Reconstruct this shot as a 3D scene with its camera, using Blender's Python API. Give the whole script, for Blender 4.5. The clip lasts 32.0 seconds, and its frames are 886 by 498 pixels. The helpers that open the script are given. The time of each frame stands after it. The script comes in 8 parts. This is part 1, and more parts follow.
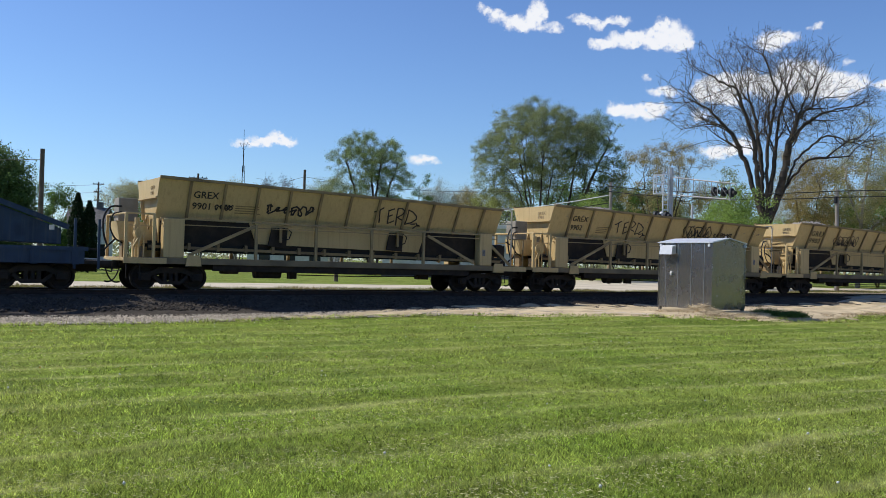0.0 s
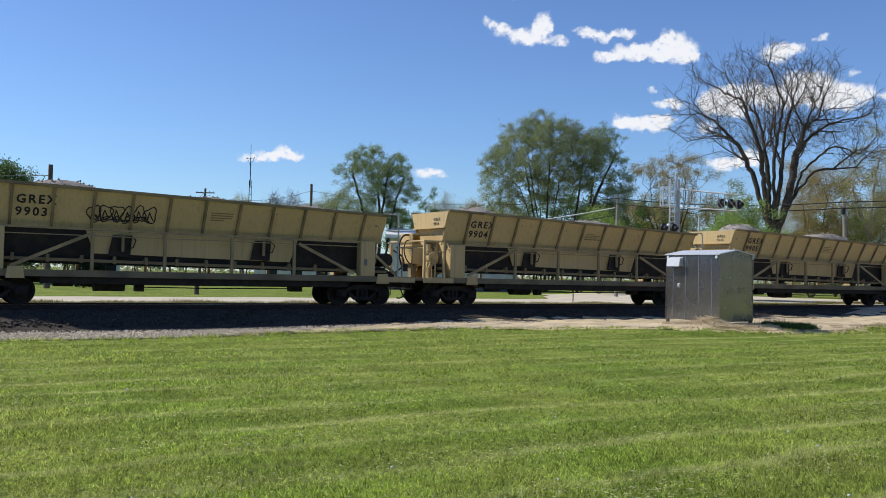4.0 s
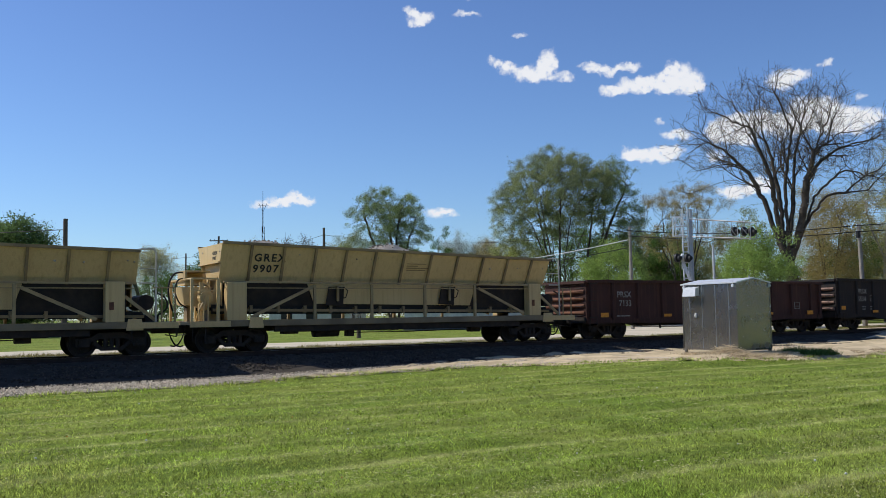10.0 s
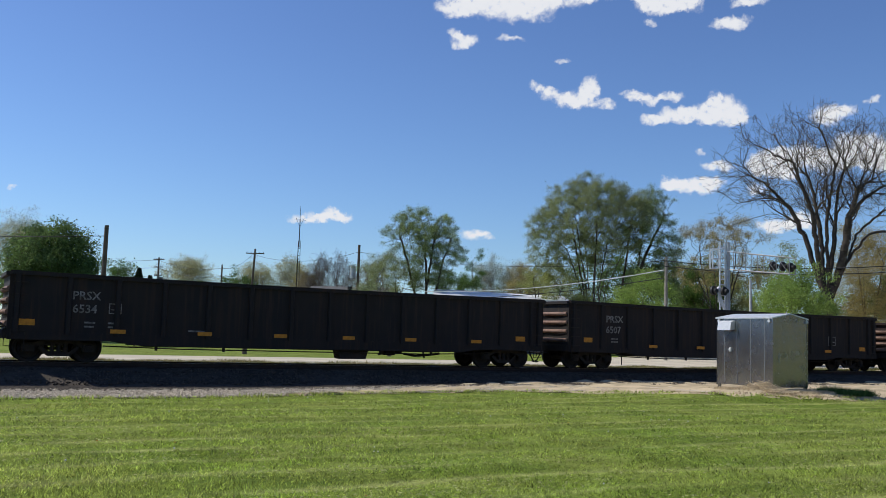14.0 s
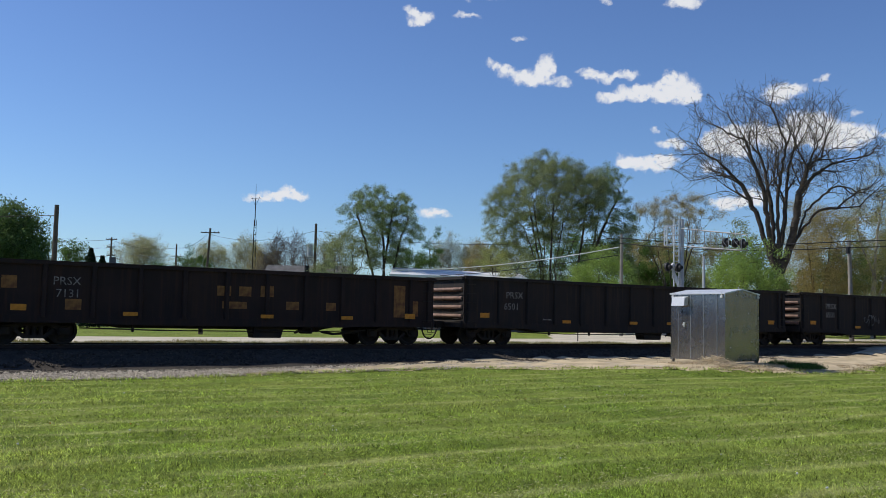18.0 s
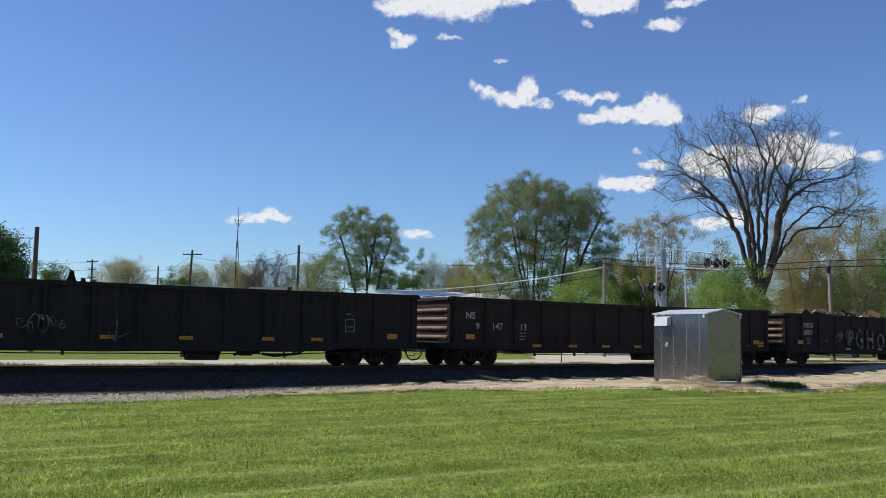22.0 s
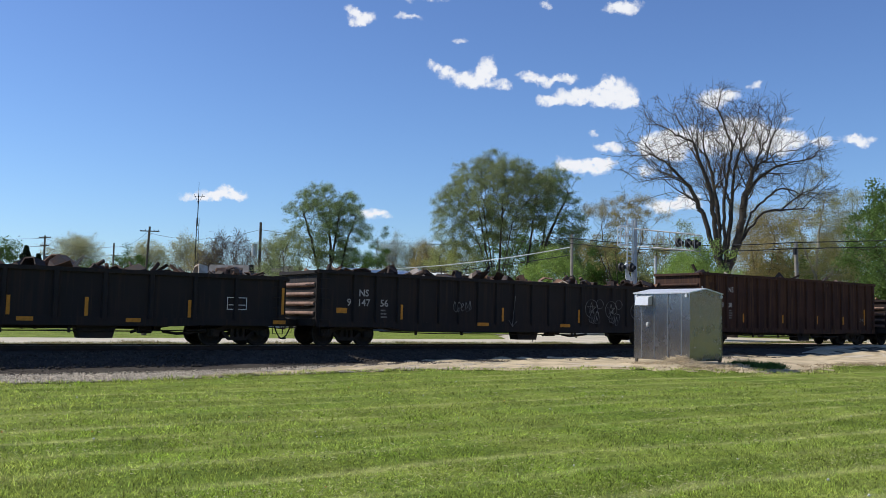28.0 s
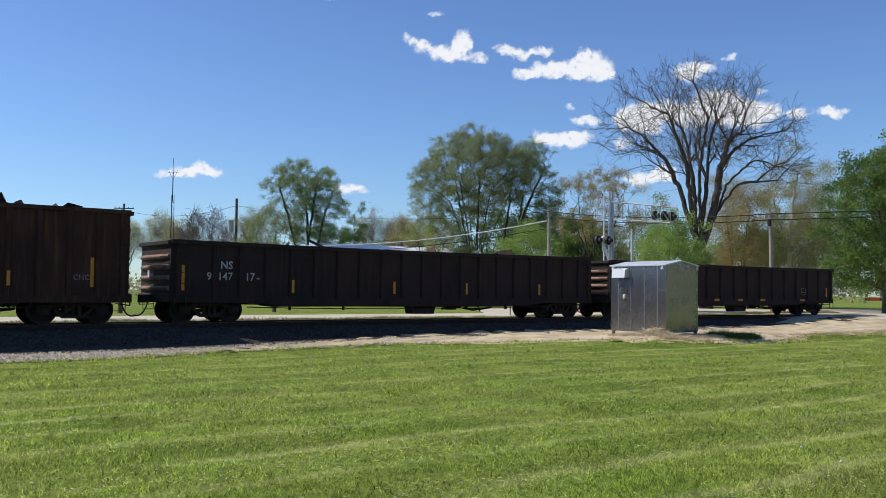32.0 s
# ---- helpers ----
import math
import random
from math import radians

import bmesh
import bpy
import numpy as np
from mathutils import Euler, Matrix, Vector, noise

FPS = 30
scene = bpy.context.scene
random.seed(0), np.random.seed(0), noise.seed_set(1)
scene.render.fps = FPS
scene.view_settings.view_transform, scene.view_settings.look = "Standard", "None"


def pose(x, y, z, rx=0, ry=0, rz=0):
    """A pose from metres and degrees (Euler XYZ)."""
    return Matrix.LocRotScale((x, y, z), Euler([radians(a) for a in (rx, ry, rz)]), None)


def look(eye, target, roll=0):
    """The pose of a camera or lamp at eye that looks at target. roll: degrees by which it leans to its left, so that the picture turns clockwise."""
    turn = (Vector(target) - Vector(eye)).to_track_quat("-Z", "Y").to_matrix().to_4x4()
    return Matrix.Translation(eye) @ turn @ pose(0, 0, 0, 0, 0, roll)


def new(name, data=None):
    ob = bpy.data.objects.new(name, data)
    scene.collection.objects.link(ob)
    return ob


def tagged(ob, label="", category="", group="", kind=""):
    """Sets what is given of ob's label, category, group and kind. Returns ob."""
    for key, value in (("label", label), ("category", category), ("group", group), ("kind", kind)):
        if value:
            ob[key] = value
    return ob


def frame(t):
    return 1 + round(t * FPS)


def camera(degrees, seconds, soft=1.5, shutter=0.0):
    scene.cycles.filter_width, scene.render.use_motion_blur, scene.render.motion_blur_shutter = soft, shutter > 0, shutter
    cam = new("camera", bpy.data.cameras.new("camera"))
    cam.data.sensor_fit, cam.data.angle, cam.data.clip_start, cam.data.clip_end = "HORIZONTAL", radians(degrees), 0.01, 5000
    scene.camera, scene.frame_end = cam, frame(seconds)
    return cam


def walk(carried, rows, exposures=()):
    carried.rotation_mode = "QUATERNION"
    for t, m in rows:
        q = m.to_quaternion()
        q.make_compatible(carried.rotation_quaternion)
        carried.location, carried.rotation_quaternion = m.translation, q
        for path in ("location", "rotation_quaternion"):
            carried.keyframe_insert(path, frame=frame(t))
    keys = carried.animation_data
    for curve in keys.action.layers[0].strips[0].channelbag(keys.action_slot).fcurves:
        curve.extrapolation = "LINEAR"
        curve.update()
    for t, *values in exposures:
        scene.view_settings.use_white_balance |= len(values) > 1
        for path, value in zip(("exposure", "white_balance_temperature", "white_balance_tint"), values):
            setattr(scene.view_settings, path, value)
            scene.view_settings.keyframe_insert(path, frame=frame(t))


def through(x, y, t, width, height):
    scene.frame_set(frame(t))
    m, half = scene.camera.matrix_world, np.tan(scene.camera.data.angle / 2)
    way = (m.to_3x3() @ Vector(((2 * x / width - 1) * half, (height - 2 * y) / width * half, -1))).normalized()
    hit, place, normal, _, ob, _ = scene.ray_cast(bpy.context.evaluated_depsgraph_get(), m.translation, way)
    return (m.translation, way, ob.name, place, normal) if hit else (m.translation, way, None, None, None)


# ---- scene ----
import collections

# ---------------------------------------------------------------- plan
TURN = radians(30.74)            # the track's heading from +x
GAP = 32.87                      # from the camera's foot to the track's centre line
RAIL = 0.55                      # top of rail
U = Vector((math.cos(TURN), math.sin(TURN), 0.0))    # along the track
V = Vector((-math.sin(TURN), math.cos(TURN), 0.0))   # across it, away from the camera


def on_track(s, n, z):
    return U * s + V * (GAP + n) + Vector((0, 0, z))


def travelled(t):
    """Metres that the train has gone since the start."""
    return 10.101 * t + 0.0182 * t * t - 0.05


# ---------------------------------------------------------------- camera
cam = camera(52.2, 32.0, 0.65)
PATH = [
    (0.0, 0.000, 0.000, 1.780, -1.67, 0.85, 1.55),
    (0.5, 0.000, 0.000, 1.780, -1.35, 0.35, 1.98),
    (1.0, 0.000, 0.000, 1.780, -1.37, 0.75, 1.73),
    (1.5, 0.000, 0.000, 1.780, -1.11, 1.59, 1.14),
    (2.0, 0.000, 0.000, 1.780, -0.82, 2.06, 0.50),
    (2.5, 0.000, 0.000, 1.780, -0.82, 0.90, 0.27),
    (3.0, 0.000, 0.000, 1.780, -1.42, -0.10, 0.28),
    (3.5, 0.000, 0.000, 1.780, -1.53, 0.98, 0.65),
    (4.0, 0.000, 0.000, 1.780, -1.22, 1.68, 1.25),
    (4.5, 0.000, 0.000, 1.780, -1.13, 1.69, 1.64),
    (6.5, 0.000, 0.000, 1.780, 0.49, 1.63, 2.27),
    (7.0, 0.000, 0.000, 1.780, 1.12, 1.90, 1.76),
    (7.5, 0.000, 0.000, 1.780, 0.68, 2.21, 0.94),
    (8.0, 0.000, 0.000, 1.780, 0.43, 2.82, 0.51),
    (8.5, 0.000, 0.000, 1.780, -0.07, 3.35, 0.07),
    (9.0, 0.000, 0.000, 1.780, -0.62, 2.58, -0.33),
    (9.5, 0.000, 0.000, 1.780, -0.45, 2.96, -0.67),
    (10.0, 0.000, 0.000, 1.780, -0.36, 4.15, -0.88),
    (10.5, 0.000, 0.000, 1.780, 0.18, 4.85, -0.91),
    (11.0, 0.000, 0.000, 1.780, 0.57, 4.89, -1.03),
    (11.5, 0.000, 0.000, 1.780, 0.84, 4.71, -1.06),
    (12.0, 0.000, 0.000, 1.780, 0.66, 4.59, -0.33),
    (12.5, 0.000, 0.000, 1.780, 0.44, 4.72, 0.38),
    (13.0, 0.000, 0.000, 1.780, 0.40, 5.10, 1.05),
    (13.5, 0.000, 0.000, 1.780, 1.26, 5.29, 1.58),
    (14.0, 0.000, 0.000, 1.780, 1.84, 5.49, 1.76),
    (14.5, 0.000, 0.000, 1.780, 2.08, 6.15, 1.50),
    (16.5, 0.000, 0.000, 1.780, 1.01, 6.99, 1.20),
    (17.0, 0.000, 0.000, 1.780, -0.02, 6.50, 0.73),
    (17.5, 0.000, 0.000, 1.780, -0.64, 5.10, 0.99),
    (18.0, 0.000, 0.000, 1.780, -0.90, 4.18, 1.22),
    (18.5, 0.000, 0.000, 1.780, -0.61, 3.81, 0.64),
    (19.0, 0.000, 0.000, 1.780, -0.30, 3.94, 0.17),
    (19.5, 0.000, 0.000, 1.780, -0.24, 4.17, 0.25),
    (20.0, 0.000, 0.000, 1.780, -0.37, 4.65, 0.59),
    (20.5, 0.000, 0.000, 1.780, -1.27, 4.88, 0.94),
    (21.0, 0.000, 0.000, 1.780, -1.46, 4.88, 1.24),
    (21.5, 0.000, 0.000, 1.780, -1.58, 5.24, 1.15),
    (22.0, 0.000, 0.000, 1.780, -1.94, 5.53, 0.93),
    (22.5, -0.167, 0.107, 1.740, -0.94, 2.64, 1.35),
    (23.0, -0.291, 0.481, 1.780, -0.30, 0.75, 0.48),
    (23.5, -0.497, 0.452, 1.790, -3.44, 0.78, 0.38),
    (24.0, -0.755, 0.556, 1.760, -5.31, 0.21, 0.65),
    (24.5, -0.776, 0.717, 1.720, -6.33, 0.77, 0.63),
    (25.0, -0.706, 0.911, 1.712, -6.36, 2.87, 0.77),
    (25.5, -0.706, 0.911, 1.712, -5.50, 3.79, 1.41),
    (27.5, -0.706, 0.911, 1.712, -4.48, 4.32, 1.05),
    (28.0, -0.706, 0.911, 1.712, -4.69, 4.33, 1.20),
    (28.5, -0.706, 0.911, 1.712, -4.48, 3.77, 1.38),
    (29.0, -0.706, 0.911, 1.712, -3.67, 3.52, 1.36),
    (29.5, -0.706, 0.911, 1.712, -4.02, 3.55, 1.11),
    (30.0, -0.706, 0.911, 1.712, -4.60, 3.52, 1.20),
    (30.5, -0.706, 0.911, 1.712, -4.54, 3.73, 1.35),
    (31.0, -0.706, 0.911, 1.712, -4.70, 3.58, 0.88),
    (31.5, -0.706, 0.911, 1.712, -5.85, 2.91, 0.41),
    (32.0, -0.706, 0.911, 1.712, -6.14, 2.74, 0.56),
]


def aim(x, y, z, yaw, pitch, roll):
    a, b = radians(yaw), radians(pitch)
    ahead = Vector((-math.sin(a) * math.cos(b), math.cos(a) * math.cos(b), math.sin(b)))
    eye = Vector((x, y, z))
    return look(eye, eye + ahead, roll)


walk(cam, [(t, aim(*row)) for t, *row in PATH], [(0.0, -0.22), (4.0, -0.22), (8.0, -0.26), (12.0, -0.35), (14.0, -0.38), (15.0, -0.43), (17.0, -0.47), (18.0, -0.44), (19.0, -0.34), (20.0, -0.39), (21.0, -0.42), (23.0, -0.26), (26.0, -0.24), (32.0, -0.23)])

# ---------------------------------------------------------------- light
SUN_UP, SUN_WAY = radians(44.5), radians(-76.0)      # height, and turn from +y towards +x
TO_SUN = Vector((math.sin(SUN_WAY) * math.cos(SUN_UP), math.cos(SUN_WAY) * math.cos(SUN_UP), math.sin(SUN_UP)))
sun_data = bpy.data.lights.new("sun", "SUN")
sun_data.energy, sun_data.angle, sun_data.color = 5.3, radians(0.53), (1.0, 0.95, 0.87)
sun = new("sun", sun_data)
sun.matrix_world = look(TO_SUN * 200, (0, 0, 0))

# ---------------------------------------------------------------- sky
def sky_world():
    world = bpy.data.worlds.new("sky")
    world.use_nodes = True
    scene.world = world
    tree = world.node_tree
    nodes, links = tree.nodes, tree.links
    nodes.clear()
    out = nodes.new("ShaderNodeOutputWorld")
    back = nodes.new("ShaderNodeBackground")
    sky = nodes.new("ShaderNodeTexSky")
    sky.sky_type, sky.sun_disc = "NISHITA", False
    sky.sun_elevation, sky.sun_rotation = SUN_UP, SUN_WAY
    sky.altitude, sky.air_density, sky.dust_density, sky.ozone_density = 200, 1.1, 0.25, 4.0
    back.inputs["Strength"].default_value = 0.12
    links.new(back.outputs[0], out.inputs[0])
    coord = nodes.new("ShaderNodeTexCoord")

    def math_node(op, a, b=None, c=None):
        n = nodes.new("ShaderNodeMath")
        n.operation = op
        for i, v in enumerate((a, b, c)):
            if v is None:
                continue
            if isinstance(v, (int, float)):
                n.inputs[i].default_value = v
            else:
                links.new(v, n.inputs[i])
        return n.outputs[0]

    # clouds: lobes about a few directions (turn to the right of +y, height, half width, half height, in degrees), frayed by noise
    def noise(scale, detail, rough):
        n = nodes.new("ShaderNodeTexNoise")
        n.inputs["Scale"].default_value, n.inputs["Detail"].default_value, n.inputs["Roughness"].default_value = scale, detail, rough
        links.new(coord.outputs["Generated"], n.inputs["Vector"])
        return n
    swirl, fray = noise(62.0, 6.0, 0.6), noise(150.0, 8.0, 0.66)
    bend = nodes.new("ShaderNodeSeparateColor")
    links.new(swirl.outputs["Color"], bend.inputs[0])
    split = nodes.new("ShaderNodeSeparateXYZ")
    links.new(coord.outputs["Generated"], split.inputs[0])
    turn = math_node("MULTIPLY", math_node("ARCTAN2", split.outputs[0], split.outputs[1]), 180 / math.pi)
    rise = math_node("MULTIPLY", math_node("ARCSINE", split.outputs[2]), 180 / math.pi)
    turn = math_node("ADD", turn, math_node("MULTIPLY", math_node("SUBTRACT", bend.outputs[0], 0.5), 1.7))
    rise = math_node("ADD", rise, math_node("MULTIPLY", math_node("SUBTRACT", bend.outputs[1], 0.5), 1.2))
    total = None
    for az, el, wide, high in CLOUDS:
        dx = math_node("DIVIDE", math_node("SUBTRACT", turn, az), wide * 1.25)
        dy = math_node("DIVIDE", math_node("SUBTRACT", rise, el), high * 1.25)
        far = math_node("ADD", math_node("MULTIPLY", dx, dx), math_node("MULTIPLY", dy, dy))
        puff = math_node("MULTIPLY", math_node("MAXIMUM", math_node("SUBTRACT", 1.0, far), 0.0), 0.50 + 0.50 * min(1.0, wide * high / 0.40))
        total = puff if total is None else math_node("ADD", total, puff)
    cover = math_node("MULTIPLY", math_node("MINIMUM", total, 1.0), math_node("ADD", math_node("MULTIPLY", fray.outputs[0], 2.1), -0.05))
    ramp = nodes.new("ShaderNodeMapRange")
    ramp.interpolation_type = "SMOOTHSTEP"
    ramp.inputs["From Min"].default_value, ramp.inputs["From Max"].default_value = 0.08, 0.98
    links.new(cover, ramp.inputs["Value"])
    mix = nodes.new("ShaderNodeMix")
    mix.data_type = "RGBA"
    links.new(ramp.outputs[0], mix.inputs["Factor"])
    tint = nodes.new("ShaderNodeMix")
    tint.data_type, tint.blend_type = "RGBA", "MULTIPLY"
    tint.inputs["Factor"].default_value = 1.0
    # paler and greener blue low down, deeper above
    depth = nodes.new("ShaderNodeMapRange")
    depth.inputs["From Min"].default_value, depth.inputs["From Max"].default_value = 2.0, 19.0
    links.new(rise, depth.inputs["Value"])
    hue = nodes.new("ShaderNodeMix")
    hue.data_type = "RGBA"
    links.new(depth.outputs[0], hue.inputs["Factor"])
    hue.inputs["A"].default_value, hue.inputs["B"].default_value = (0.87, 1.08, 1.36, 1), (0.83, 0.955, 1.265, 1)
    links.new(hue.outputs["Result"], tint.inputs["B"])
    links.new(sky.outputs[0], tint.inputs["A"])
    links.new(tint.outputs["Result"], mix.inputs["A"])
    mix.inputs["B"].default_value = (8.6, 8.8, 9.3, 1)
    links.new(mix.outputs["Result"], back.inputs["Color"])


CLOUDS = [(3.9, 15.79, 0.44, 0.33), (4.63, 15.36, 0.73, 0.4), (5.72, 14.90, 0.91, 0.44), (6.81, 15.02, 0.91, 0.62), (7.35, 15.81, 0.62, 0.62), (8.24, 14.69, 0.73, 0.29),
          (10.21, 15.19, 0.91, 0.33), (11.09, 14.92, 0.8, 0.33), (12.32, 15.01, 0.73, 0.26), (11.08, 13.71, 0.73, 0.36), (12.65, 13.90, 1.28, 0.51), (14.21, 13.94, 1.09, 0.58),
          (15.57, 14.11, 1.24, 0.88), (14.91, 14.83, 0.4, 0.36), (16.14, 13.64, 0.73, 0.51)]
# the high heaps over the train
CLOUDS += [(-2.94, 21.24, 0.8, 0.29), (-1.51, 20.43, 1.46, 0.51), (-0.03, 20.96, 1.53, 1.02), (2.2, 20.64, 1.75, 0.95), (3.86, 21.20, 1.46, 1.39), (5.88, 21.60, 2.12, 1.02), (7.71, 21.72, 1.75, 0.88),
           (8.98, 22.00, 0.8, 0.51), (-0.61, 22.19, 1.46, 0.36), (10.6, 20.93, 0.8, 0.8), (11.67, 20.38, 1.09, 0.58), (12.73, 20.82, 1.02, 0.88), (13.5, 20.44, 0.8, 0.58), (11.02, 19.41, 0.4, 0.29)]
# thin wisps under them
CLOUDS += [(-0.92, 18.53, 0.95, 0.4), (-1.55, 18.93, 0.51, 0.26), (2.22, 18.66, 0.95, 0.18), (5.35, 17.30, 0.51, 0.22), (15.83, 19.16, 1.24, 0.4), (16.88, 20.35, 1.02, 0.33), (18.07, 20.57, 0.44, 0.22)]
# the bank behind the bare tree, and what lies beside it
CLOUDS += [(17.52, 10.72, 0.8, 0.51), (18.33, 11.18, 1.09, 0.66), (19.78, 11.26, 1.31, 0.66), (18.66, 10.33, 1.46, 0.51), (17.36, 9.39, 0.51, 0.36), (21.52, 10.83, 1.31, 0.73), (22.76, 11.39, 1.53, 1.02),
           (23.98, 11.14, 1.46, 1.02), (25.33, 10.73, 1.46, 0.73), (21.51, 13.56, 0.95, 0.58), (22.45, 13.8, 0.51, 0.36), (29.02, 10.79, 0.58, 0.29), (29.68, 10.68, 0.73, 0.36), (27.61, 10.77, 0.68, 0.3),
           (25.78, 12.03, 0.36, 0.22), (23.69, 14.25, 0.51, 0.26), (13.6, 9.61, 1.64, 0.51), (12.37, 9.76, 0.73, 0.44), (14.82, 9.79, 0.8, 0.36), (15.16, 10.75, 0.95, 0.33), (14.1, 11.69, 0.29, 0.29)]
# small low clouds
CLOUDS += [(18.36, 7.15, 1.1, 0.46), (19.81, 7.33, 0.9, 0.5), (-10.88, 7.04, 0.73, 0.22), (-9.95, 7.22, 0.73, 0.29), (-9.01, 7.39, 0.8, 0.47), (-8.2, 7.29, 0.58, 0.33), (-0.08, 6.5, 0.73, 0.33), (0.74, 6.41, 0.66, 0.18), (-27.55, 7.72, 0.36, 0.15)]
sky_world()

# ---------------------------------------------------------------- materials
MATS = {}


def material(name, colour, second=None, rough=0.8, gloss=0.3, metal=0.0, scale=6.0, fine=60.0, mixed=0.5, bump=0.15, vary=0.0, streak=None, island=False):
    """A surface with stains at one scale and grain at a finer one. streak: a third colour that runs down the surface."""
    m = bpy.data.materials.new(name)
    m.use_nodes = True
    tree = m.node_tree
    nodes, links = tree.nodes, tree.links
    shader = nodes["Principled BSDF"]
    coord = nodes.new("ShaderNodeTexCoord")
    big, small = nodes.new("ShaderNodeTexNoise"), nodes.new("ShaderNodeTexNoise")
    for n, s, d in ((big, scale, 5.0), (small, fine, 3.0)):
        n.inputs["Scale"].default_value, n.inputs["Detail"].default_value = s, d
        links.new(coord.outputs["Object"], n.inputs["Vector"])
    second = second or tuple(c * 0.7 for c in colour)
    ramp = nodes.new("ShaderNodeMapRange")
    ramp.inputs["From Min"].default_value, ramp.inputs["From Max"].default_value = 0.38, 0.66
    ramp.inputs["To Max"].default_value = mixed * 2
    ramp.clamp = True
    links.new(big.outputs[0], ramp.inputs["Value"])
    mix = nodes.new("ShaderNodeMix")
    mix.data_type = "RGBA"
    mix.inputs["A"].default_value, mix.inputs["B"].default_value = (*colour, 1), (*second, 1)
    links.new(ramp.outputs[0], mix.inputs["Factor"])
    last = mix.outputs["Result"]
    if streak:
        stretch = nodes.new("ShaderNodeMapping")
        stretch.inputs["Scale"].default_value = (1.0, 1.0, 0.06)
        links.new(coord.outputs["Object"], stretch.inputs["Vector"])
        run = nodes.new("ShaderNodeTexNoise")
        run.inputs["Scale"].default_value, run.inputs["Detail"].default_value = 9.0, 6.0
        links.new(stretch.outputs[0], run.inputs["Vector"])
        thr = nodes.new("ShaderNodeMapRange")
        thr.inputs["From Min"].default_value, thr.inputs["From Max"].default_value = 0.5, 0.72
        links.new(run.outputs[0], thr.inputs["Value"])
        mix2 = nodes.new("ShaderNodeMix")
        mix2.data_type = "RGBA"
        links.new(thr.outputs[0], mix2.inputs["Factor"])
        links.new(last, mix2.inputs["A"])
        mix2.inputs["B"].default_value = (*streak, 1)
        last = mix2.outputs["Result"]
    hsv = nodes.new("ShaderNodeHueSaturation")
    links.new(last, hsv.inputs["Color"])
    grain = nodes.new("ShaderNodeMapRange")
    grain.inputs["To Min"].default_value, grain.inputs["To Max"].default_value = 0.8, 1.2
    links.new(small.outputs[0], grain.inputs["Value"])
    value = grain.outputs[0]
    if vary:
        src = nodes.new("ShaderNodeNewGeometry") if island else nodes.new("ShaderNodeObjectInfo")
        pick = src.outputs["Random Per Island"] if island else src.outputs["Random"]
        spread = nodes.new("ShaderNodeMapRange")
        spread.inputs["To Min"].default_value, spread.inputs["To Max"].default_value = 1 - vary, 1 + vary
        links.new(pick, spread.inputs["Value"])
        mul = nodes.new("ShaderNodeMath")
        mul.operation = "MULTIPLY"
        links.new(value, mul.inputs[0])
        links.new(spread.outputs[0], mul.inputs[1])
        value = mul.outputs[0]
    links.new(value, hsv.inputs["Value"])
    links.new(hsv.outputs[0], shader.inputs["Base Color"])
    shader.inputs["Metallic"].default_value, shader.inputs["Specular IOR Level"].default_value = metal, gloss
    rr = nodes.new("ShaderNodeMapRange")
    rr.inputs["To Min"].default_value, rr.inputs["To Max"].default_value = max(rough - 0.12, 0.05), min(rough + 0.12, 1)
    links.new(big.outputs[0], rr.inputs["Value"])
    links.new(rr.outputs[0], shader.inputs["Roughness"])
    if bump:
        b = nodes.new("ShaderNodeBump")
        b.inputs["Strength"].default_value, b.inputs["Distance"].default_value = bump, 0.02
        links.new(small.outputs[0], b.inputs["Height"])
        links.new(b.outputs[0], shader.inputs["Normal"])
    MATS[name] = m
    return m


def leaf_material(name, colour, second, through=0.45, vary=0.38):
    """Leaves: a matt surface that lets part of the light through, each leaf a little different."""
    m = material(name, colour, second, rough=0.62, gloss=0.15, scale=0.35, fine=3.0, mixed=0.5, bump=0, vary=vary, island=True)
    nodes, links = m.node_tree.nodes, m.node_tree.links
    shader = nodes["Principled BSDF"]
    glow = nodes.new("ShaderNodeBsdfTranslucent")
    source = shader.inputs["Base Color"].links[0].from_socket
    links.new(source, glow.inputs["Color"])
    both = nodes.new("ShaderNodeMixShader")
    both.inputs[0].default_value = through
    links.new(shader.outputs[0], both.inputs[1])
    links.new(glow.outputs[0], both.inputs[2])
    links.new(both.outputs[0], nodes["Material Output"].inputs["Surface"])
    return m


tan_paint = material("tan_paint", (0.57, 0.425, 0.205), (0.52, 0.38, 0.18), rough=0.55, scale=0.8, fine=30, mixed=0.35, bump=0.08, streak=(0.48, 0.345, 0.16), vary=0.06)
post_tan = material("dirty_tan_post", (0.39, 0.295, 0.15), (0.27, 0.20, 0.105), rough=0.65, scale=2, fine=40, bump=0.1)
sill_paint = material("grimy_olive_sill", (0.235, 0.19, 0.115), (0.155, 0.125, 0.08), rough=0.8, scale=1.2, fine=40, bump=0.12)
tan_dark = material("tan_dirty_paint", (0.30, 0.22, 0.11), (0.19, 0.14, 0.08), rough=0.7, scale=1.5, fine=40, bump=0.12)
pale_rail = material("worn_pale_handrail", (0.52, 0.49, 0.42), (0.38, 0.35, 0.29), rough=0.6, scale=3, fine=40)
grey_tan = material("grey_tan_housing", (0.30, 0.27, 0.22), (0.22, 0.20, 0.165), rough=0.7, scale=2, fine=40)
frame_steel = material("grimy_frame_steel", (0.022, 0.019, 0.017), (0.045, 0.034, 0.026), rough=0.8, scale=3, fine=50)
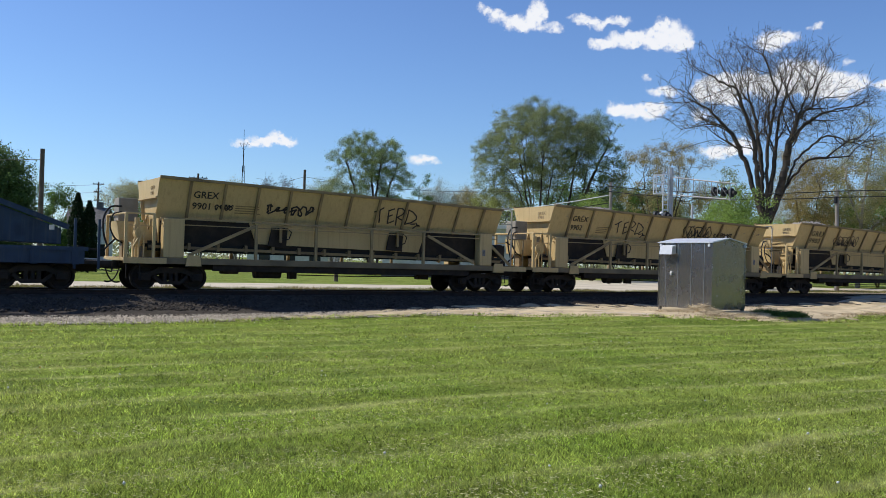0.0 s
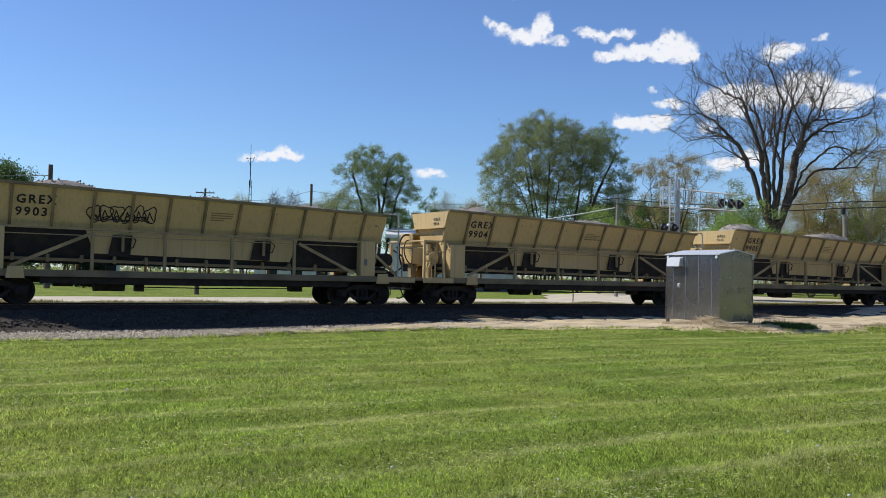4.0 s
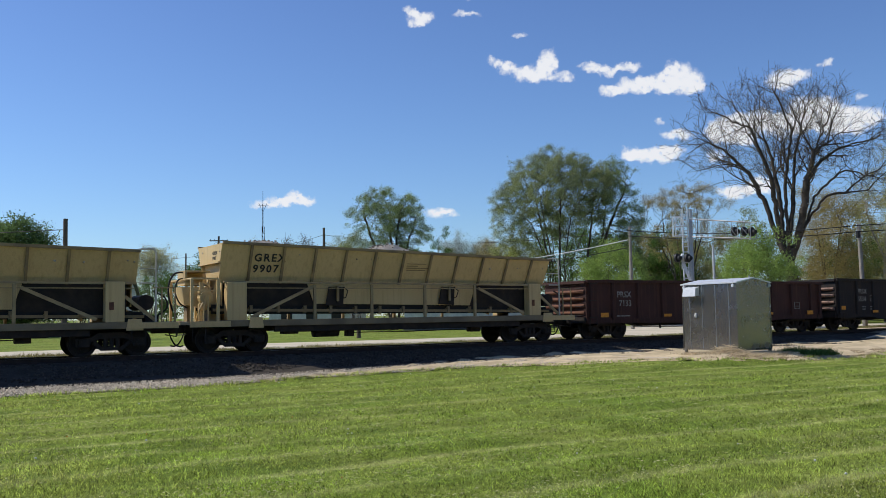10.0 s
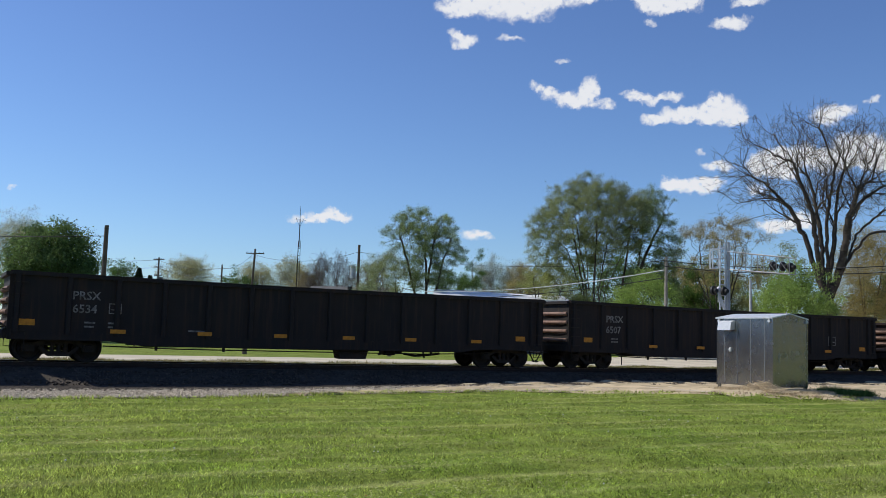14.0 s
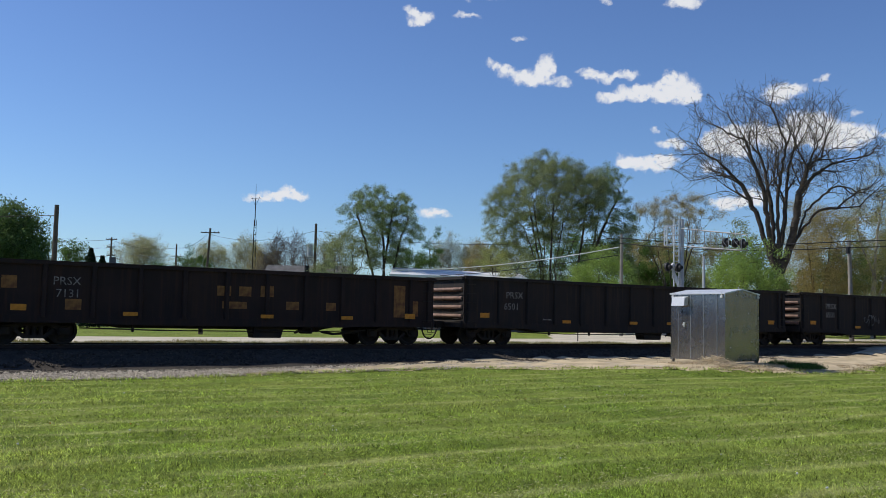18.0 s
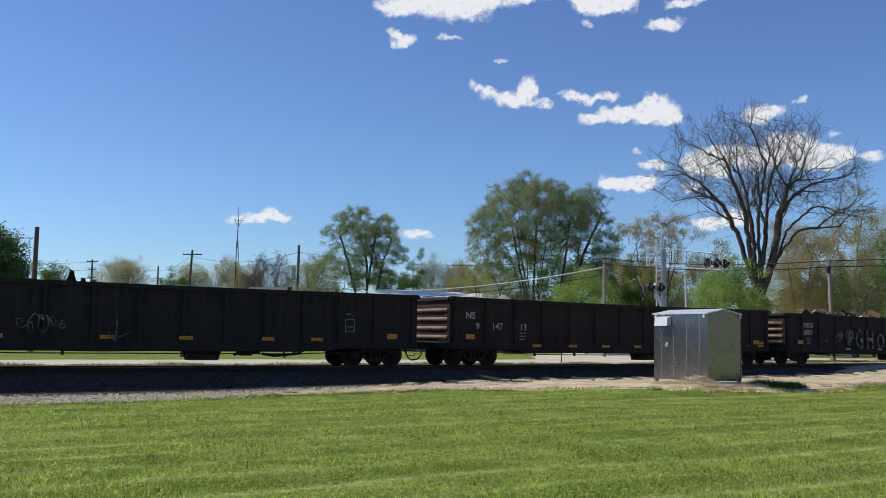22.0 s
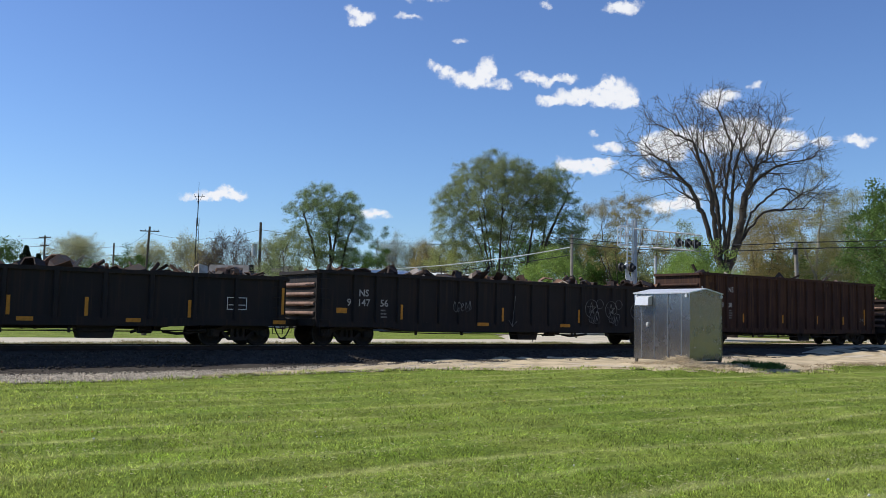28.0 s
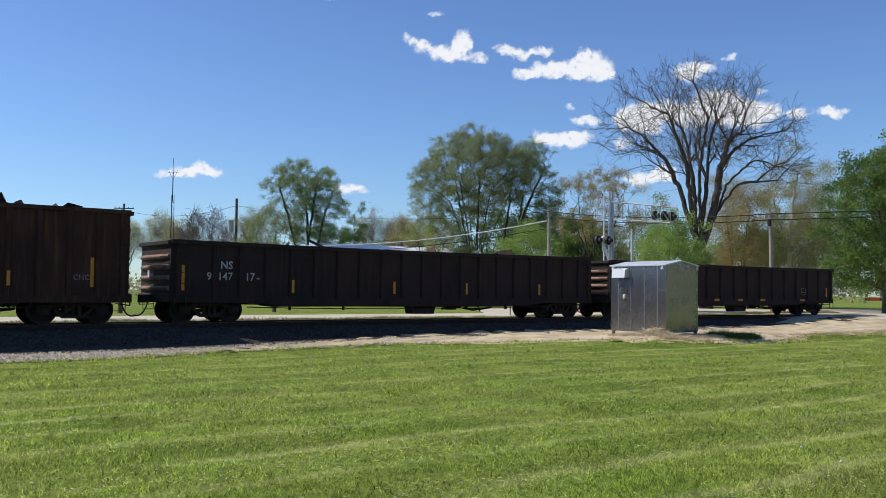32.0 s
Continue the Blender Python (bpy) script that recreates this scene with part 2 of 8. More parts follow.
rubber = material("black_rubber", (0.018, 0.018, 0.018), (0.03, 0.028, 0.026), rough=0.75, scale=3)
wheel_steel = material("wheel_steel", (0.018, 0.016, 0.015), (0.035, 0.027, 0.022), rough=0.75, metal=0.0, scale=5)
rim_steel = material("worn_tread_steel", (0.30, 0.29, 0.28), (0.2, 0.18, 0.17), rough=0.35, metal=0.9, scale=5)
grey_steel = material("galvanised_grey", (0.50, 0.51, 0.52), (0.42, 0.43, 0.44), rough=0.55, metal=0.15, scale=3, fine=30, bump=0.05)
white_paint = material("white_lettering", (0.72, 0.72, 0.70), (0.5, 0.5, 0.48), rough=0.7, scale=4)
black_paint = material("black_lettering", (0.02, 0.02, 0.02), (0.03, 0.03, 0.03), rough=0.6, scale=4)
dull_white = material("faded_white_marking", (0.27, 0.26, 0.25), (0.10, 0.095, 0.09), rough=0.85, scale=7)
spray_black = material("black_spray", (0.03, 0.028, 0.03), (0.06, 0.05, 0.05), rough=0.8, scale=5)
spray_pale = material("pale_spray", (0.21, 0.208, 0.205), (0.055, 0.053, 0.054), rough=0.85, scale=2.8, fine=30, mixed=0.7)
stencil_white = material("weathered_stencil_white", (0.50, 0.49, 0.47), (0.27, 0.26, 0.25), rough=0.8, scale=3, fine=30)
orange = material("orange_reflector", (0.62, 0.265, 0.025), (0.46, 0.19, 0.022), rough=0.5, scale=8, bump=0.03)
red_paint = material("red_paint", (0.4, 0.03, 0.02), (0.3, 0.03, 0.02), rough=0.5, scale=6)
blue_paint = material("blue_paint", (0.026, 0.052, 0.10), (0.018, 0.036, 0.07), rough=0.55, scale=2, streak=(0.045, 0.065, 0.095))
GOND = {
    "brown": material("oxide_brown_paint", (0.052, 0.019, 0.015), (0.036, 0.017, 0.014), rough=0.75, scale=0.9, fine=40, streak=(0.07, 0.03, 0.02)),
    "black": material("weathered_black_paint", (0.0150, 0.0138, 0.0145), (0.025, 0.0202, 0.0185), rough=0.8, scale=0.9, fine=40, streak=(0.036, 0.024, 0.018)),
    "rust": material("rusty_brown_paint", (0.027, 0.016, 0.014), (0.018, 0.013, 0.013), rough=0.8, scale=0.8, fine=40, streak=(0.038, 0.020, 0.014)),
    "red": material("rust_red_paint", (0.050, 0.021, 0.013), (0.027, 0.013, 0.011), rough=0.8, scale=0.8, fine=40, streak=(0.085, 0.040, 0.018)),
}
rail_brown = material("brown_rail_web", (0.045, 0.032, 0.026), (0.07, 0.045, 0.035), rough=0.9, scale=4)
rust_edge = material("bare_rust", (0.16, 0.07, 0.04), (0.09, 0.045, 0.03), rough=0.9, scale=4)
rust_orange = material("orange_rust", (0.26, 0.135, 0.045), (0.13, 0.06, 0.03), rough=0.9, scale=5, fine=30)
rust_stain = material("rust_staining", (0.13, 0.062, 0.022), (0.05, 0.025, 0.015), rough=0.9, scale=2.6, fine=30, mixed=0.7)
pale_rust = material("pink_primer_rust", (0.27, 0.175, 0.135), (0.15, 0.095, 0.075), rough=0.85, scale=3)
# ballast grime, darkened further to deepen the train's shadow
bed_mat = material("shaded_grimy_ballast", (0.053, 0.045, 0.036), (0.089, 0.076, 0.060), rough=0.95, gloss=0.1, scale=2, fine=24, bump=0.9)
ballast_mat = material("ballast_stone", (0.60, 0.51, 0.375), (0.45, 0.38, 0.28), rough=0.95, gloss=0.1, scale=2, fine=24, bump=0.9)
stone_mat = material("loose_stone", (0.56, 0.48, 0.36), (0.33, 0.285, 0.215), rough=0.95, scale=9, vary=0.4, island=True)
heap_mat = material("heaped_grey_stone", (0.34, 0.305, 0.26), (0.24, 0.215, 0.185), rough=0.95, gloss=0.1, scale=2, fine=24, bump=0.9)
heap_stone = material("loose_grey_stone", (0.36, 0.325, 0.275), (0.20, 0.18, 0.155), rough=0.95, scale=9, vary=0.4, island=True)
tie_mat = material("creosote_tie", (0.05, 0.04, 0.03), (0.09, 0.075, 0.06), rough=0.95, scale=5)
sand_mat = material("pale_dirt", (0.62, 0.50, 0.315), (0.43, 0.345, 0.215), rough=0.97, gloss=0.1, scale=0.9, fine=18, mixed=0.7, bump=0.8)
road_mat = material("worn_asphalt", (0.60, 0.53, 0.40), (0.49, 0.43, 0.325), rough=0.95, gloss=0.15, scale=0.5, fine=40, bump=0.2)
aluminium = material("dull_aluminium_sheet", (0.375, 0.365, 0.365), (0.31, 0.30, 0.30), rough=0.25, metal=0.93, scale=2.2, fine=14, bump=0.03)
seam_alu = material("worn_aluminium_trim", (0.36, 0.37, 0.385), (0.29, 0.30, 0.31), rough=0.40, metal=0.7, scale=4, bump=0.03)
roof_alu = material("bright_aluminium_roof", (0.72, 0.73, 0.74), (0.62, 0.63, 0.64), rough=0.42, metal=0.35, scale=3, bump=0.03)
pole_wood = material("weathered_pole_wood", (0.10, 0.075, 0.055), (0.16, 0.125, 0.10), rough=0.9, scale=3, fine=50)
pole_grey = material("grey_pole_wood", (0.30, 0.27, 0.23), (0.22, 0.20, 0.17), rough=0.9, scale=3, fine=50)
dark_fitting = material("dark_fitting", (0.03, 0.03, 0.032), rough=0.6, scale=6)
roof_white = material("white_sheet_roof", (0.80, 0.80, 0.79), (0.72, 0.72, 0.70), rough=0.5, scale=1)
arm_alu = material("weathered_aluminium_truss", (0.34, 0.345, 0.35), (0.27, 0.275, 0.28), rough=0.5, metal=0.4, scale=3, bump=0.03)
shingle = material("grey_shingle", (0.16, 0.155, 0.15), (0.11, 0.105, 0.10), rough=0.9, scale=2, fine=20, bump=0.4)
siding = material("pale_siding", (0.62, 0.61, 0.57), (0.5, 0.5, 0.47), rough=0.75, scale=2)
dark_glass = material("dark_window_glass", (0.02, 0.025, 0.03), rough=0.12, scale=3, bump=0)
bark = material("grey_brown_bark", (0.12, 0.095, 0.07), (0.07, 0.055, 0.04), rough=0.95, scale=3, fine=25, bump=0.4)
bark_dark = material("dark_bark", (0.085, 0.07, 0.056), (0.05, 0.041, 0.033), rough=0.95, scale=3, fine=25, bump=0.4)
bark_twig = material("reddish_grey_twigs", (0.15, 0.115, 0.10), (0.10, 0.08, 0.07), rough=0.95, scale=3, fine=25, bump=0.2)
bark_white = material("whitish_bark", (0.42, 0.385, 0.32), (0.20, 0.175, 0.14), rough=0.9, scale=1.6, fine=25, bump=0.3)
bark_pale = material("pale_bark", (0.20, 0.165, 0.125), (0.11, 0.09, 0.07), rough=0.95, scale=3, fine=25, bump=0.4)
leaf_fresh = leaf_material("spring_leaves", (0.31, 0.35, 0.17), (0.23, 0.275, 0.125), 0.6)
leaf_bud = leaf_material("yellow_green_buds", (0.36, 0.39, 0.14), (0.29, 0.31, 0.11), 0.6)
leaf_mid = leaf_material("mid_green_leaves", (0.275, 0.345, 0.145), (0.205, 0.265, 0.108), 0.55)
leaf_dome = leaf_material("dome_leaves", (0.15, 0.225, 0.075), (0.105, 0.165, 0.055), 0.5)
leaf_deep = leaf_material("deep_green_leaves", (0.165, 0.255, 0.07), (0.115, 0.185, 0.05), 0.5)
leaf_dark = leaf_material("dark_green_leaves", (0.11, 0.19, 0.045), (0.08, 0.14, 0.035), 0.5)
leaf_bright = leaf_material("bright_green_leaves", (0.33, 0.44, 0.12), (0.25, 0.36, 0.09), 0.6)
leaf_tan = leaf_material("tan_spring_buds", (0.43, 0.35, 0.145), (0.34, 0.285, 0.115), 0.6)
leaf_olive = leaf_material("olive_buds", (0.42, 0.40, 0.17), (0.33, 0.325, 0.13), 0.6)
leaf_pale = leaf_material("pale_green_buds", (0.43, 0.43, 0.22), (0.36, 0.34, 0.18), 0.6)
leaf_grey = leaf_material("grey_green_buds", (0.38, 0.37, 0.21), (0.30, 0.29, 0.165))
leaf_fir = leaf_material("conifer_needles", (0.02, 0.04, 0.016), (0.014, 0.026, 0.012), 0.2)
straw_mat = material("dry_straw", (0.66, 0.54, 0.35), (0.48, 0.38, 0.24), rough=0.9, scale=9, vary=0.3, island=True)
scrap_dark = material("scrap_iron", (0.06, 0.05, 0.045), (0.10, 0.06, 0.04), rough=0.75, metal=0.3, scale=3, vary=0.4)
scrap_rust = material("scrap_rusty_plate", (0.22, 0.12, 0.07), (0.12, 0.07, 0.045), rough=0.85, scale=3, vary=0.3)
scrap_pale = material("scrap_pale_sheet", (0.50, 0.42, 0.33), (0.35, 0.27, 0.2), rough=0.7, scale=3, vary=0.3)


# ---------------------------------------------------------------- mesh building
class Build:
    """Gathers boxes, beams, tubes and sheets into one bmesh."""

    def __init__(self):
        self.bm = bmesh.new()

    def hull(self, points, faces):
        v = [self.bm.verts.new(p) for p in points]
        for f in faces:
            self.bm.faces.new([v[i] for i in f])
        return self

    def box(self, x0, x1, y0, y1, z0, z1, edge=0.0):
        p = [(x, y, z) for z in (z0, z1) for x, y in ((x0, y0), (x1, y0), (x1, y1), (x0, y1))]
        before = len(self.bm.faces)
        self.hull(p, [(3, 2, 1, 0), (4, 5, 6, 7), (0, 1, 5, 4), (1, 2, 6, 5), (2, 3, 7, 6), (3, 0, 4, 7)])
        if edge:
            self.bm.faces.ensure_lookup_table()
            edges = {e for f in self.bm.faces[before:] for e in f.edges}
            bmesh.ops.bevel(self.bm, geom=list(edges), offset=edge, segments=1, affect="EDGES")
        return self

    def prism(self, outline, axis, a, b):
        """An outline of two coordinates, drawn out along axis (0, 1 or 2) from a to b."""
        def place(c, d):
            q = list(c)
            q.insert(axis, d)
            return tuple(q)
        n = len(outline)
        pts = [place(c, a) for c in outline] + [place(c, b) for c in outline]
        faces = [tuple(range(n - 1, -1, -1)), tuple(range(n, 2 * n))] + [(i, (i + 1) % n, n + (i + 1) % n, n + i) for i in range(n)]
        return self.hull(pts, faces)

    def beam(self, p, q, wide, high=None):
        p, q = Vector(p), Vector(q)
        high = high or wide
        way = (q - p).normalized()
        side = way.cross(Vector((0, 0, 1)))
        side = Vector((1, 0, 0)) if side.length < 1e-4 else side.normalized()
        up = side.cross(way)
        side, up = side * wide / 2, up * high / 2
        pts = [c + a * side + b * up for c in (p, q) for a, b in ((-1, -1), (1, -1), (1, 1), (-1, 1))]
        return self.hull(pts, [(3, 2, 1, 0), (4, 5, 6, 7), (0, 1, 5, 4), (1, 2, 6, 5), (2, 3, 7, 6), (3, 0, 4, 7)])

    def tube(self, p, q, r, r2=None, n=8):
        p, q = Vector(p), Vector(q)
        r2 = r if r2 is None else r2
        way = (q - p).normalized()
        side = way.cross(Vector((0, 0, 1)))
        side = Vector((1, 0, 0)) if side.length < 1e-4 else side.normalized()
        up = side.cross(way)
        ring = [(math.cos(6.28319 * i / n), math.sin(6.28319 * i / n)) for i in range(n)]
        pts = [p + (side * a + up * b) * r for a, b in ring] + [q + (side * a + up * b) * r2 for a, b in ring]
        faces = [tuple(range(n - 1, -1, -1)), tuple(range(n, 2 * n))] + [(i, (i + 1) % n, n + (i + 1) % n, n + i) for i in range(n)]
        return self.hull(pts, faces)

    def path(self, points, r, n=6):
        """A bent round bar through the points, in one piece."""
        p = [Vector(c) for c in points]
        ends = [i for i in range(len(p)) if i == 0 or (p[i] - p[i - 1]).length > 1e-5]
        p = [p[i] for i in ends]
        rows, side = [], None
        for i, c in enumerate(p):
            way = (p[min(i + 1, len(p) - 1)] - c).normalized() + (c - p[max(i - 1, 0)]).normalized()
            way = way.normalized() if way.length > 1e-4 else Vector((0, 0, 1))
            if side is None:
                side = way.cross(Vector((0, 0, 1)))
                side = Vector((1, 0, 0)) if side.length < 1e-3 else side
            side = side - way * side.dot(way)
            side = way.orthogonal() if side.length < 1e-3 else side
            side = side.normalized()
            up = side.cross(way)
            rows.append([self.bm.verts.new(c + (side * math.cos(6.28319 * k / n) + up * math.sin(6.28319 * k / n)) * r) for k in range(n)])
        for a, b in zip(rows, rows[1:]):
            for k in range(n):
                self.bm.faces.new((a[k], a[(k + 1) % n], b[(k + 1) % n], b[k]))
        self.bm.faces.new(rows[0][::-1])
        self.bm.faces.new(rows[-1])
        return self


def bend(points, steps=5):
    """A smooth curve through the points."""
    p = [Vector(c) for c in points]
    p = [p[0] * 2 - p[1]] + p + [p[-1] * 2 - p[-2]]
    out = []
    for a, b, c, d in zip(p, p[1:], p[2:], p[3:]):
        for i in range(steps):
            k = i / steps
            out.append(0.5 * (2 * b + (c - a) * k + (2 * a - 5 * b + 4 * c - d) * k * k + (3 * b - a - 3 * c + d) * k ** 3))
    return out + [p[-2]]


def link_mesh(name, bm, mat):
    bmesh.ops.recalc_face_normals(bm, faces=bm.faces)
    me = bpy.data.meshes.new(name)
    bm.to_mesh(me)
    bm.free()
    me.materials.append(mat)
    return me


def part(name, build, mat, parent=None, label="", at=None):
    """Links what was built as ONE mesh object, under parent if there is one."""
    data = build if isinstance(build, bpy.types.Mesh) else link_mesh(name, build.bm if isinstance(build, Build) else build, mat)
    ob = new(name, data)
    if parent:
        ob.parent = parent
    if at is not None:
        ob.matrix_local = at
    if label:
        ob["label"] = label
    return ob


def thing(name, label, category, m=None, group="", kind=""):
    ob = tagged(new(name), label, category, group, kind)
    ob.empty_display_size = 0.2
    if m is not None:
        ob.matrix_world = m
    return ob


def raw_mesh(name, verts, faces_n, mat, sides=3):
    """A mesh from arrays: verts (n, 3), faces of so many corners."""
    me = bpy.data.meshes.new(name)
    verts, faces_n = np.asarray(verts, np.float32), np.asarray(faces_n, np.int32)
    me.vertices.add(len(verts))
    me.vertices.foreach_set("co", verts.ravel())
    me.loops.add(faces_n.size)
    me.loops.foreach_set("vertex_index", faces_n.ravel())
    me.polygons.add(len(faces_n))
    me.polygons.foreach_set("loop_start", np.arange(0, faces_n.size, sides, dtype=np.int32))
    me.update(calc_edges=True)
    me.materials.append(mat)
    return me


TEXTS = {}


def lettering(text, size, mat, bold=0.0, apart=1.0):
    """The mesh of a line of writing, that stands in x and z and faces -y."""
    key = (text, size, mat.name, bold, apart)
    if key not in TEXTS:
        curve = bpy.data.curves.new("writing", "FONT")
        curve.body, curve.size, curve.offset, curve.extrude = text, size, bold, 0.003
        curve.resolution_u, curve.space_character = 2, apart
        ob = new("writing", curve)
        bpy.context.view_layer.update()
        me = bpy.data.meshes.new_from_object(ob.evaluated_get(bpy.context.evaluated_depsgraph_get()))
        bpy.data.objects.remove(ob)
        bpy.data.curves.remove(curve)
        me.transform(pose(0, 0, 0, 90, 0, 0))
        me.materials.clear()
        me.materials.append(mat)
        TEXTS[key] = me
    return TEXTS[key]


def smooth(a, b, x):
    k = np.clip((x - a) / (b - a), 0, 1)
    return k * k * (3 - 2 * k)


# ---------------------------------------------------------------- ground
def height(s, n):
    """The lie of the land, along and across the track."""
    far = 0.42 * smooth(-2.0, 3.0, n)
    pad = 0.29 * smooth(15, 24, s) * smooth(-15.0, -11.4, n) * (1 - 0.75 * smooth(-13.0, -6.0, n))
    low = -0.11 * (1 - smooth(8, 17, s)) * smooth(-16, -9, n) * (1 - smooth(-4.5, -2.5, n))
    ramp = 0.52 * smooth(40, 52, s) * smooth(-9.0, -2.0, n)
    return np.maximum(np.maximum(far, pad), ramp) + low


def lawn_edge(s):
    """Where the lawn ends, across the track."""
    return np.interp(s, [-60, 5.7, 11, 17, 20.8, 21.6, 24.8, 28.6, 30.6, 38, 60, 120], [-8.3, -8.1, -7.2, -7.7, -11.0, -12.5, -13.4, -13.8, -13.1, -13.0, -12.8, -12.4])


def sheet(name, s_line, n_line, mat, lift=0.0, edge=0.0, seed=0, narrow=None, between=None, rough=0.0):
    """A piece of ground in track coordinates. edge: how far its long sides wander."""
    rng = np.random.default_rng(seed)
    s, n = np.meshgrid(np.asarray(s_line, float), np.asarray(n_line, float), indexing="ij")
    if between:
        a, b = between(s[:, :1])
        n = a + (b - a) * n
    if edge:
        for col in (0, -1):
            n[:, col] += rng.normal(0, edge, len(s_line))
    if narrow:
        n = narrow[2] + (n - narrow[2]) * (0.02 + 0.98 * smooth(narrow[0], narrow[1], s))
    z = height(s, n) + lift + rng.normal(0, 1, s.shape) * rough
    if edge:
        z[:, 0] -= lift + 0.02
    x = s * U.x + (GAP + n) * V.x
    y = s * U.y + (GAP + n) * V.y
    a, b = s.shape
    idx = np.arange(a * b).reshape(a, b)
    quads = np.stack([idx[:-1, :-1], idx[1:, :-1], idx[1:, 1:], idx[:-1, 1:]], -1).reshape(-1, 4)
    return raw_mesh(name, np.stack([x, y, z], -1).reshape(-1, 3), quads, mat, 4)


def grass_material():
    m = material("mown_grass", (0.135, 0.19, 0.028), (0.20, 0.235, 0.048), rough=0.9, gloss=0.05, scale=0.42, fine=55, mixed=0.5, bump=0.8)
    return striped(m, (0.40, 0.40, 0.15), 0.72)


def striped(m, pale, most):
    """Narrow pale rows of drier grass along the mower's tracks, and dull worn patches between them."""
    nodes, links = m.node_tree.nodes, m.node_tree.links
    shader = nodes["Principled BSDF"]
    base = shader.inputs["Base Color"].links[0].from_socket
    ends = [l.to_socket for l in list(base.links)]
    coord = nodes.new("ShaderNodeTexCoord")
    turn = nodes.new("ShaderNodeMapping")
    turn.inputs["Rotation"].default_value = (0, 0, -radians(29.0))
    links.new(coord.outputs["Object"], turn.inputs["Vector"])

    def math_node(op, a, b=None):
        n = nodes.new("ShaderNodeMath")
        n.operation = op
        for i, v in enumerate((a, b)):
            if isinstance(v, (int, float)):
                n.inputs[i].default_value = v
            elif v is not None:
                links.new(v, n.inputs[i])
        return n.outputs[0]

    def noise(scale, detail, rough=0.5, along=1.0):
        pull = nodes.new("ShaderNodeMapping")
        pull.inputs["Scale"].default_value = (along, 1.0, 1.0)
        links.new(turn.outputs[0], pull.inputs["Vector"])
        n = nodes.new("ShaderNodeTexNoise")
        n.inputs["Scale"].default_value, n.inputs["Detail"].default_value, n.inputs["Roughness"].default_value = scale, detail, rough
        links.new(pull.outputs[0], n.inputs["Vector"])
        return n.outputs[0]

    def span(value, a, b, low=0.0, high=1.0):
        n = nodes.new("ShaderNodeMapRange")
        n.interpolation_type = "SMOOTHSTEP"
        for k, v in (("From Min", a), ("From Max", b), ("To Min", low), ("To Max", high)):
            n.inputs[k].default_value = v
        links.new(value, n.inputs["Value"])
        return n.outputs[0]

    split = nodes.new("ShaderNodeSeparateXYZ")
    links.new(turn.outputs[0], split.inputs[0])
    across = math_node("ADD", split.outputs[1], math_node("MULTIPLY", math_node("SUBTRACT", noise(0.16, 2.0), 0.5), 1.7))
    across = math_node("ADD", across, math_node("MULTIPLY", math_node("SUBTRACT", noise(2.2, 5.0, 0.75), 0.5), 0.5))
    lane = math_node("DIVIDE", across, 1.24)
    ridge = math_node("MULTIPLY", math_node("ABSOLUTE", math_node("SUBTRACT", math_node("FRACT", lane), 0.5)), 2.0)
    ridge = span(ridge, 0.66, 0.98)
    half = math_node("MULTIPLY", math_node("ABSOLUTE", math_node("SUBTRACT", math_node("FRACT", math_node("ADD", math_node("DIVIDE", across, 2.48), 0.25)), 0.5)), 2.0)
    strong = span(half, 0.3, 0.7, 0.40, 1.0)
    amount = math_node("MULTIPLY", math_node("MULTIPLY", ridge, strong), span(noise(0.55, 4.0, 0.6, 0.3), 0.36, 0.64, 0.12, 1.0))
    worn = math_node("MULTIPLY", span(noise(0.7, 5.0, 0.65, 0.5), 0.58, 0.74), 0.55)
    amount = math_node("MULTIPLY", math_node("MAXIMUM", amount, worn), most)
    lanes = span(half, 0.35, 0.65, 0.93, 1.07)
    fleck = math_node("MULTIPLY", math_node("MULTIPLY", span(noise(9.0, 9.0, 0.85), 0.30, 0.70, 0.42, 1.60), lanes), span(noise(1.1, 3.0), 0.3, 0.7, 0.84, 1.14))
    shade = nodes.new("ShaderNodeHueSaturation")
    links.new(fleck, shade.inputs["Value"])
    dry = nodes.new("ShaderNodeMix")
    dry.data_type = "RGBA"
    links.new(amount, dry.inputs["Factor"])
    links.new(base, dry.inputs["A"])
    dry.inputs["B"].default_value = (*pale, 1)
    links.new(dry.outputs["Result"], shade.inputs["Color"])
    for end in ends:
        links.new(shade.outputs[0], end)
    return m


grass_mat = grass_material()
far_lines = [-4000, -1500, -600, -250, -120]
s_line = far_lines + list(range(-60, 121, 2)) + [140, 180, 250, 500, 1200, 4000]
n_line = [-4000, -1500, -500, -200, -90, -50] + [-40 + 2 * i for i in range(13)] + [-14 + 0.5 * i for i in range(40)] + [8, 12, 16, 20, 30, 45, 70, 110, 200, 500, 1500, 4000]
tagged(part("ground", sheet("ground", s_line, n_line, grass_mat), grass_mat), "mown green lawn and verges with pale mowing stripes", "lawn", kind="structure")
line = list(np.arange(-60, 140, 0.7))
# inner shoulder strip in the dark stone: the train's shadow put into its colour
tagged(part("track_shoulder", sheet("track_shoulder", list(np.arange(-60, 140, 0.5)), [-5.2, -4.6, -4.0, -3.0], bed_mat, 0.035, 0.12, 4), bed_mat), "grimy stone at the foot of the track bed, darkened for the train's shadow", "gravel", kind="structure")
tagged(part("gravel_shoulder", sheet("gravel_shoulder", line, [0.0, 0.1, 0.22, 0.35, 0.5, 0.65, 0.8, 0.92, 1.0], ballast_mat, 0.02, 0.16, 3, between=lambda s: (lawn_edge(s), np.full_like(s, 3.0))), ballast_mat), "grey crushed stone shoulder along the track", "gravel", kind="structure")
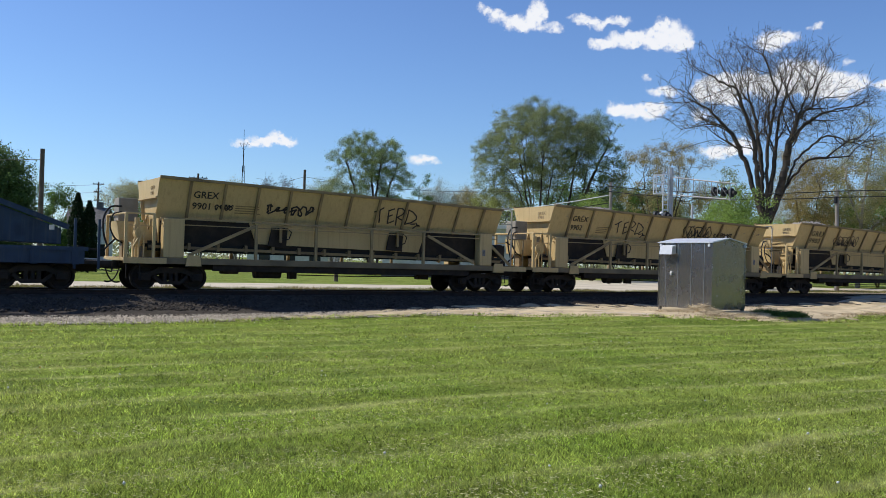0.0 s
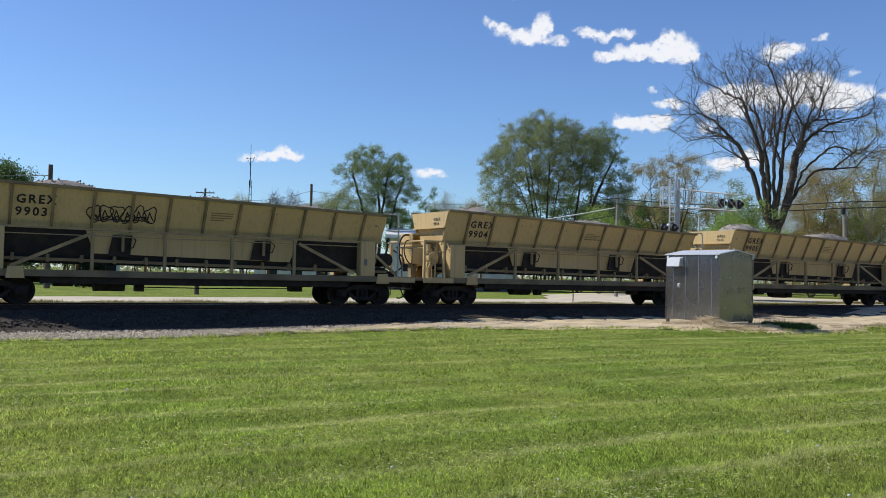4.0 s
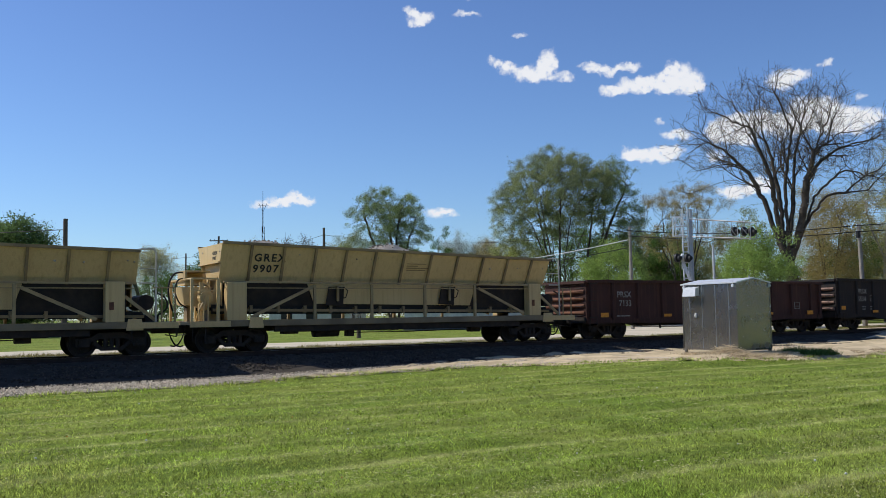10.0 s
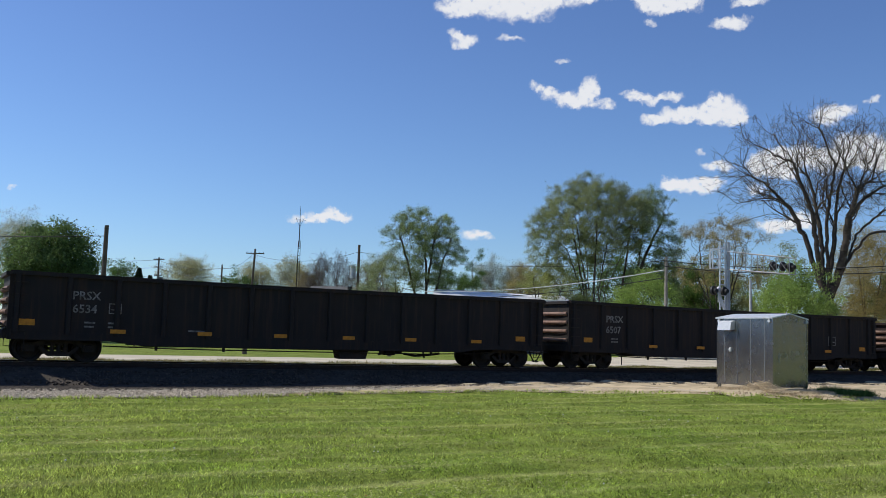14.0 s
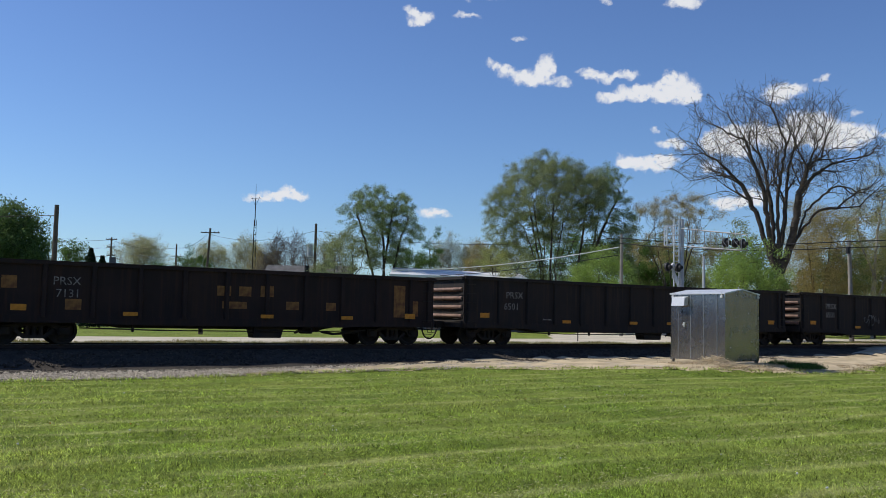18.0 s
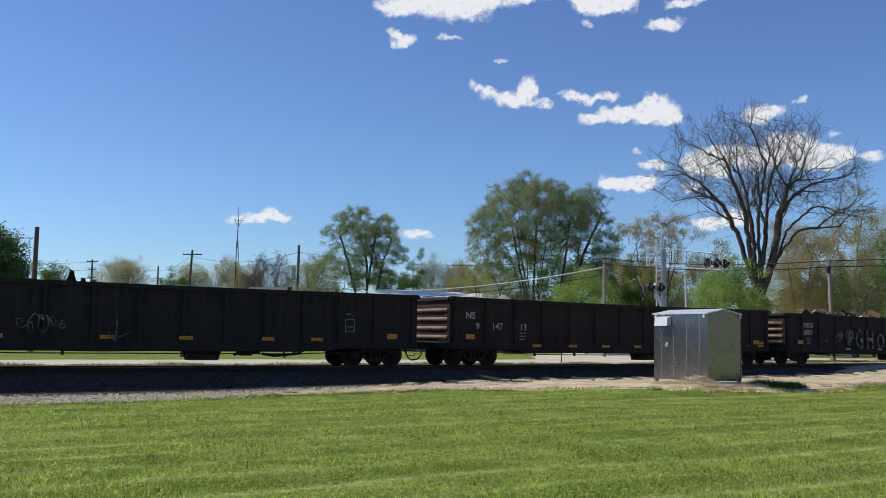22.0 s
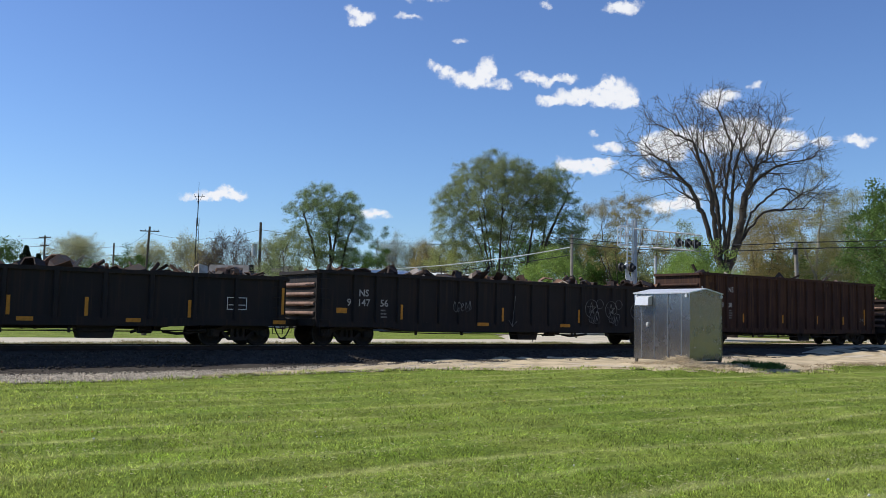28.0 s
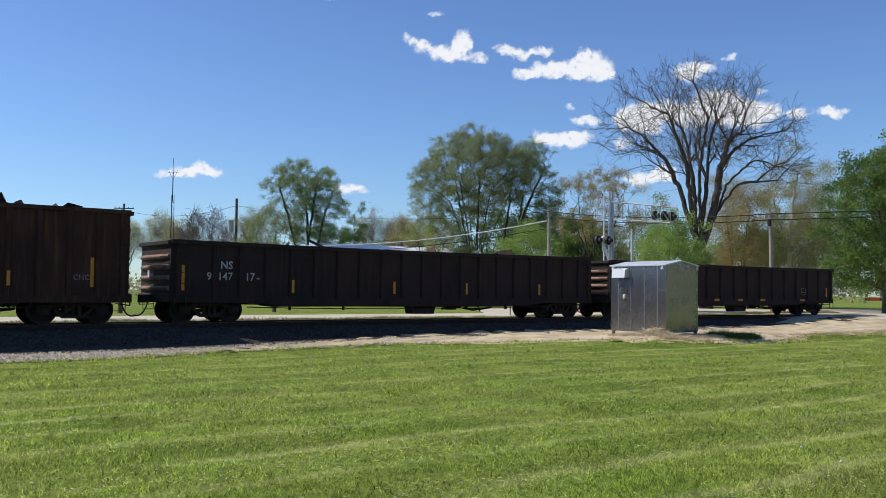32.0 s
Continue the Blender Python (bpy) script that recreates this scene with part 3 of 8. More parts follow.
line = list(np.arange(9, 120, 0.5))
tagged(part("dirt_pad", sheet("dirt_pad", line, [0.0, 0.05, 0.1, 0.16, 0.22, 0.28, 0.34, 0.4, 0.47, 0.54, 0.61, 0.68, 0.75, 0.82, 0.9, 1.0], sand_mat, 0.045, 0.12, 5, between=lambda s: (lawn_edge(s) + 0.02, lawn_edge(s) + 0.1 + (-2.9 - lawn_edge(s)) * smooth(9, 21, s)), rough=0.032), sand_mat), "pale dry dirt beside the track at the crossing", "dirt", kind="structure")
line = list(np.arange(-120, 400, 4.0))
tagged(part("road", sheet("road", line, [3.0, 5.0, 7.0, 9.0, 11.6], road_mat, 0.03, 0.3, 6), road_mat), "pale worn asphalt road running along the track", "road", kind="structure")
tagged(part("crossing_road", sheet("crossing_road", [52, 54, 57, 60, 62], list(np.arange(-60, -2.0, 1.0)) + [-1.9], road_mat, 0.06), road_mat), "pale asphalt road leading to the level crossing", "road", kind="structure")
tagged(part("crossing_road_far", sheet("crossing_road_far", list(np.arange(26, 66, 2.0)), [0.0, 0.1, 0.2, 0.4, 0.6, 0.8, 1.0], road_mat, 0.06, 0.4, 8, between=lambda s: (np.full_like(s, 1.9), 4.0 + 22.0 * smooth(26, 50, s))), road_mat), "pale asphalt apron beyond the level crossing", "road", kind="structure")


def railway_track():
    track = thing("railway_track", "single railway track on grey stone ballast with worn steel rails", "railway track", pose(*on_track(0, 0, 0), 0, 0, math.degrees(TURN)), kind="structure")
    xs = np.arange(-120, 420, 1.5)
    rng = np.random.default_rng(7)
    ys = [-4.4, -3.9, -3.2, -2.6, -2.0, -1.7, -0.9, 0, 0.9, 1.7, 2.2, 3.0, 3.6]
    base = [-0.15, 0.0, 0.1, 0.2, 0.32, 0.38, 0.37, 0.37, 0.37, 0.38, 0.33, 0.3, 0.3]
    x, y = np.meshgrid(xs, ys, indexing="ij")
    z = np.tile(base, (len(xs), 1)) + rng.normal(0, 0.018, x.shape)
    idx = np.arange(x.size).reshape(x.shape)
    quads = np.stack([idx[:-1, :-1], idx[1:, :-1], idx[1:, 1:], idx[:-1, 1:]], -1).reshape(-1, 4)
    # the bed's colour carries part of the shade under the cars
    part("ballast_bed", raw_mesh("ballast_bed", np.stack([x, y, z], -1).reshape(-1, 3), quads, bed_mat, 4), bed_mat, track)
    for side in (-0.755, 0.755):
        r = Build()
        prof = [(-0.07, -0.16), (0.07, -0.16), (0.07, -0.145), (0.012, -0.12), (0.012, -0.045), (0.036, -0.035), (0.036, -0.006), (0.028, 0), (-0.028, 0), (-0.036, -0.006), (-0.036, -0.035), (-0.012, -0.045), (-0.012, -0.12), (-0.07, -0.145)]
        r.prism([(side + a, RAIL + c) for a, c in prof], 0, -120, 420)
        part("rail", r, rail_brown, track, "rail with a brown web")
        h = Build().box(-120, 420, side - 0.024, side + 0.024, RAIL - 0.001, RAIL + 0.003)
        part("rail_head", h, rim_steel, track, "bright worn running surface")
    tie = link_mesh("tie", Build().box(-0.11, 0.11, -1.3, 1.3, RAIL - 0.34, RAIL - 0.16, 0.012).bm, tie_mat)
    for i in range(240):
        part("tie", tie, tie_mat, track, at=pose(-10 + i * 0.5, 0, 0, 0, 0, rng.normal(0, 0.8)))
    return track


railway_track()


# ---------------------------------------------------------------- rolling stock
# A car's own space: x backwards along the train, y away from the camera, z up from the top of rail.
MOVING = []      # (thing, metres along the track at the start)
WHEELS = []      # (wheelset, metres of its axle behind the car's origin, the car's place)
CACHE = {}


def shared(key, make, mat):
    if key not in CACHE:
        CACHE[key] = link_mesh(key[0], make().bm, mat)
    return CACHE[key]


def wheelset_mesh():
    b = Build()
    ring = 28
    for side in (-1, 1):
        face = side * 0.70
        prof = [(0.0, 0.09), (0.10, 0.10), (0.12, 0.06), (0.34, 0.045), (0.37, 0.095), (0.457, 0.095), (0.457, -0.01), (0.482, -0.035), (0.37, -0.04), (0.34, 0.0), (0.12, -0.02), (0.10, -0.07), (0.0, -0.07)]
        rows = [[b.bm.verts.new((r * math.cos(6.28319 * i / ring), face + side * w, r * math.sin(6.28319 * i / ring))) for i in range(ring)] for r, w in prof[1:-1]]
        for p, q in zip(rows, rows[1:]):
            for i in range(ring):
                j = (i + 1) % ring
                b.bm.faces.new((p[i], p[j], q[j], q[i]))
        b.bm.faces.new(rows[0])
        b.bm.faces.new(rows[-1])
        for i in range(3):
            a = 2.1 * i
            b.tube((0.22 * math.cos(a), face + side * 0.05, 0.22 * math.sin(a)), (0.22 * math.cos(a), face + side * 0.075, 0.22 * math.sin(a)), 0.035, n=6)
    b.tube((0, -0.95, 0), (0, 0.95, 0), 0.085, n=10)
    return b


def side_frame_mesh():
    """A cast truck side frame, seen from its side, with journal boxes, window and springs."""
    b = Build()
    b.prism([(-1.12, 0.36), (-1.12, 0.60), (-0.70, 0.64), (-0.42, 0.80), (0.42, 0.80), (0.70, 0.64), (1.12, 0.60), (1.12, 0.36), (0.72, 0.36), (0.66, 0.50), (0.40, 0.60), (-0.40, 0.60), (-0.66, 0.50), (-0.72, 0.36)], 1, -0.07, 0.07)
    b.prism([(-0.62, 0.44), (-0.34, 0.20), (0.34, 0.20), (0.62, 0.44), (0.56, 0.54), (0.30, 0.32), (-0.30, 0.32), (-0.56, 0.54)], 1, -0.06, 0.06)
    for x in (-0.889, 0.889):
        b.box(x - 0.17, x + 0.17, -0.12, 0.10, 0.32, 0.58, 0.02)
        b.tube((x, -0.15, 0.457), (x, 0.1, 0.457), 0.10, n=10)
    for x in (-0.2, 0.0, 0.2):
        b.tube((x, 0, 0.31), (x, 0, 0.60), 0.075, n=8)
    return b


def add_truck(car, x, s0, brake=True):
    truck = part("truck", shared(("truck",), lambda: Build().box(-0.22, 0.22, -0.95, 0.95, 0.50, 0.72, 0.02).box(-0.18, 0.18, -0.18, 0.18, 0.70, 0.86).beam((-0.75, 0, 0.42), (0.75, 0, 0.42), 0.1), frame_steel), frame_steel, car, at=pose(x, 0, 0))
    for y in (-0.99, 0.99):
        part("side_frame", shared(("side_frame",), side_frame_mesh, frame_steel), frame_steel, truck, at=pose(0, y, 0, 0, 0, 180 if y > 0 else 0))
    for dx in (-0.889, 0.889):
        w = part("wheelset", shared(("wheelset",), wheelset_mesh, wheel_steel), wheel_steel, car, at=pose(x + dx, 0, 0.457))
        WHEELS.append((w, x + dx, s0))


def add_coupler(car, x, way):
    def make():
        b = Build()
        b.box(-0.55, 0.15, -0.12, 0.12, 0.72, 0.98, 0.02)
        b.prism([(0.12, -0.16), (0.38, -0.19), (0.46, -0.05), (0.40, 0.02), (0.48, 0.10), (0.40, 0.19), (0.12, 0.16)], 2, 0.70, 0.98)
        b.beam((0.02, -1.2, 0.62), (0.02, 0.3, 0.66), 0.035)
        b.beam((0.02, -1.2, 0.62), (0.02, -1.2, 0.92), 0.035)
        return b
    part("coupler", shared(("coupler",), make, frame_steel), frame_steel, car, at=pose(x, 0, 0, 0, 0, 0 if way > 0 else 180))

    def hose():
        b = Build()
        pts = [(0.0, -0.32, 0.72), (0.08, -0.34, 0.50), (0.2, -0.33, 0.32), (0.36, -0.31, 0.24), (0.5, -0.3, 0.26)]
        b.path(bend(pts), 0.028)
        return b
    part("air_hose", shared(("air_hose",), hose, rubber), rubber, car, at=pose(x, 0, 0, 0, 0, 0 if way > 0 else 180))


def stone_heap(name, label, x0, x1, top, s0, rng, mounds):
    """Crushed stone heaped in a hopper: a lumpy sheet with loose stones on it."""
    nx, ny = 70, 14
    x, y = np.meshgrid(np.linspace(x0, x1, nx), np.linspace(-1.25, 1.25, ny), indexing="ij")
    z = np.full(x.shape, 0.0)
    for c, wide, high in mounds:
        z += high * np.exp(-((x - c) / wide) ** 2)
    z *= np.clip(1.15 - (np.abs(y) / 1.35) ** 2, 0, 1)
    z += top(x) - 0.40 + rng.normal(0, 0.035, x.shape)
    idx = np.arange(x.size).reshape(x.shape)
    quads = np.stack([idx[:-1, :-1], idx[1:, :-1], idx[1:, 1:], idx[:-1, 1:]], -1).reshape(-1, 4)
    heap = thing(name, label, "stone load", kind="stuff")
    part("heap", raw_mesh("heap", np.stack([x, y, z], -1).reshape(-1, 3), quads, heap_mat, 4), heap_mat, heap)
    k = rng.integers(0, x.size, 1500)
    pts = np.stack([x.ravel()[k], y.ravel()[k], z.ravel()[k]], -1) + rng.normal(0, 0.07, (1500, 3)) * (1, 1, 0.3)
    part("loose_stones", stones("loose_stones", pts, 0.03, 0.06, rng, heap_stone), heap_stone, heap)
    MOVING.append((heap, s0))


def stones(name, pts, small, large, rng, mat=None):
    """Many small angular stones in one mesh."""
    oct_v = np.array([(1, 0, 0), (-1, 0, 0), (0, 1, 0), (0, -1, 0), (0, 0, 1), (0, 0, -1)], float)
    oct_f = np.array([(0, 2, 4), (2, 1, 4), (1, 3, 4), (3, 0, 4), (2, 0, 5), (1, 2, 5), (3, 1, 5), (0, 3, 5)])
    n = len(pts)
    size = rng.uniform(small, large, (n, 1, 1)) * rng.uniform(0.6, 1.2, (n, 6, 1))
    a = rng.uniform(0, 6.28, n)
    rot = np.zeros((n, 3, 3))
    rot[:, 0, 0], rot[:, 0, 1], rot[:, 1, 0], rot[:, 1, 1], rot[:, 2, 2] = np.cos(a), -np.sin(a), np.sin(a), np.cos(a), 1
    tilt = rng.uniform(-0.6, 0.6, n)
    rot2 = np.zeros((n, 3, 3))
    rot2[:, 0, 0], rot2[:, 1, 1], rot2[:, 1, 2], rot2[:, 2, 1], rot2[:, 2, 2] = 1, np.cos(tilt), -np.sin(tilt), np.sin(tilt), np.cos(tilt)
    v = np.einsum("nij,nkj->nki", rot @ rot2, oct_v[None] * size) + np.asarray(pts)[:, None]
    f = oct_f[None] + 6 * np.arange(n)[:, None, None]
    return raw_mesh(name, v.reshape(-1, 3), f.reshape(-1, 3), mat or stone_mat)


# ---- ballast cars: a long tilted hopper over a belt, with platforms at both ends
B_LONG = 17.38
def hop_top(x):
    return 3.91 - (x - 1.2) * 0.0262


def hop_low(x):
    return 2.50 - (x - 1.2) * 0.0055


def ballast_car(number, s0, heap=None, seed=0):
    rng = np.random.default_rng(seed + 50)
    car = thing("ballast_car", "tan painted ballast hopper car on four axles, streaked with dirt", "railway car", group="ballast cars of the train")
    MOVING.append((car, s0))
    xa, xb = 1.22, 15.73

    def plate(corners, thick=0.03):
        """A flat sheet of four corners, thickened inwards."""
        p = [Vector(c) for c in corners]
        inward = (p[1] - p[0]).cross(p[3] - p[0]).normalized() * thick
        return Build().hull(p + [c + inward for c in p], [(0, 1, 2, 3), (4, 5, 6, 7), (0, 1, 5, 4), (1, 2, 6, 5), (2, 3, 7, 6), (3, 0, 4, 7)])

    def long_side(side):
        """The twisted hopper side, in strips between the ribs."""
        b = Build()
        cuts = [xa] + [2.28 + 1.248 * i for i in range(11)] + [xb]
        for x0, x1 in zip(cuts, cuts[1:]):
            p = [Vector(c) for c in [(x0, side * 1.52, hop_top(x0)), (x0, side * 0.94, hop_low(x0)), (x1, side * 0.94, hop_low(x1)), (x1, side * 1.52, hop_top(x1))]]
            b.hull(p + [c - Vector((0, side * 0.03, 0)) for c in p], [(0, 1, 2, 3), (4, 5, 6, 7), (1, 2, 6, 5), (3, 0, 4, 7)] + ([(0, 1, 5, 4)] if x0 == xa else []) + ([(2, 3, 7, 6)] if x1 == xb else []))
        bmesh.ops.remove_doubles(b.bm, verts=b.bm.verts, dist=0.0005)
        bmesh.ops.recalc_face_normals(b.bm, faces=b.bm.faces)
        return b

    for side in (-1, 1):
        part("hopper_side", shared(("hopper_side", side), lambda: long_side(side), tan_paint), tan_paint, car)
        part("lower_side", shared(("lower_side", side), lambda: plate([(4.6, side * 0.98, hop_low(4.5) + 0.04), (4.9, side * 0.96, 1.72), (11.9, side * 0.96, 1.60), (12.2, side * 0.98, hop_low(12.2) + 0.04)][::side]), tan_paint), tan_paint, car)
        # slope sheet in dark steel colour: paints the shade below the flared sides
        part("slope_sheet", shared(("slope_sheet", side), lambda: plate([(xa + 0.3, side * 0.93, 2.5), (xa + 0.3, side * 0.86, 1.66), (xb - 0.3, side * 0.86, 1.48), (xb - 0.3, side * 0.93, 2.44)][::side]), frame_steel), frame_steel, car, "inner sheet behind the posts, coloured dark for the shade under the hopper")

    def upper_end(x):
        """The upright end sheet, that narrows with the sides, with a lip under it."""
        def make():
            zt, zl = hop_top(x), hop_low(x)
            b = Build().prism([(-1.50, zt - 0.02), (-1.24, zl + 0.75), (1.24, zl + 0.75), (1.50, zt - 0.02)], 0, x - 0.03, x + 0.01)
            return b.box(x - 0.09, x + 0.01, -1.25, 1.25, zl + 0.70, zl + 0.76)
        return make

    def lower_end(x, inset):
        def make():
            zl = hop_low(x)
            return Build().prism([(-1.20, zl + 0.71), (-0.92, zl - 0.05), (-0.88, 1.66), (0.88, 1.66), (0.92, zl - 0.05), (1.20, zl + 0.71)], 0, x + inset - 0.02, x + inset + 0.02)
        return make
    part("front_plate", shared(("front_plate",), upper_end(xa), tan_paint), tan_paint, car)
    part("rear_plate", shared(("rear_plate",), upper_end(xb), tan_paint), tan_paint, car)
    part("end_slope", shared(("end_slope", 0), lower_end(xa, 0.14), tan_paint), tan_paint, car, "inset lower end sheet")
    part("end_slope", shared(("end_slope", 1), lower_end(xb, -0.14), tan_paint), tan_paint, car, "inset lower end sheet")
    for y in (-0.5, 0.5):
        part("end_gusset", shared(("end_gusset",), lambda: Build().prism([(xa - 0.42, 1.12), (xa + 0.1, 1.12), (xa + 0.1, 2.75)], 1, -0.03, 0.03), tan_paint), tan_paint, car, at=pose(0, y, 0))

    def rim(y):
        def make():
            b = Build()
            b.beam((xa - 0.02, y, hop_top(xa)), (xb + 0.02, y, hop_top(xb)), 0.11, 0.10)
            return b
        return make
    for y in (-1.54, 1.54):
        part("top_rim", shared(("top_rim", y), rim(y), tan_dark), tan_dark, car)

    def rib(x, y):
        def make():
            zt, zl = hop_top(x), hop_low(x)
            return Build().hull([(x - 0.045, y * 1.535, zt - 0.04), (x + 0.045, y * 1.535, zt - 0.04), (x + 0.045, y * 0.955, zl), (x - 0.045, y * 0.955, zl),
                                 (x - 0.045, y * 1.60, zt - 0.04), (x + 0.045, y * 1.60, zt - 0.04), (x + 0.045, y * 1.03, zl - 0.02), (x - 0.045, y * 1.03, zl - 0.02)],
                                [(0, 1, 2, 3), (4, 5, 6, 7), (0, 1, 5, 4), (1, 2, 6, 5), (2, 3, 7, 6), (3, 0, 4, 7)])
        return make
    for i in range(11):
        for y in (-1, 1):
            part("rib", shared(("rib", i, y), rib(2.28 + 1.248 * i, y), tan_dark), tan_dark, car)
    for y in (-1.27, 1.23):
        part("waist_rail", shared(("waist_rail", y), lambda: Build().beam((xa + 0.1, y, hop_low(xa) + 0.02), (xb - 0.1, y, hop_low(xb) + 0.02), 0.09, 0.06).beam((xa + 0.1, y - 0.02, hop_low(xa) - 0.2), (xb - 0.1, y - 0.02, hop_low(xb) - 0.14), 0.04, 0.03), post_tan), post_tan, car)
    # deck and sills
    for y in (-1.375, 1.375):
        part("side_sill", shared(("side_sill", y), lambda: Build().box(0.35, 16.95, y - 0.075, y + 0.075, 0.92, 1.14, 0.01), sill_paint), sill_paint, car, "grimy olive-tan side sill")
    part("centre_sill", shared(("centre_sill",), lambda: Build().prism([(0.2, 0.80), (3.6, 0.80), (4.4, 0.66), (13.0, 0.66), (13.8, 0.80), (17.15, 0.80), (17.15, 1.08), (0.2, 1.08)], 1, -0.36, 0.36).box(3.2, 14.2, -1.32, -1.24, 0.70, 0.93).box(3.2, 14.2, 1.24, 1.32, 0.70, 0.93), frame_steel), frame_steel, car)
    part("deck_floor", shared(("deck_floor",), lambda: Build().box(0.3, 17.0, -1.3, 1.3, 1.085, 1.11), frame_steel), frame_steel, car)
    for x in (4.77, 7.15, 9.53, 11.92):
        for y in (-1.33, 1.33):
            part("post", shared(("post",), lambda: Build().box(-0.052, 0.052, -0.05, 0.05, 1.14, 2.42, 0.006), post_tan), post_tan, car, at=pose(x, y, 0))
    for y in (-1.34, 1.34):
        part("brace", shared(("brace_a", y), lambda: Build().beam((2.3, y, 1.24), (4.72, y, 2.36), 0.06, 0.11), post_tan), post_tan, car)
        part("brace", shared(("brace_b", y), lambda: Build().beam((12.1, y, 2.30), (14.4, y, 1.24), 0.06, 0.11), post_tan), post_tan, car)
    for x, w in ((1.76, 0.36), (14.97, 0.31)):
        for y in (-1.22, 1.22):
            part("bolster_post", shared(("bolster_post", w), lambda: Build().box(-w, w, -0.2, 0.2, 1.14, 2.5, 0.02), tan_paint), tan_paint, car, at=pose(x, y, 0))
    # the belt: a trough that rises to the rear, on rollers
    part("belt", shared(("belt",), lambda: Build().hull([(0.9, -0.75, 1.62), (0.9, 0.75, 1.62), (16.2, 0.75, 1.40), (16.2, -0.75, 1.40), (0.9, -0.75, 1.50), (0.9, 0.75, 1.50), (16.2, 0.75, 1.28), (16.2, -0.75, 1.28)], [(0, 1, 2, 3), (4, 5, 6, 7), (0, 3, 7, 4), (1, 2, 6, 5)]), rubber), rubber, car)
    part("belt_rail", shared(("belt_rail",), lambda: Build().beam((1.0, -1.02, 1.52), (16.0, -1.02, 1.32), 0.06, 0.10).beam((1.0, 1.02, 1.52), (16.0, 1.02, 1.32), 0.06, 0.10), tan_dark), tan_dark, car)
    for i in range(12):
        x = 2.4 + 1.05 * i
        part("roller_bracket", shared(("roller_bracket",), lambda: Build().box(-0.05, 0.05, -1.08, -0.98, -0.10, 0.16).tube((0.0, -0.98, 0.05), (0, 0.98, 0.05), 0.06, n=8).box(-0.05, 0.05, 0.98, 1.08, -0.10, 0.16), tan_dark), tan_dark, car, at=pose(x, 0, 1.55 - 0.0133 * x))
    for y in (-0.84, 0.84):
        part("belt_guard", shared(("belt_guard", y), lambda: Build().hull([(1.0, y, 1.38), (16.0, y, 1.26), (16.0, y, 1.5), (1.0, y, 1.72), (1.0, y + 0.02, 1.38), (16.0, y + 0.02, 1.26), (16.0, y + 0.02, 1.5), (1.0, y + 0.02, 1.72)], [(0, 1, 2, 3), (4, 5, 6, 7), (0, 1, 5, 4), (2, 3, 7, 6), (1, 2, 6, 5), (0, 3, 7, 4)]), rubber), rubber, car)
    # discharge gates with their jacks
    for x in (5.75, 10.75):
        def gate():
            b = Build()
            b.prism([(-0.28, 2.35), (-0.42, 1.66), (0.30, 1.62), (0.34, 2.35)], 1, -1.09, -1.03)
            b.box(0.02, 0.14, -1.16, -1.10, 1.75, 2.34)
            b.path([(0.3, -1.12, 2.35), (0.45, -1.2, 2.2), (0.36, -1.2, 1.95), (0.2, -1.16, 1.9)], 0.022)
            return b
        part("discharge_gate", shared(("discharge_gate",), gate, frame_steel), frame_steel, car, at=pose(x, 0, 0))
        part("gate_jack", shared(("gate_jack",), lambda: Build().box(-0.05, 0.05, -1.24, -1.14, 1.8, 2.36, 0.01), tan_dark), tan_dark, car, at=pose(x + 0.02, 0, 0))
    # platforms with rails, hand brake side and controls
    for x0, x1 in ((0.06, 1.5), (15.4, 17.05)):
        part("platform", shared(("platform", x0), lambda: Build().box(x0, x1, -1.5, 1.5, 1.00, 1.12, 0.01).box(x0, x1, -1.52, -1.47, 0.92, 1.12), tan_paint), tan_paint, car)
        part("step", shared(("step", x0), lambda: Build().path([(x0 + 0.1, -1.48, 0.9), (x0 + 0.1, -1.48, 0.42), (x0 + 0.55, -1.48, 0.42), (x0 + 0.55, -1.48, 0.9)], 0.02), frame_steel), frame_steel, car)

    for x in (0.14, 1.07):
        for y in (-1.41, 1.41):
            part("rail_post", shared(("rail_post",), lambda: Build().box(-0.05, 0.05, -0.05, 0.05, 1.1, 2.62, 0.006), tan_paint), tan_paint, car, at=pose(x, y, 0))
    part("handrail", shared(("handrail", 0), lambda: Build().path([(1.07, -1.41, 2.62), (0.14, -1.41, 2.62), (0.14, 1.41, 2.62), (1.07, 1.41, 2.62)], 0.036), tan_paint), tan_paint, car)
    for y in (-1.41, 1.41):
        part("mid_rail", shared(("mid_rail",), lambda: Build().path([(0.14, 0, 2.2), (1.07, 0, 2.2)], 0.02), tan_paint), tan_paint, car, at=pose(0, y, 0))
    part("ladder_frame", shared(("ladder_frame",), lambda: Build().path([(15.78, -1.4, 3.60), (16.22, -1.4, 3.62), (16.3, -1.4, 3.5), (16.3, -1.4, 1.1)], 0.034), pale_rail), pale_rail, car, "pale worn bent handrail")
    for z in (2.45, 2.95):
        part("rung", shared(("rung",), lambda: Build().path([(15.75, -1.4, 0), (16.3, -1.4, 0)], 0.026), pale_rail), pale_rail, car, at=pose(0, 0, z))
    part("handrail", shared(("handrail", 1), lambda: Build().path([(16.2, -1.4, 2.3), (16.95, -1.4, 2.3), (16.95, -1.4, 1.1)], 0.03), tan_dark), tan_dark, car)
    part("rail_post", shared(("rail_post", 1), lambda: Build().path([(16.5, -1.4, 1.1), (16.5, -1.4, 2.3)], 0.03), tan_dark), tan_dark, car)

    def rack():
        b = Build()
        b.box(0.20, 0.86, 0.0, 0.72, 2.38, 3.20, 0.02)
        return b

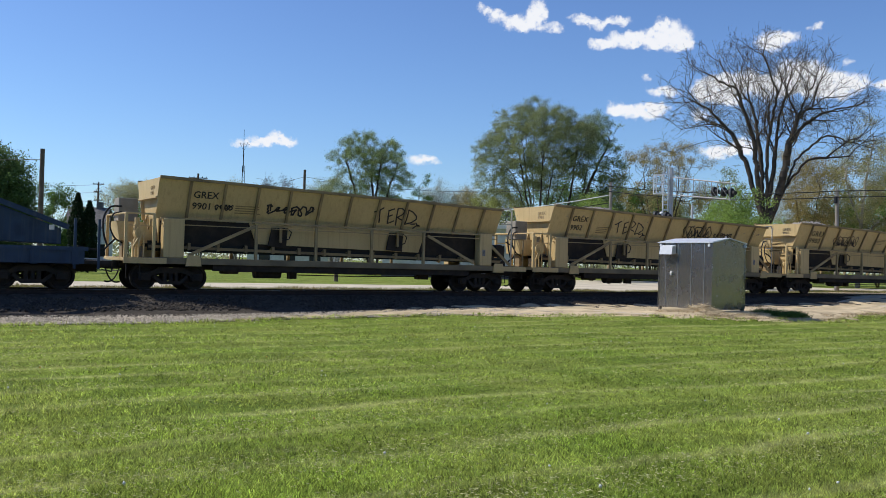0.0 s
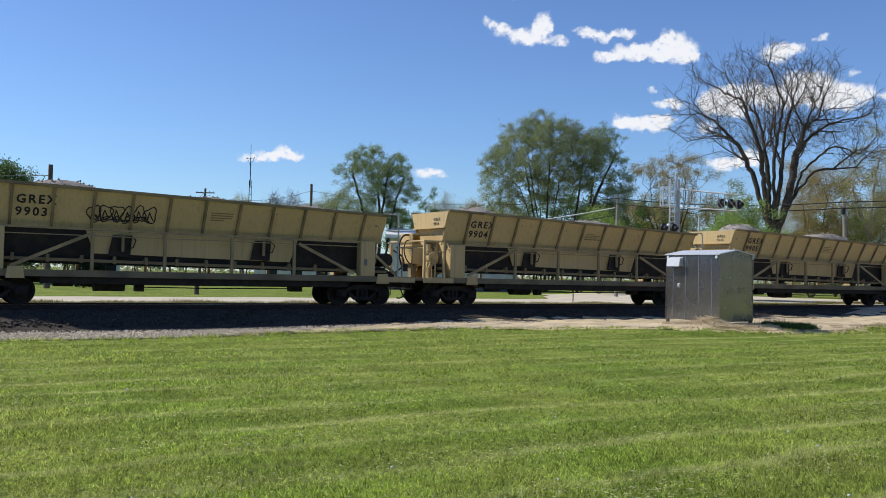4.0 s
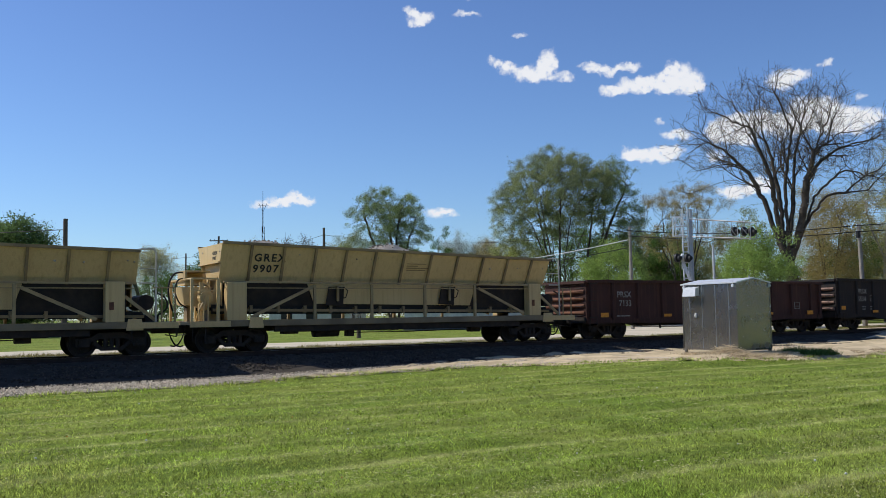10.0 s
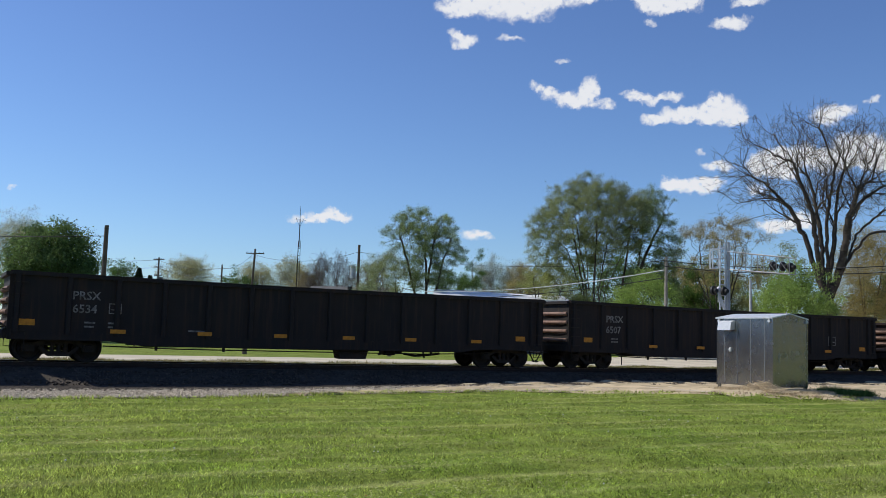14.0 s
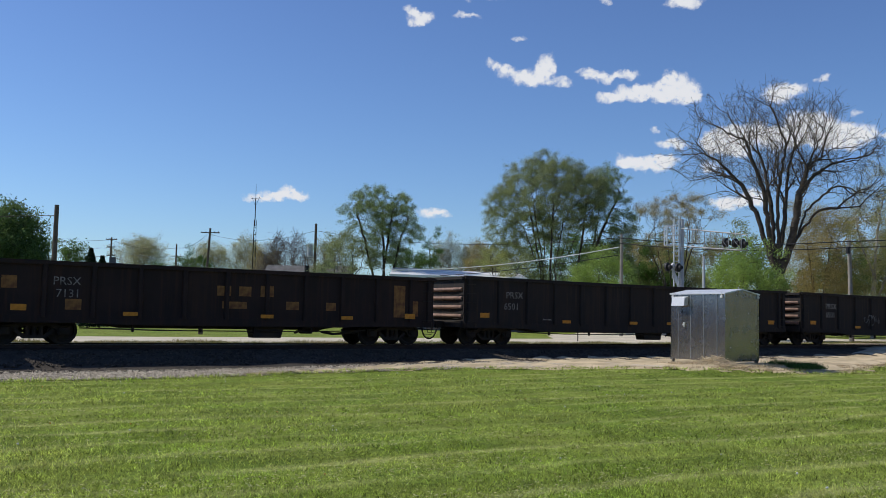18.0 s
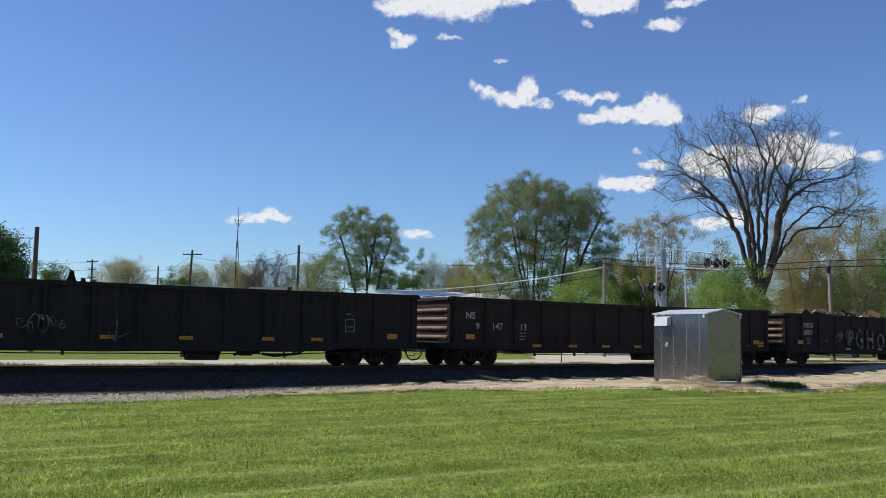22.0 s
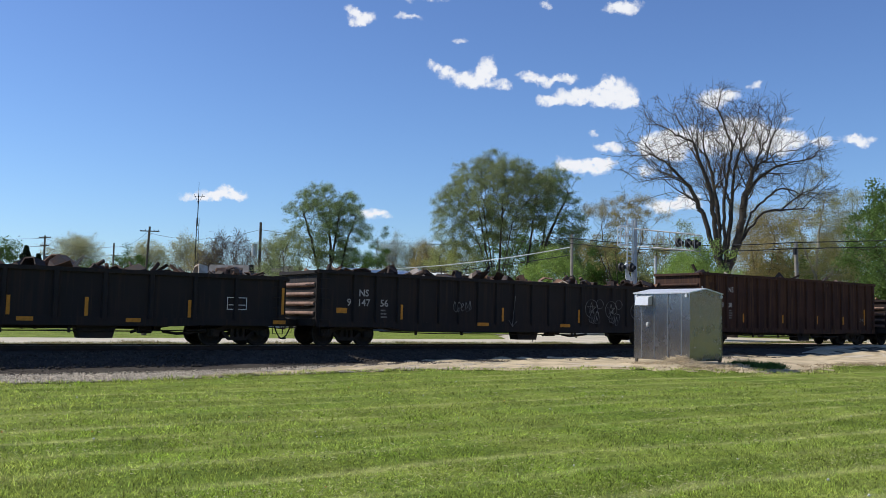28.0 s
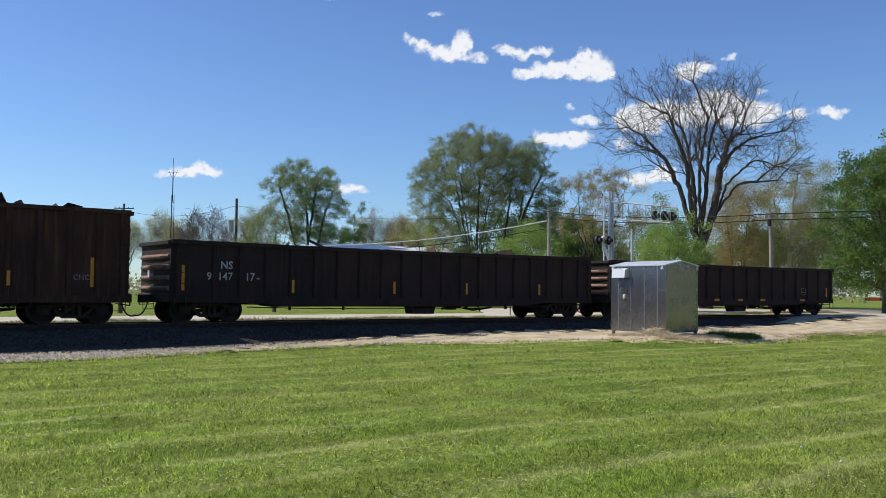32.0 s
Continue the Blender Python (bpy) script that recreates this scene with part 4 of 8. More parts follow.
    def guard_box():
        """An open-fronted belt guard on a bracket."""
        b = Build().box(0.20, 1.12, -0.30, 0.7, 2.90, 2.96).box(0.20, 1.12, -0.30, 0.7, 2.42, 2.50).box(0.20, 0.26, -0.30, 0.7, 2.50, 2.90)
        return b.box(0.26, 1.12, 0.64, 0.7, 2.50, 2.90)
    if number in ("9901", "9902"):
        part("motor_housing", shared(("motor_housing",), rack, grey_tan), grey_tan, car, "grey-tan motor housing")
    else:
        part("belt_guard_box", shared(("belt_guard_box",), guard_box, tan_paint), tan_paint, car, "tan open guard box")
    part("housing_bracket", shared(("housing_bracket",), lambda: Build().box(0.3, 0.5, -0.2, 0.2, 1.1, 2.38), tan_dark), tan_dark, car)
    part("control_box", shared(("control_box",), lambda: Build().box(0.62, 0.92, -0.72, -0.44, 1.14, 1.52, 0.015), grey_tan), grey_tan, car, "small grey control box")
    part("discharge_chute", shared(("discharge_chute",), lambda: Build().prism([(0.05, 2.36), (0.15, 1.72), (0.95, 1.62), (1.10, 2.36)], 1, -0.45, 0.6), tan_paint), tan_paint, car, "tan chute under the housing")
    for y in (-1.3, 1.3):
        part("rear_brace", shared(("rear_brace", y), lambda: Build().beam((15.3, y, 2.0), (16.35, y, 1.16), 0.05, 0.11), post_tan), post_tan, car)
    part("hose_loop", shared(("hose_loop",), lambda: Build().path(bend([(0.3, 0.0, 2.7), (0.0, -0.1, 2.6), (-0.12, -0.2, 2.2), (0.02, -0.25, 1.8), (0.3, -0.3, 1.6)]), 0.026), rubber), rubber, car)
    part("gear_case", shared(("gear_case",), lambda: Build().tube((0.75, -1.12, 1.95), (0.75, -0.75, 1.95), 0.24, n=14).tube((0.75, -1.18, 1.95), (0.75, -1.12, 1.95), 0.10, n=10), tan_paint), tan_paint, car, "tan gear case")
    for k in range(3):
        part("pipe", shared(("pipe", k), lambda: Build().path([(0.45 + 0.17 * k, -1.2, 1.12), (0.45 + 0.17 * k, -1.2, 1.5 + 0.14 * k), (0.62 + 0.1 * k, -1.15, 1.8 + 0.12 * k)], 0.03), tan_paint), tan_paint, car)
    part("hydraulic_valve", shared(("hydraulic_valve",), lambda: Build().tube((0.62, -0.9, 1.1), (0.62, -0.9, 2.5), 0.09).box(0.5, 0.76, -1.05, -0.8, 1.5, 1.75, 0.02).box(0.52, 0.8, -1.02, -0.78, 1.95, 2.25, 0.02).path([(0.75, -1.0, 1.6), (0.95, -1.1, 2.0), (0.8, -1.1, 2.4)], 0.03), tan_paint), tan_paint, car, "tan hydraulic valves")
    part("cable", shared(("cable", 0), lambda: Build().path(bend([(0.3, 0.0, 2.9), (-0.1, -0.1, 2.85), (-0.32, -0.15, 2.5), (-0.34, -0.2, 2.0), (-0.2, -0.2, 1.5)]), 0.035), rubber), rubber, car)
    part("cable", shared(("cable", 1), lambda: Build().path(bend([(16.3, -1.0, 2.2), (16.7, -1.05, 1.95), (16.75, -1.05, 1.6), (16.4, -1.0, 1.3)]), 0.03), rubber), rubber, car)
    part("rear_drum", shared(("rear_drum",), lambda: Build().tube((16.1, -0.85, 1.80), (16.1, 0.85, 1.80), 0.27, n=16).box(16.1, 16.6, -0.6, 0.6, 1.12, 1.36, 0.02), frame_steel), frame_steel, car)
    part("air_tank", shared(("air_tank",), lambda: Build().tube((4.95, -0.75, 0.66), (5.95, -0.75, 0.66), 0.21, n=14), frame_steel), frame_steel, car)
    part("brake_gear", shared(("brake_gear",), lambda: Build().box(3.7, 4.3, -0.9, -0.5, 0.6, 0.85, 0.02), frame_steel), frame_steel, car)
    part("brake_cylinder", shared(("brake_cylinder",), lambda: Build().box(6.3, 6.6, -0.9, -0.6, 0.45, 0.8, 0.02).path([(6.6, -0.7, 0.6), (9.0, -0.72, 0.58), (12.1, -0.7, 0.62)], 0.022).box(12.0, 12.5, -0.85, -0.5, 0.5, 0.75, 0.02), frame_steel), frame_steel, car)
    # pads over the trucks
    for x in (2.45, 15.6):
        part("jacking_pad", shared(("jacking_pad",), lambda: Build().prism([(-0.28, 0.86), (0.28, 0.86), (0.22, 1.24), (-0.22, 1.24)], 1, -1.50, -1.455), tan_paint), tan_paint, car, at=pose(x, 0, 0))
    for x in (1.80, 14.95):
        add_truck(car, x, s0)
    add_coupler(car, 0.35, -1)
    add_coupler(car, 17.03, 1)
    # writing on the leaning side

    def on_side(x, z, lift=0.012):
        k = (z - hop_low(x)) / (hop_top(x) - hop_low(x))
        lean = math.degrees(math.atan2(0.58, hop_top(x) - hop_low(x)))
        swing = 0.58 * ((z - hop_low(x + 1)) / (hop_top(x + 1) - hop_low(x + 1)) - k)
        return pose(x, -(0.94 + 0.58 * k) - 0.006 - lift, z, lean, 0, -math.degrees(math.atan(swing)))
    small = number in ("9901", "9902")
    for text, z in (("GREX", 3.27), (number, 2.88)):
        part("lettering", lettering(text, 0.36 if small else 0.41, black_paint, 0.004 if small else 0.010, 1.0 if small else 1.25), black_paint, car, "black stencilled lettering", at=on_side(2.42, z))
    for text, z in (("GREX", 3.52), (number, 3.33)):
        part("lettering", lettering(text, 0.18, tan_dark if number in ("9901", "9902") else black_paint, 0.004, 1.3), black_paint, car, at=pose(xa - 0.036, -0.35, z, 0, 0, -90))
    bars = Build()
    for i in range(4):
        bars.box(0.0, rng.uniform(0.5, 1.0), -0.004, 0.004, -0.09 * i, -0.09 * i + 0.035)
    part("small_print", bars, tan_dark, car, at=on_side(8.75 if not small else 4.0, 3.25 if not small else 3.05))
    if heap:
        stone_heap("stone_load", "heap of grey crushed stone in a tan ballast car", xa + 0.1, xb - 0.1, hop_top, s0, rng, heap)
    return car, on_side


# ---- gondolas
POSTS = {"G1": (1.5, 1.545), "G7": (1.8, 1.55), "G8": (1.4, 1.55), "G9": (0.9, 1.5), "G10": (1.6, 1.0), "G11": (1.2, 0.9), "G12": (1.53, 1.0), "G13": (1.5, 1.2)}     # first side post and their distance


def post_places(key, long):
    first, gap = POSTS.get(key, (1.75, 1.5))
    return [0.22] + [first + gap * i for i in range(40) if 0.5 < first + gap * i < long - 0.5] + [long - 0.22]


def gondola(s0, long, colour, tall=2.83, key="", sag=0.03, seed=0):
    rng = np.random.default_rng(seed + 200)
    words = {"brown": "dark oxide-brown", "black": "weathered black", "rust": "rust-stained dark brown", "red": "tall rust-red"}[colour]
    car = thing("gondola_car", words + " steel gondola car with ribbed sides on four axles", "railway car", group="gondola cars of the train")
    MOVING.append((car, s0))
    mat, w, low = GOND[colour], 1.50, 0.84

    def side(y):
        def make():
            b = Build()
            xs = np.linspace(0.0, long, 9)
            drop = [sag * 4 * (x / long) * (1 - x / long) for x in xs]
            for a, c, da, dc in zip(xs, xs[1:], drop, drop[1:]):
                b.hull([(a, y, low), (c, y, low), (c, y, tall - dc), (a, y, tall - da), (a, y * 0.985, low), (c, y * 0.985, low), (c, y * 0.985, tall - dc), (a, y * 0.985, tall - da)],
                       [(0, 1, 2, 3), (7, 6, 5, 4), (3, 2, 6, 7), (0, 4, 5, 1)])
            bmesh.ops.remove_doubles(b.bm, verts=b.bm.verts[:], dist=0.001)
            return b
        return make
    for y in (-w, w):
        part("side_sheet", shared(("side_sheet", y, long, tall, sag, colour), side(y), mat), mat, car)

        def chord():
            b = Build()
            xs = np.linspace(-0.02, long + 0.02, 9)
            top = [(x, tall + 0.065 - sag * 4 * (x / long) * (1 - x / long)) for x in xs]
            return b.prism(top + [(x, z - 0.13) for x, z in top[::-1]], 1, y * 1.02 - 0.075, y * 1.02 + 0.075)
        part("top_chord", shared(("top_chord", y, long, tall, sag, colour), chord, mat), mat, car)
        deep = 0.30 if long > 18 else 0.12
        part("side_sill", shared(("side_sill", y, long, colour), lambda: Build().prism([(0, 0.72), (3.2, 0.72), (4.0, 0.72 - deep * 0.4), (long - 4.0, 0.72 - deep * 0.4), (long - 3.2, 0.72), (long, 0.72), (long, 0.95), (0, 0.95)], 1, y * 1.0 - 0.05, y * 1.0 + 0.05), mat), mat, car)
        for x in post_places(key, long):
            dz = sag * 4 * (x / long) * (1 - x / long)
            part("post", shared(("post", colour, tall), lambda: Build().prism([(-0.10, 0.0), (-0.06, -0.10), (0.06, -0.10), (0.10, 0.0)], 2, 0.9, tall - 0.06), mat), mat, car,
                 at=pose(x, y * 1.0 + (-0.002 if y < 0 else 0.002), -dz * 0.5, 0, 0, 0 if y < 0 else 180))

    def end(wide=True):
        def make():
            b = Build()
            b.box(-0.02, 0.03, -w, w, 0.80, tall - 0.02)
            return b
        return make
    for x, way in ((0.0, 0), (long, 180)):
        plate = part("end_plate", shared(("end_plate", tall, colour), end(), mat), mat, car, at=pose(x, 0, 0, 0, 0, way))
        count = 4 if tall < 3 else 5
        for i in range(count):
            def roll():
                b = Build()
                pts = 9
                rows = []
                for k in range(13):
                    yy = -w + 0.12 + (2 * w - 0.24) * k / 12
                    bulge = 0.15 * math.sin(math.pi * min(k, 12 - k) / 12 + 0.55) + 0.0
                    rows.append([b.bm.verts.new((-abs(math.sin(math.pi * j / (pts - 1))) * bulge - 0.015, yy, 0.085 * math.cos(math.pi * j / (pts - 1)))) for j in range(pts)])
                for p, q in zip(rows, rows[1:]):
                    for j in range(pts - 1):
                        b.bm.faces.new((p[j], p[j + 1], q[j + 1], q[j]))
                b.bm.faces.new(rows[0])
                b.bm.faces.new(rows[-1])
                return b
            emat = pale_rust if colour in ("black", "rust") else (GOND["red"] if colour == "red" else rust_edge)
            part("end_corrugation", shared(("end_corrugation", emat.name), roll, emat), emat, plate, "faded pinkish pressed rib", at=pose(0, 0, 1.12 + (tall - 1.35) / count * (i + 0.25)))
        part("end_rim", shared(("end_rim", colour), lambda: Build().box(-0.14, 0.04, -w - 0.03, w + 0.03, -0.07, 0.06, 0.01), mat), mat, plate, at=pose(0, 0, tall - 0.03))
    part("floor", shared(("floor", long, colour), lambda: Build().box(0.03, long - 0.03, -1.47, 1.47, 1.02, 1.07), rust_edge), rust_edge, car)
    part("centre_sill", shared(("centre_sill_g", long), lambda: Build().prism([(0.1, 0.72), (3.4, 0.72), (4.4, 0.55), (long - 4.4, 0.55), (long - 3.4, 0.72), (long - 0.1, 0.72), (long - 0.1, 1.02), (0.1, 1.02)], 1, -0.3, 0.3), frame_steel), frame_steel, car)
    for x in (-0.05, long + 0.05):
        part("end_sill", shared(("end_sill",), lambda: Build().box(-0.07, 0.07, -1.45, 1.45, 0.74, 1.02, 0.01), frame_steel), frame_steel, car, at=pose(x, 0, 0))
    # ladders at the corners, brake gear and rods below
    for x, y, turn in ((0.10, -1.60, 0), (long - 0.5, -1.60, 0), (0.10, 1.60, 0), (long - 0.5, 1.60, 0)):
        def ladder():
            b = Build()
            b.path([(0, 0.07, 0), (0, 0, 0), (0.4, 0, 0), (0.4, 0.07, 0)], 0.014, 5)
            return b
        base = pose(x, y, 0) if y < 0 else pose(x + 0.4, y, 0, 0, 0, 180)
        for i in range(5):
            part("grab_iron", shared(("grab_iron",), ladder, frame_steel), frame_steel, car, at=base @ pose(0, 0, 1.0 + 0.38 * i))
        part("step", shared(("step_g",), lambda: Build().path([(0.0, 0, 0.95), (0.0, 0.02, 0.45), (0.4, 0.02, 0.45), (0.4, 0, 0.95)], 0.016, 5), frame_steel), frame_steel, car, at=base)
    for z in (1.1, 1.5, 1.9, 2.3):
        part("end_rung", shared(("end_rung",), lambda: Build().path([(-0.02, -1.35, 0), (-0.20, -1.35, 0), (-0.20, -0.95, 0), (-0.02, -0.95, 0)], 0.013, 5), frame_steel), frame_steel, car, at=pose(0, 0, z))
    mid = long * 0.5 + rng.uniform(-1, 1)
    part("brake_reservoir", shared(("brake_reservoir",), lambda: Build().prism([(-0.66, 0.74), (-0.52, 0.26), (0.52, 0.26), (0.66, 0.74)], 1, -1.25, -0.7), frame_steel), frame_steel, car, at=pose(mid + 0.7, 0, 0))
    part("brake_valve", shared(("brake_valve",), lambda: Build().box(-0.25, 0.2, -1.0, -0.7, 0.42, 0.72, 0.02).box(0.25, 0.5, -0.95, -0.75, 0.5, 0.7, 0.02).tube((-0.5, -0.9, 0.45), (-0.25, -0.9, 0.55), 0.05), frame_steel), frame_steel, car, at=pose(mid + 2.4, 0, 0))
    part("slack_adjuster", shared(("slack_adjuster",), lambda: Build().path([(-0.7, -1.1, 0.50), (-0.2, -1.12, 0.42), (0.3, -1.1, 0.46), (0.9, -1.05, 0.52)], 0.05, 7).tube((0.2, -1.12, 0.36), (0.2, -1.0, 0.6), 0.04, n=6), frame_steel), frame_steel, car, at=pose(mid + 3.6, 0, 0))
    part("brake_rod", shared(("brake_rod", long), lambda: Build().path([(2.9, -1.3, 0.56), (5.5, -1.32, 0.50), (long - 5.5, -1.32, 0.50), (long - 2.9, -1.3, 0.56)], 0.02, 5), frame_steel), frame_steel, car)
    for x in (4.6, 6.9, long - 7.4, long - 5.2):
        part("rod_hanger", shared(("rod_hanger",), lambda: Build().box(-0.04, 0.04, -1.36, -1.28, 0.44, 0.74), frame_steel), frame_steel, car, at=pose(x, 0, 0))
    add_truck(car, 1.59, s0)
    add_truck(car, long - 1.59, s0)
    add_coupler(car, -0.15, -1)
    add_coupler(car, long + 0.15, 1)
    return car


def mark_plate(car, x, z, wide, high, mat, label=""):
    """A patch on the side sheet, or over a post where one stands behind it."""
    key = next(k for k, v in CARS.items() if v is car)
    over = any(x - 0.1 < p < x + wide + 0.1 for p in post_places(key, GONDOLAS[key][1]))
    return part("reflector", Build().box(0, wide, -0.006, 0.004, 0, high), mat, car, label, at=pose(x, -1.618 if over else (-1.560 if z < 0.95 else -1.512), z))


def side_text(car, text, x, z, size, mat, bold=0.0, y=-1.515):
    return part("lettering", lettering(text, size, mat, bold), mat, car, "stencilled lettering", at=pose(x, y, z))


def frame_mark(car, x, z, wide, high, mat=dull_white, cells=1):
    b = Build()
    t = 0.03
    b.box(0, wide, 0, 0.006, 0, t).box(0, wide, 0, 0.006, high - t, high).box(0, t, 0, 0.006, t, high - t).box(wide - t, wide, 0, 0.006, t, high - t)
    for i in range(1, cells):
        b.box(wide * i / cells - t / 2, wide * i / cells + t / 2, 0, 0.006, t, high - t)
    b.box(t * 2, wide - t * 2, 0, 0.004, high * 0.35, high * 0.42)
    return part("data_panel", b, mat, car, at=pose(x, -1.518, z))


FRONT_B = 7.11
BALLAST = [("9901", None), ("9902", [(5, 1.8, 0.62), (11, 3, 0.5)]), ("9903", [(4, 1.8, 0.7), (9, 2, 0.55), (13, 1.8, 0.6)]), ("9904", [(3.5, 1.3, 0.75), (10, 2.5, 0.66)]),
           ("9905", [(3.3, 1.4, 0.85), (10.6, 2.4, 0.85)]), ("9906", [(4.2, 1.4, 0.8), (9, 2, 0.6)]), ("9907", [(3.2, 1.6, 0.62), (8.5, 1.4, 0.75)])]
CARS = {}
for i, (number, heap) in enumerate(BALLAST):
    CARS[number] = ballast_car(number, FRONT_B + B_LONG * i, heap, i)
# place of the front corner, length, colour, height over rail
GONDOLAS = {"G1": (129.16, 16.35, "brown", 2.62), "G2": (146.80, 20.35, "black", 2.82), "G3": (168.53, 20.4, "black", 2.86), "G4": (190.27, 16.3, "rust", 2.65), "G5": (208.08, 20.3, "black", 2.82),
            "G6": (229.69, 20.2, "black", 2.82), "G7": (251.50, 20.3, "rust", 2.84), "G8": (273.20, 20.4, "black", 2.75), "G9": (295.10, 16.3, "black", 2.45), "G10": (312.68, 20.6, "black", 2.80),
            "G11": (334.73, 16.6, "red", 3.71), "G12": (352.78, 20.4, "rust", 2.82), "G13": (374.50, 19.9, "rust", 2.75)}
for i, (key, (s0, long, colour, tall)) in enumerate(GONDOLAS.items()):
    CARS[key] = gondola(s0, long, colour, tall, key, 0.05 if long > 18 else 0.0, i)


# ---------------------------------------------------------------- trees
def reach(rng, stems, blobs, points, step, kill, lift=0.0, limit=2600, wiggle=0.14, clear=0.0, lumpy=1.0):
    """Lets wood grow from the stems towards points strewn in the blobs (x, y, z, rx, ry, rz). Returns nodes, parents."""
    share = np.array([b[3] * b[4] * b[5] for b in blobs])
    pick = rng.choice(len(blobs), points, p=share / share.sum())
    ray = rng.normal(0, 1, (points, 3))
    ray /= np.linalg.norm(ray, axis=1, keepdims=True)
    box = np.array(blobs, float)[pick]
    w = rng.uniform(0, 6.28, 4)
    lump = 1 + lumpy * (0.13 * np.sin(5 * ray[:, 0] + w[0]) * np.sin(4 * ray[:, 2] + w[1]) + 0.13 * np.sin(9 * ray[:, 0] + w[2] + 6 * ray[:, 2]) + 0.06 * np.sin(17 * ray[:, 2] + w[3]))
    goals = box[:, :3] + ray * box[:, 3:] * (lump[:, None] * rng.uniform(0.1, 1.0, (points, 1)) ** 0.5)
    nodes, parents = [], []
    for stem in stems:
        last = -1
        if nodes:
            gap = np.linalg.norm(np.array(nodes) - np.array(stem[0], float), axis=1)
            if gap.min() < 0.3:
                last = int(gap.argmin())
        for a, b in zip(stem, stem[1:]):
            a, b = np.array(a, float), np.array(b, float)
            k = max(int(np.linalg.norm(b - a) / step), 1)
            for i in range(k):
                nodes.append(a + (b - a) * i / k + (rng.normal(0, step * 0.08, 3) if i else 0))
                parents.append(last)
                last = len(nodes) - 1
        nodes.append(np.array(stem[-1], float))
        parents.append(last)
    place_ = np.array(nodes)
    d = np.linalg.norm(goals[:, None] - place_[None], axis=2) + np.where(place_[:, 2] < clear, 1000.0, 0.0)[None]
    near, dist = d.argmin(1), d.min(1)
    for _ in range(140):
        if not len(goals) or len(nodes) > limit:
            break
        fresh = []
        for k in np.unique(near):
            pull = goals[near == k] - nodes[k]
            pull /= np.linalg.norm(pull, axis=1, keepdims=True) + 1e-9
            way = pull.mean(0) + rng.normal(0, wiggle, 3) + (0, 0, lift)
            way /= np.linalg.norm(way) + 1e-9
            fresh.append(nodes[k] + way * step)
            parents.append(int(k))
        n0 = len(nodes)
        nodes += fresh
        d = np.linalg.norm(goals[:, None] - np.array(fresh)[None], axis=2)
        closer = d.min(1) < dist
        near = np.where(closer, n0 + d.argmin(1), near)
        dist = np.minimum(dist, d.min(1))
        keep = dist > kill
        goals, near, dist = goals[keep], near[keep], dist[keep]
    return np.array(nodes), np.array(parents)


def ramify(rng, stems, step, start, inside, chance=0.31):
    """Boughs that fork again and again: from nodes along the stems side branches spring, and from those finer ones."""
    nodes, parents, way_of = [], [], []
    for stem in stems:
        last = -1
        if nodes:
            gap = np.linalg.norm(np.array(nodes) - np.array(stem[0], float), axis=1)
            last = int(gap.argmin()) if gap.min() < 0.3 else -1
        pts = [np.array(p, float) for p in stem]
        for a, b in zip(pts, pts[1:]):
            k = max(int(np.linalg.norm(b - a) / step), 1)
            for i in range(1 if last >= 0 else 0, k + 1):
                nodes.append(a + (b - a) * i / k + rng.normal(0, step * 0.10, 3))
                parents.append(last)
                way_of.append((b - a) / np.linalg.norm(b - a))
                last = len(nodes) - 1
    front = [(i, 0) for i in range(len(nodes)) if nodes[i][2] > start and rng.uniform() < chance]
    kids = set(parents)
    front += [(i, 0) for i in range(len(nodes)) if i not in kids for _ in range(3)]
    runs = (3.4, 2.1, 1.25, 0.75)
    while front:
        i, level = front.pop()
        way = way_of[i]
        turn = np.cross(way, rng.normal(0, 1, 3))
        turn /= np.linalg.norm(turn) + 1e-9
        way = way * 0.75 + turn * rng.uniform(0.45, 0.95) + np.array((0, 0, 0.12))
        way /= np.linalg.norm(way)
        last, run = i, runs[level] * rng.uniform(0.6, 1.2)
        for k in range(max(int(run / (step * 0.8)), 2)):
            way = way + rng.normal(0, 0.13, 3) + np.array((0, 0, 0.03))
            way /= np.linalg.norm(way)
            spot = nodes[last] + way * step * 0.8
            if not inside(spot):
                break
            nodes.append(spot)
            parents.append(last)
            way_of.append(way)
            last = len(nodes) - 1
            if level < 3 and rng.uniform() < (0.55, 0.62, 0.7)[level]:
                front.append((last, level + 1))
    order = np.array(parents)
    return np.array(nodes), order


def wood_mesh(name, nodes, parents, radius, mat, chosen, sides):
    verts, faces, n0 = [], [], 0
    ring = [(math.cos(6.28319 * i / sides), math.sin(6.28319 * i / sides)) for i in range(sides)]
    for i in chosen:
        a, b = Vector(nodes[parents[i]]), Vector(nodes[i])
        way = (b - a)
        if way.length < 1e-5:
            continue
        side = way.normalized().cross(Vector((0.13, 0.97, 0.2))).normalized()
        up = way.normalized().cross(side)
        ra = min(radius[parents[i]], radius[i] * 1.5)
        for c, r in ((a, ra), (b, radius[i])):
            verts += [tuple(c + (side * p + up * q) * r) for p, q in ring]
        faces += [(n0 + k, n0 + (k + 1) % sides, n0 + sides + (k + 1) % sides, n0 + sides + k) for k in range(sides)]
        n0 += 2 * sides
    return raw_mesh(name, verts, faces, mat, 4)


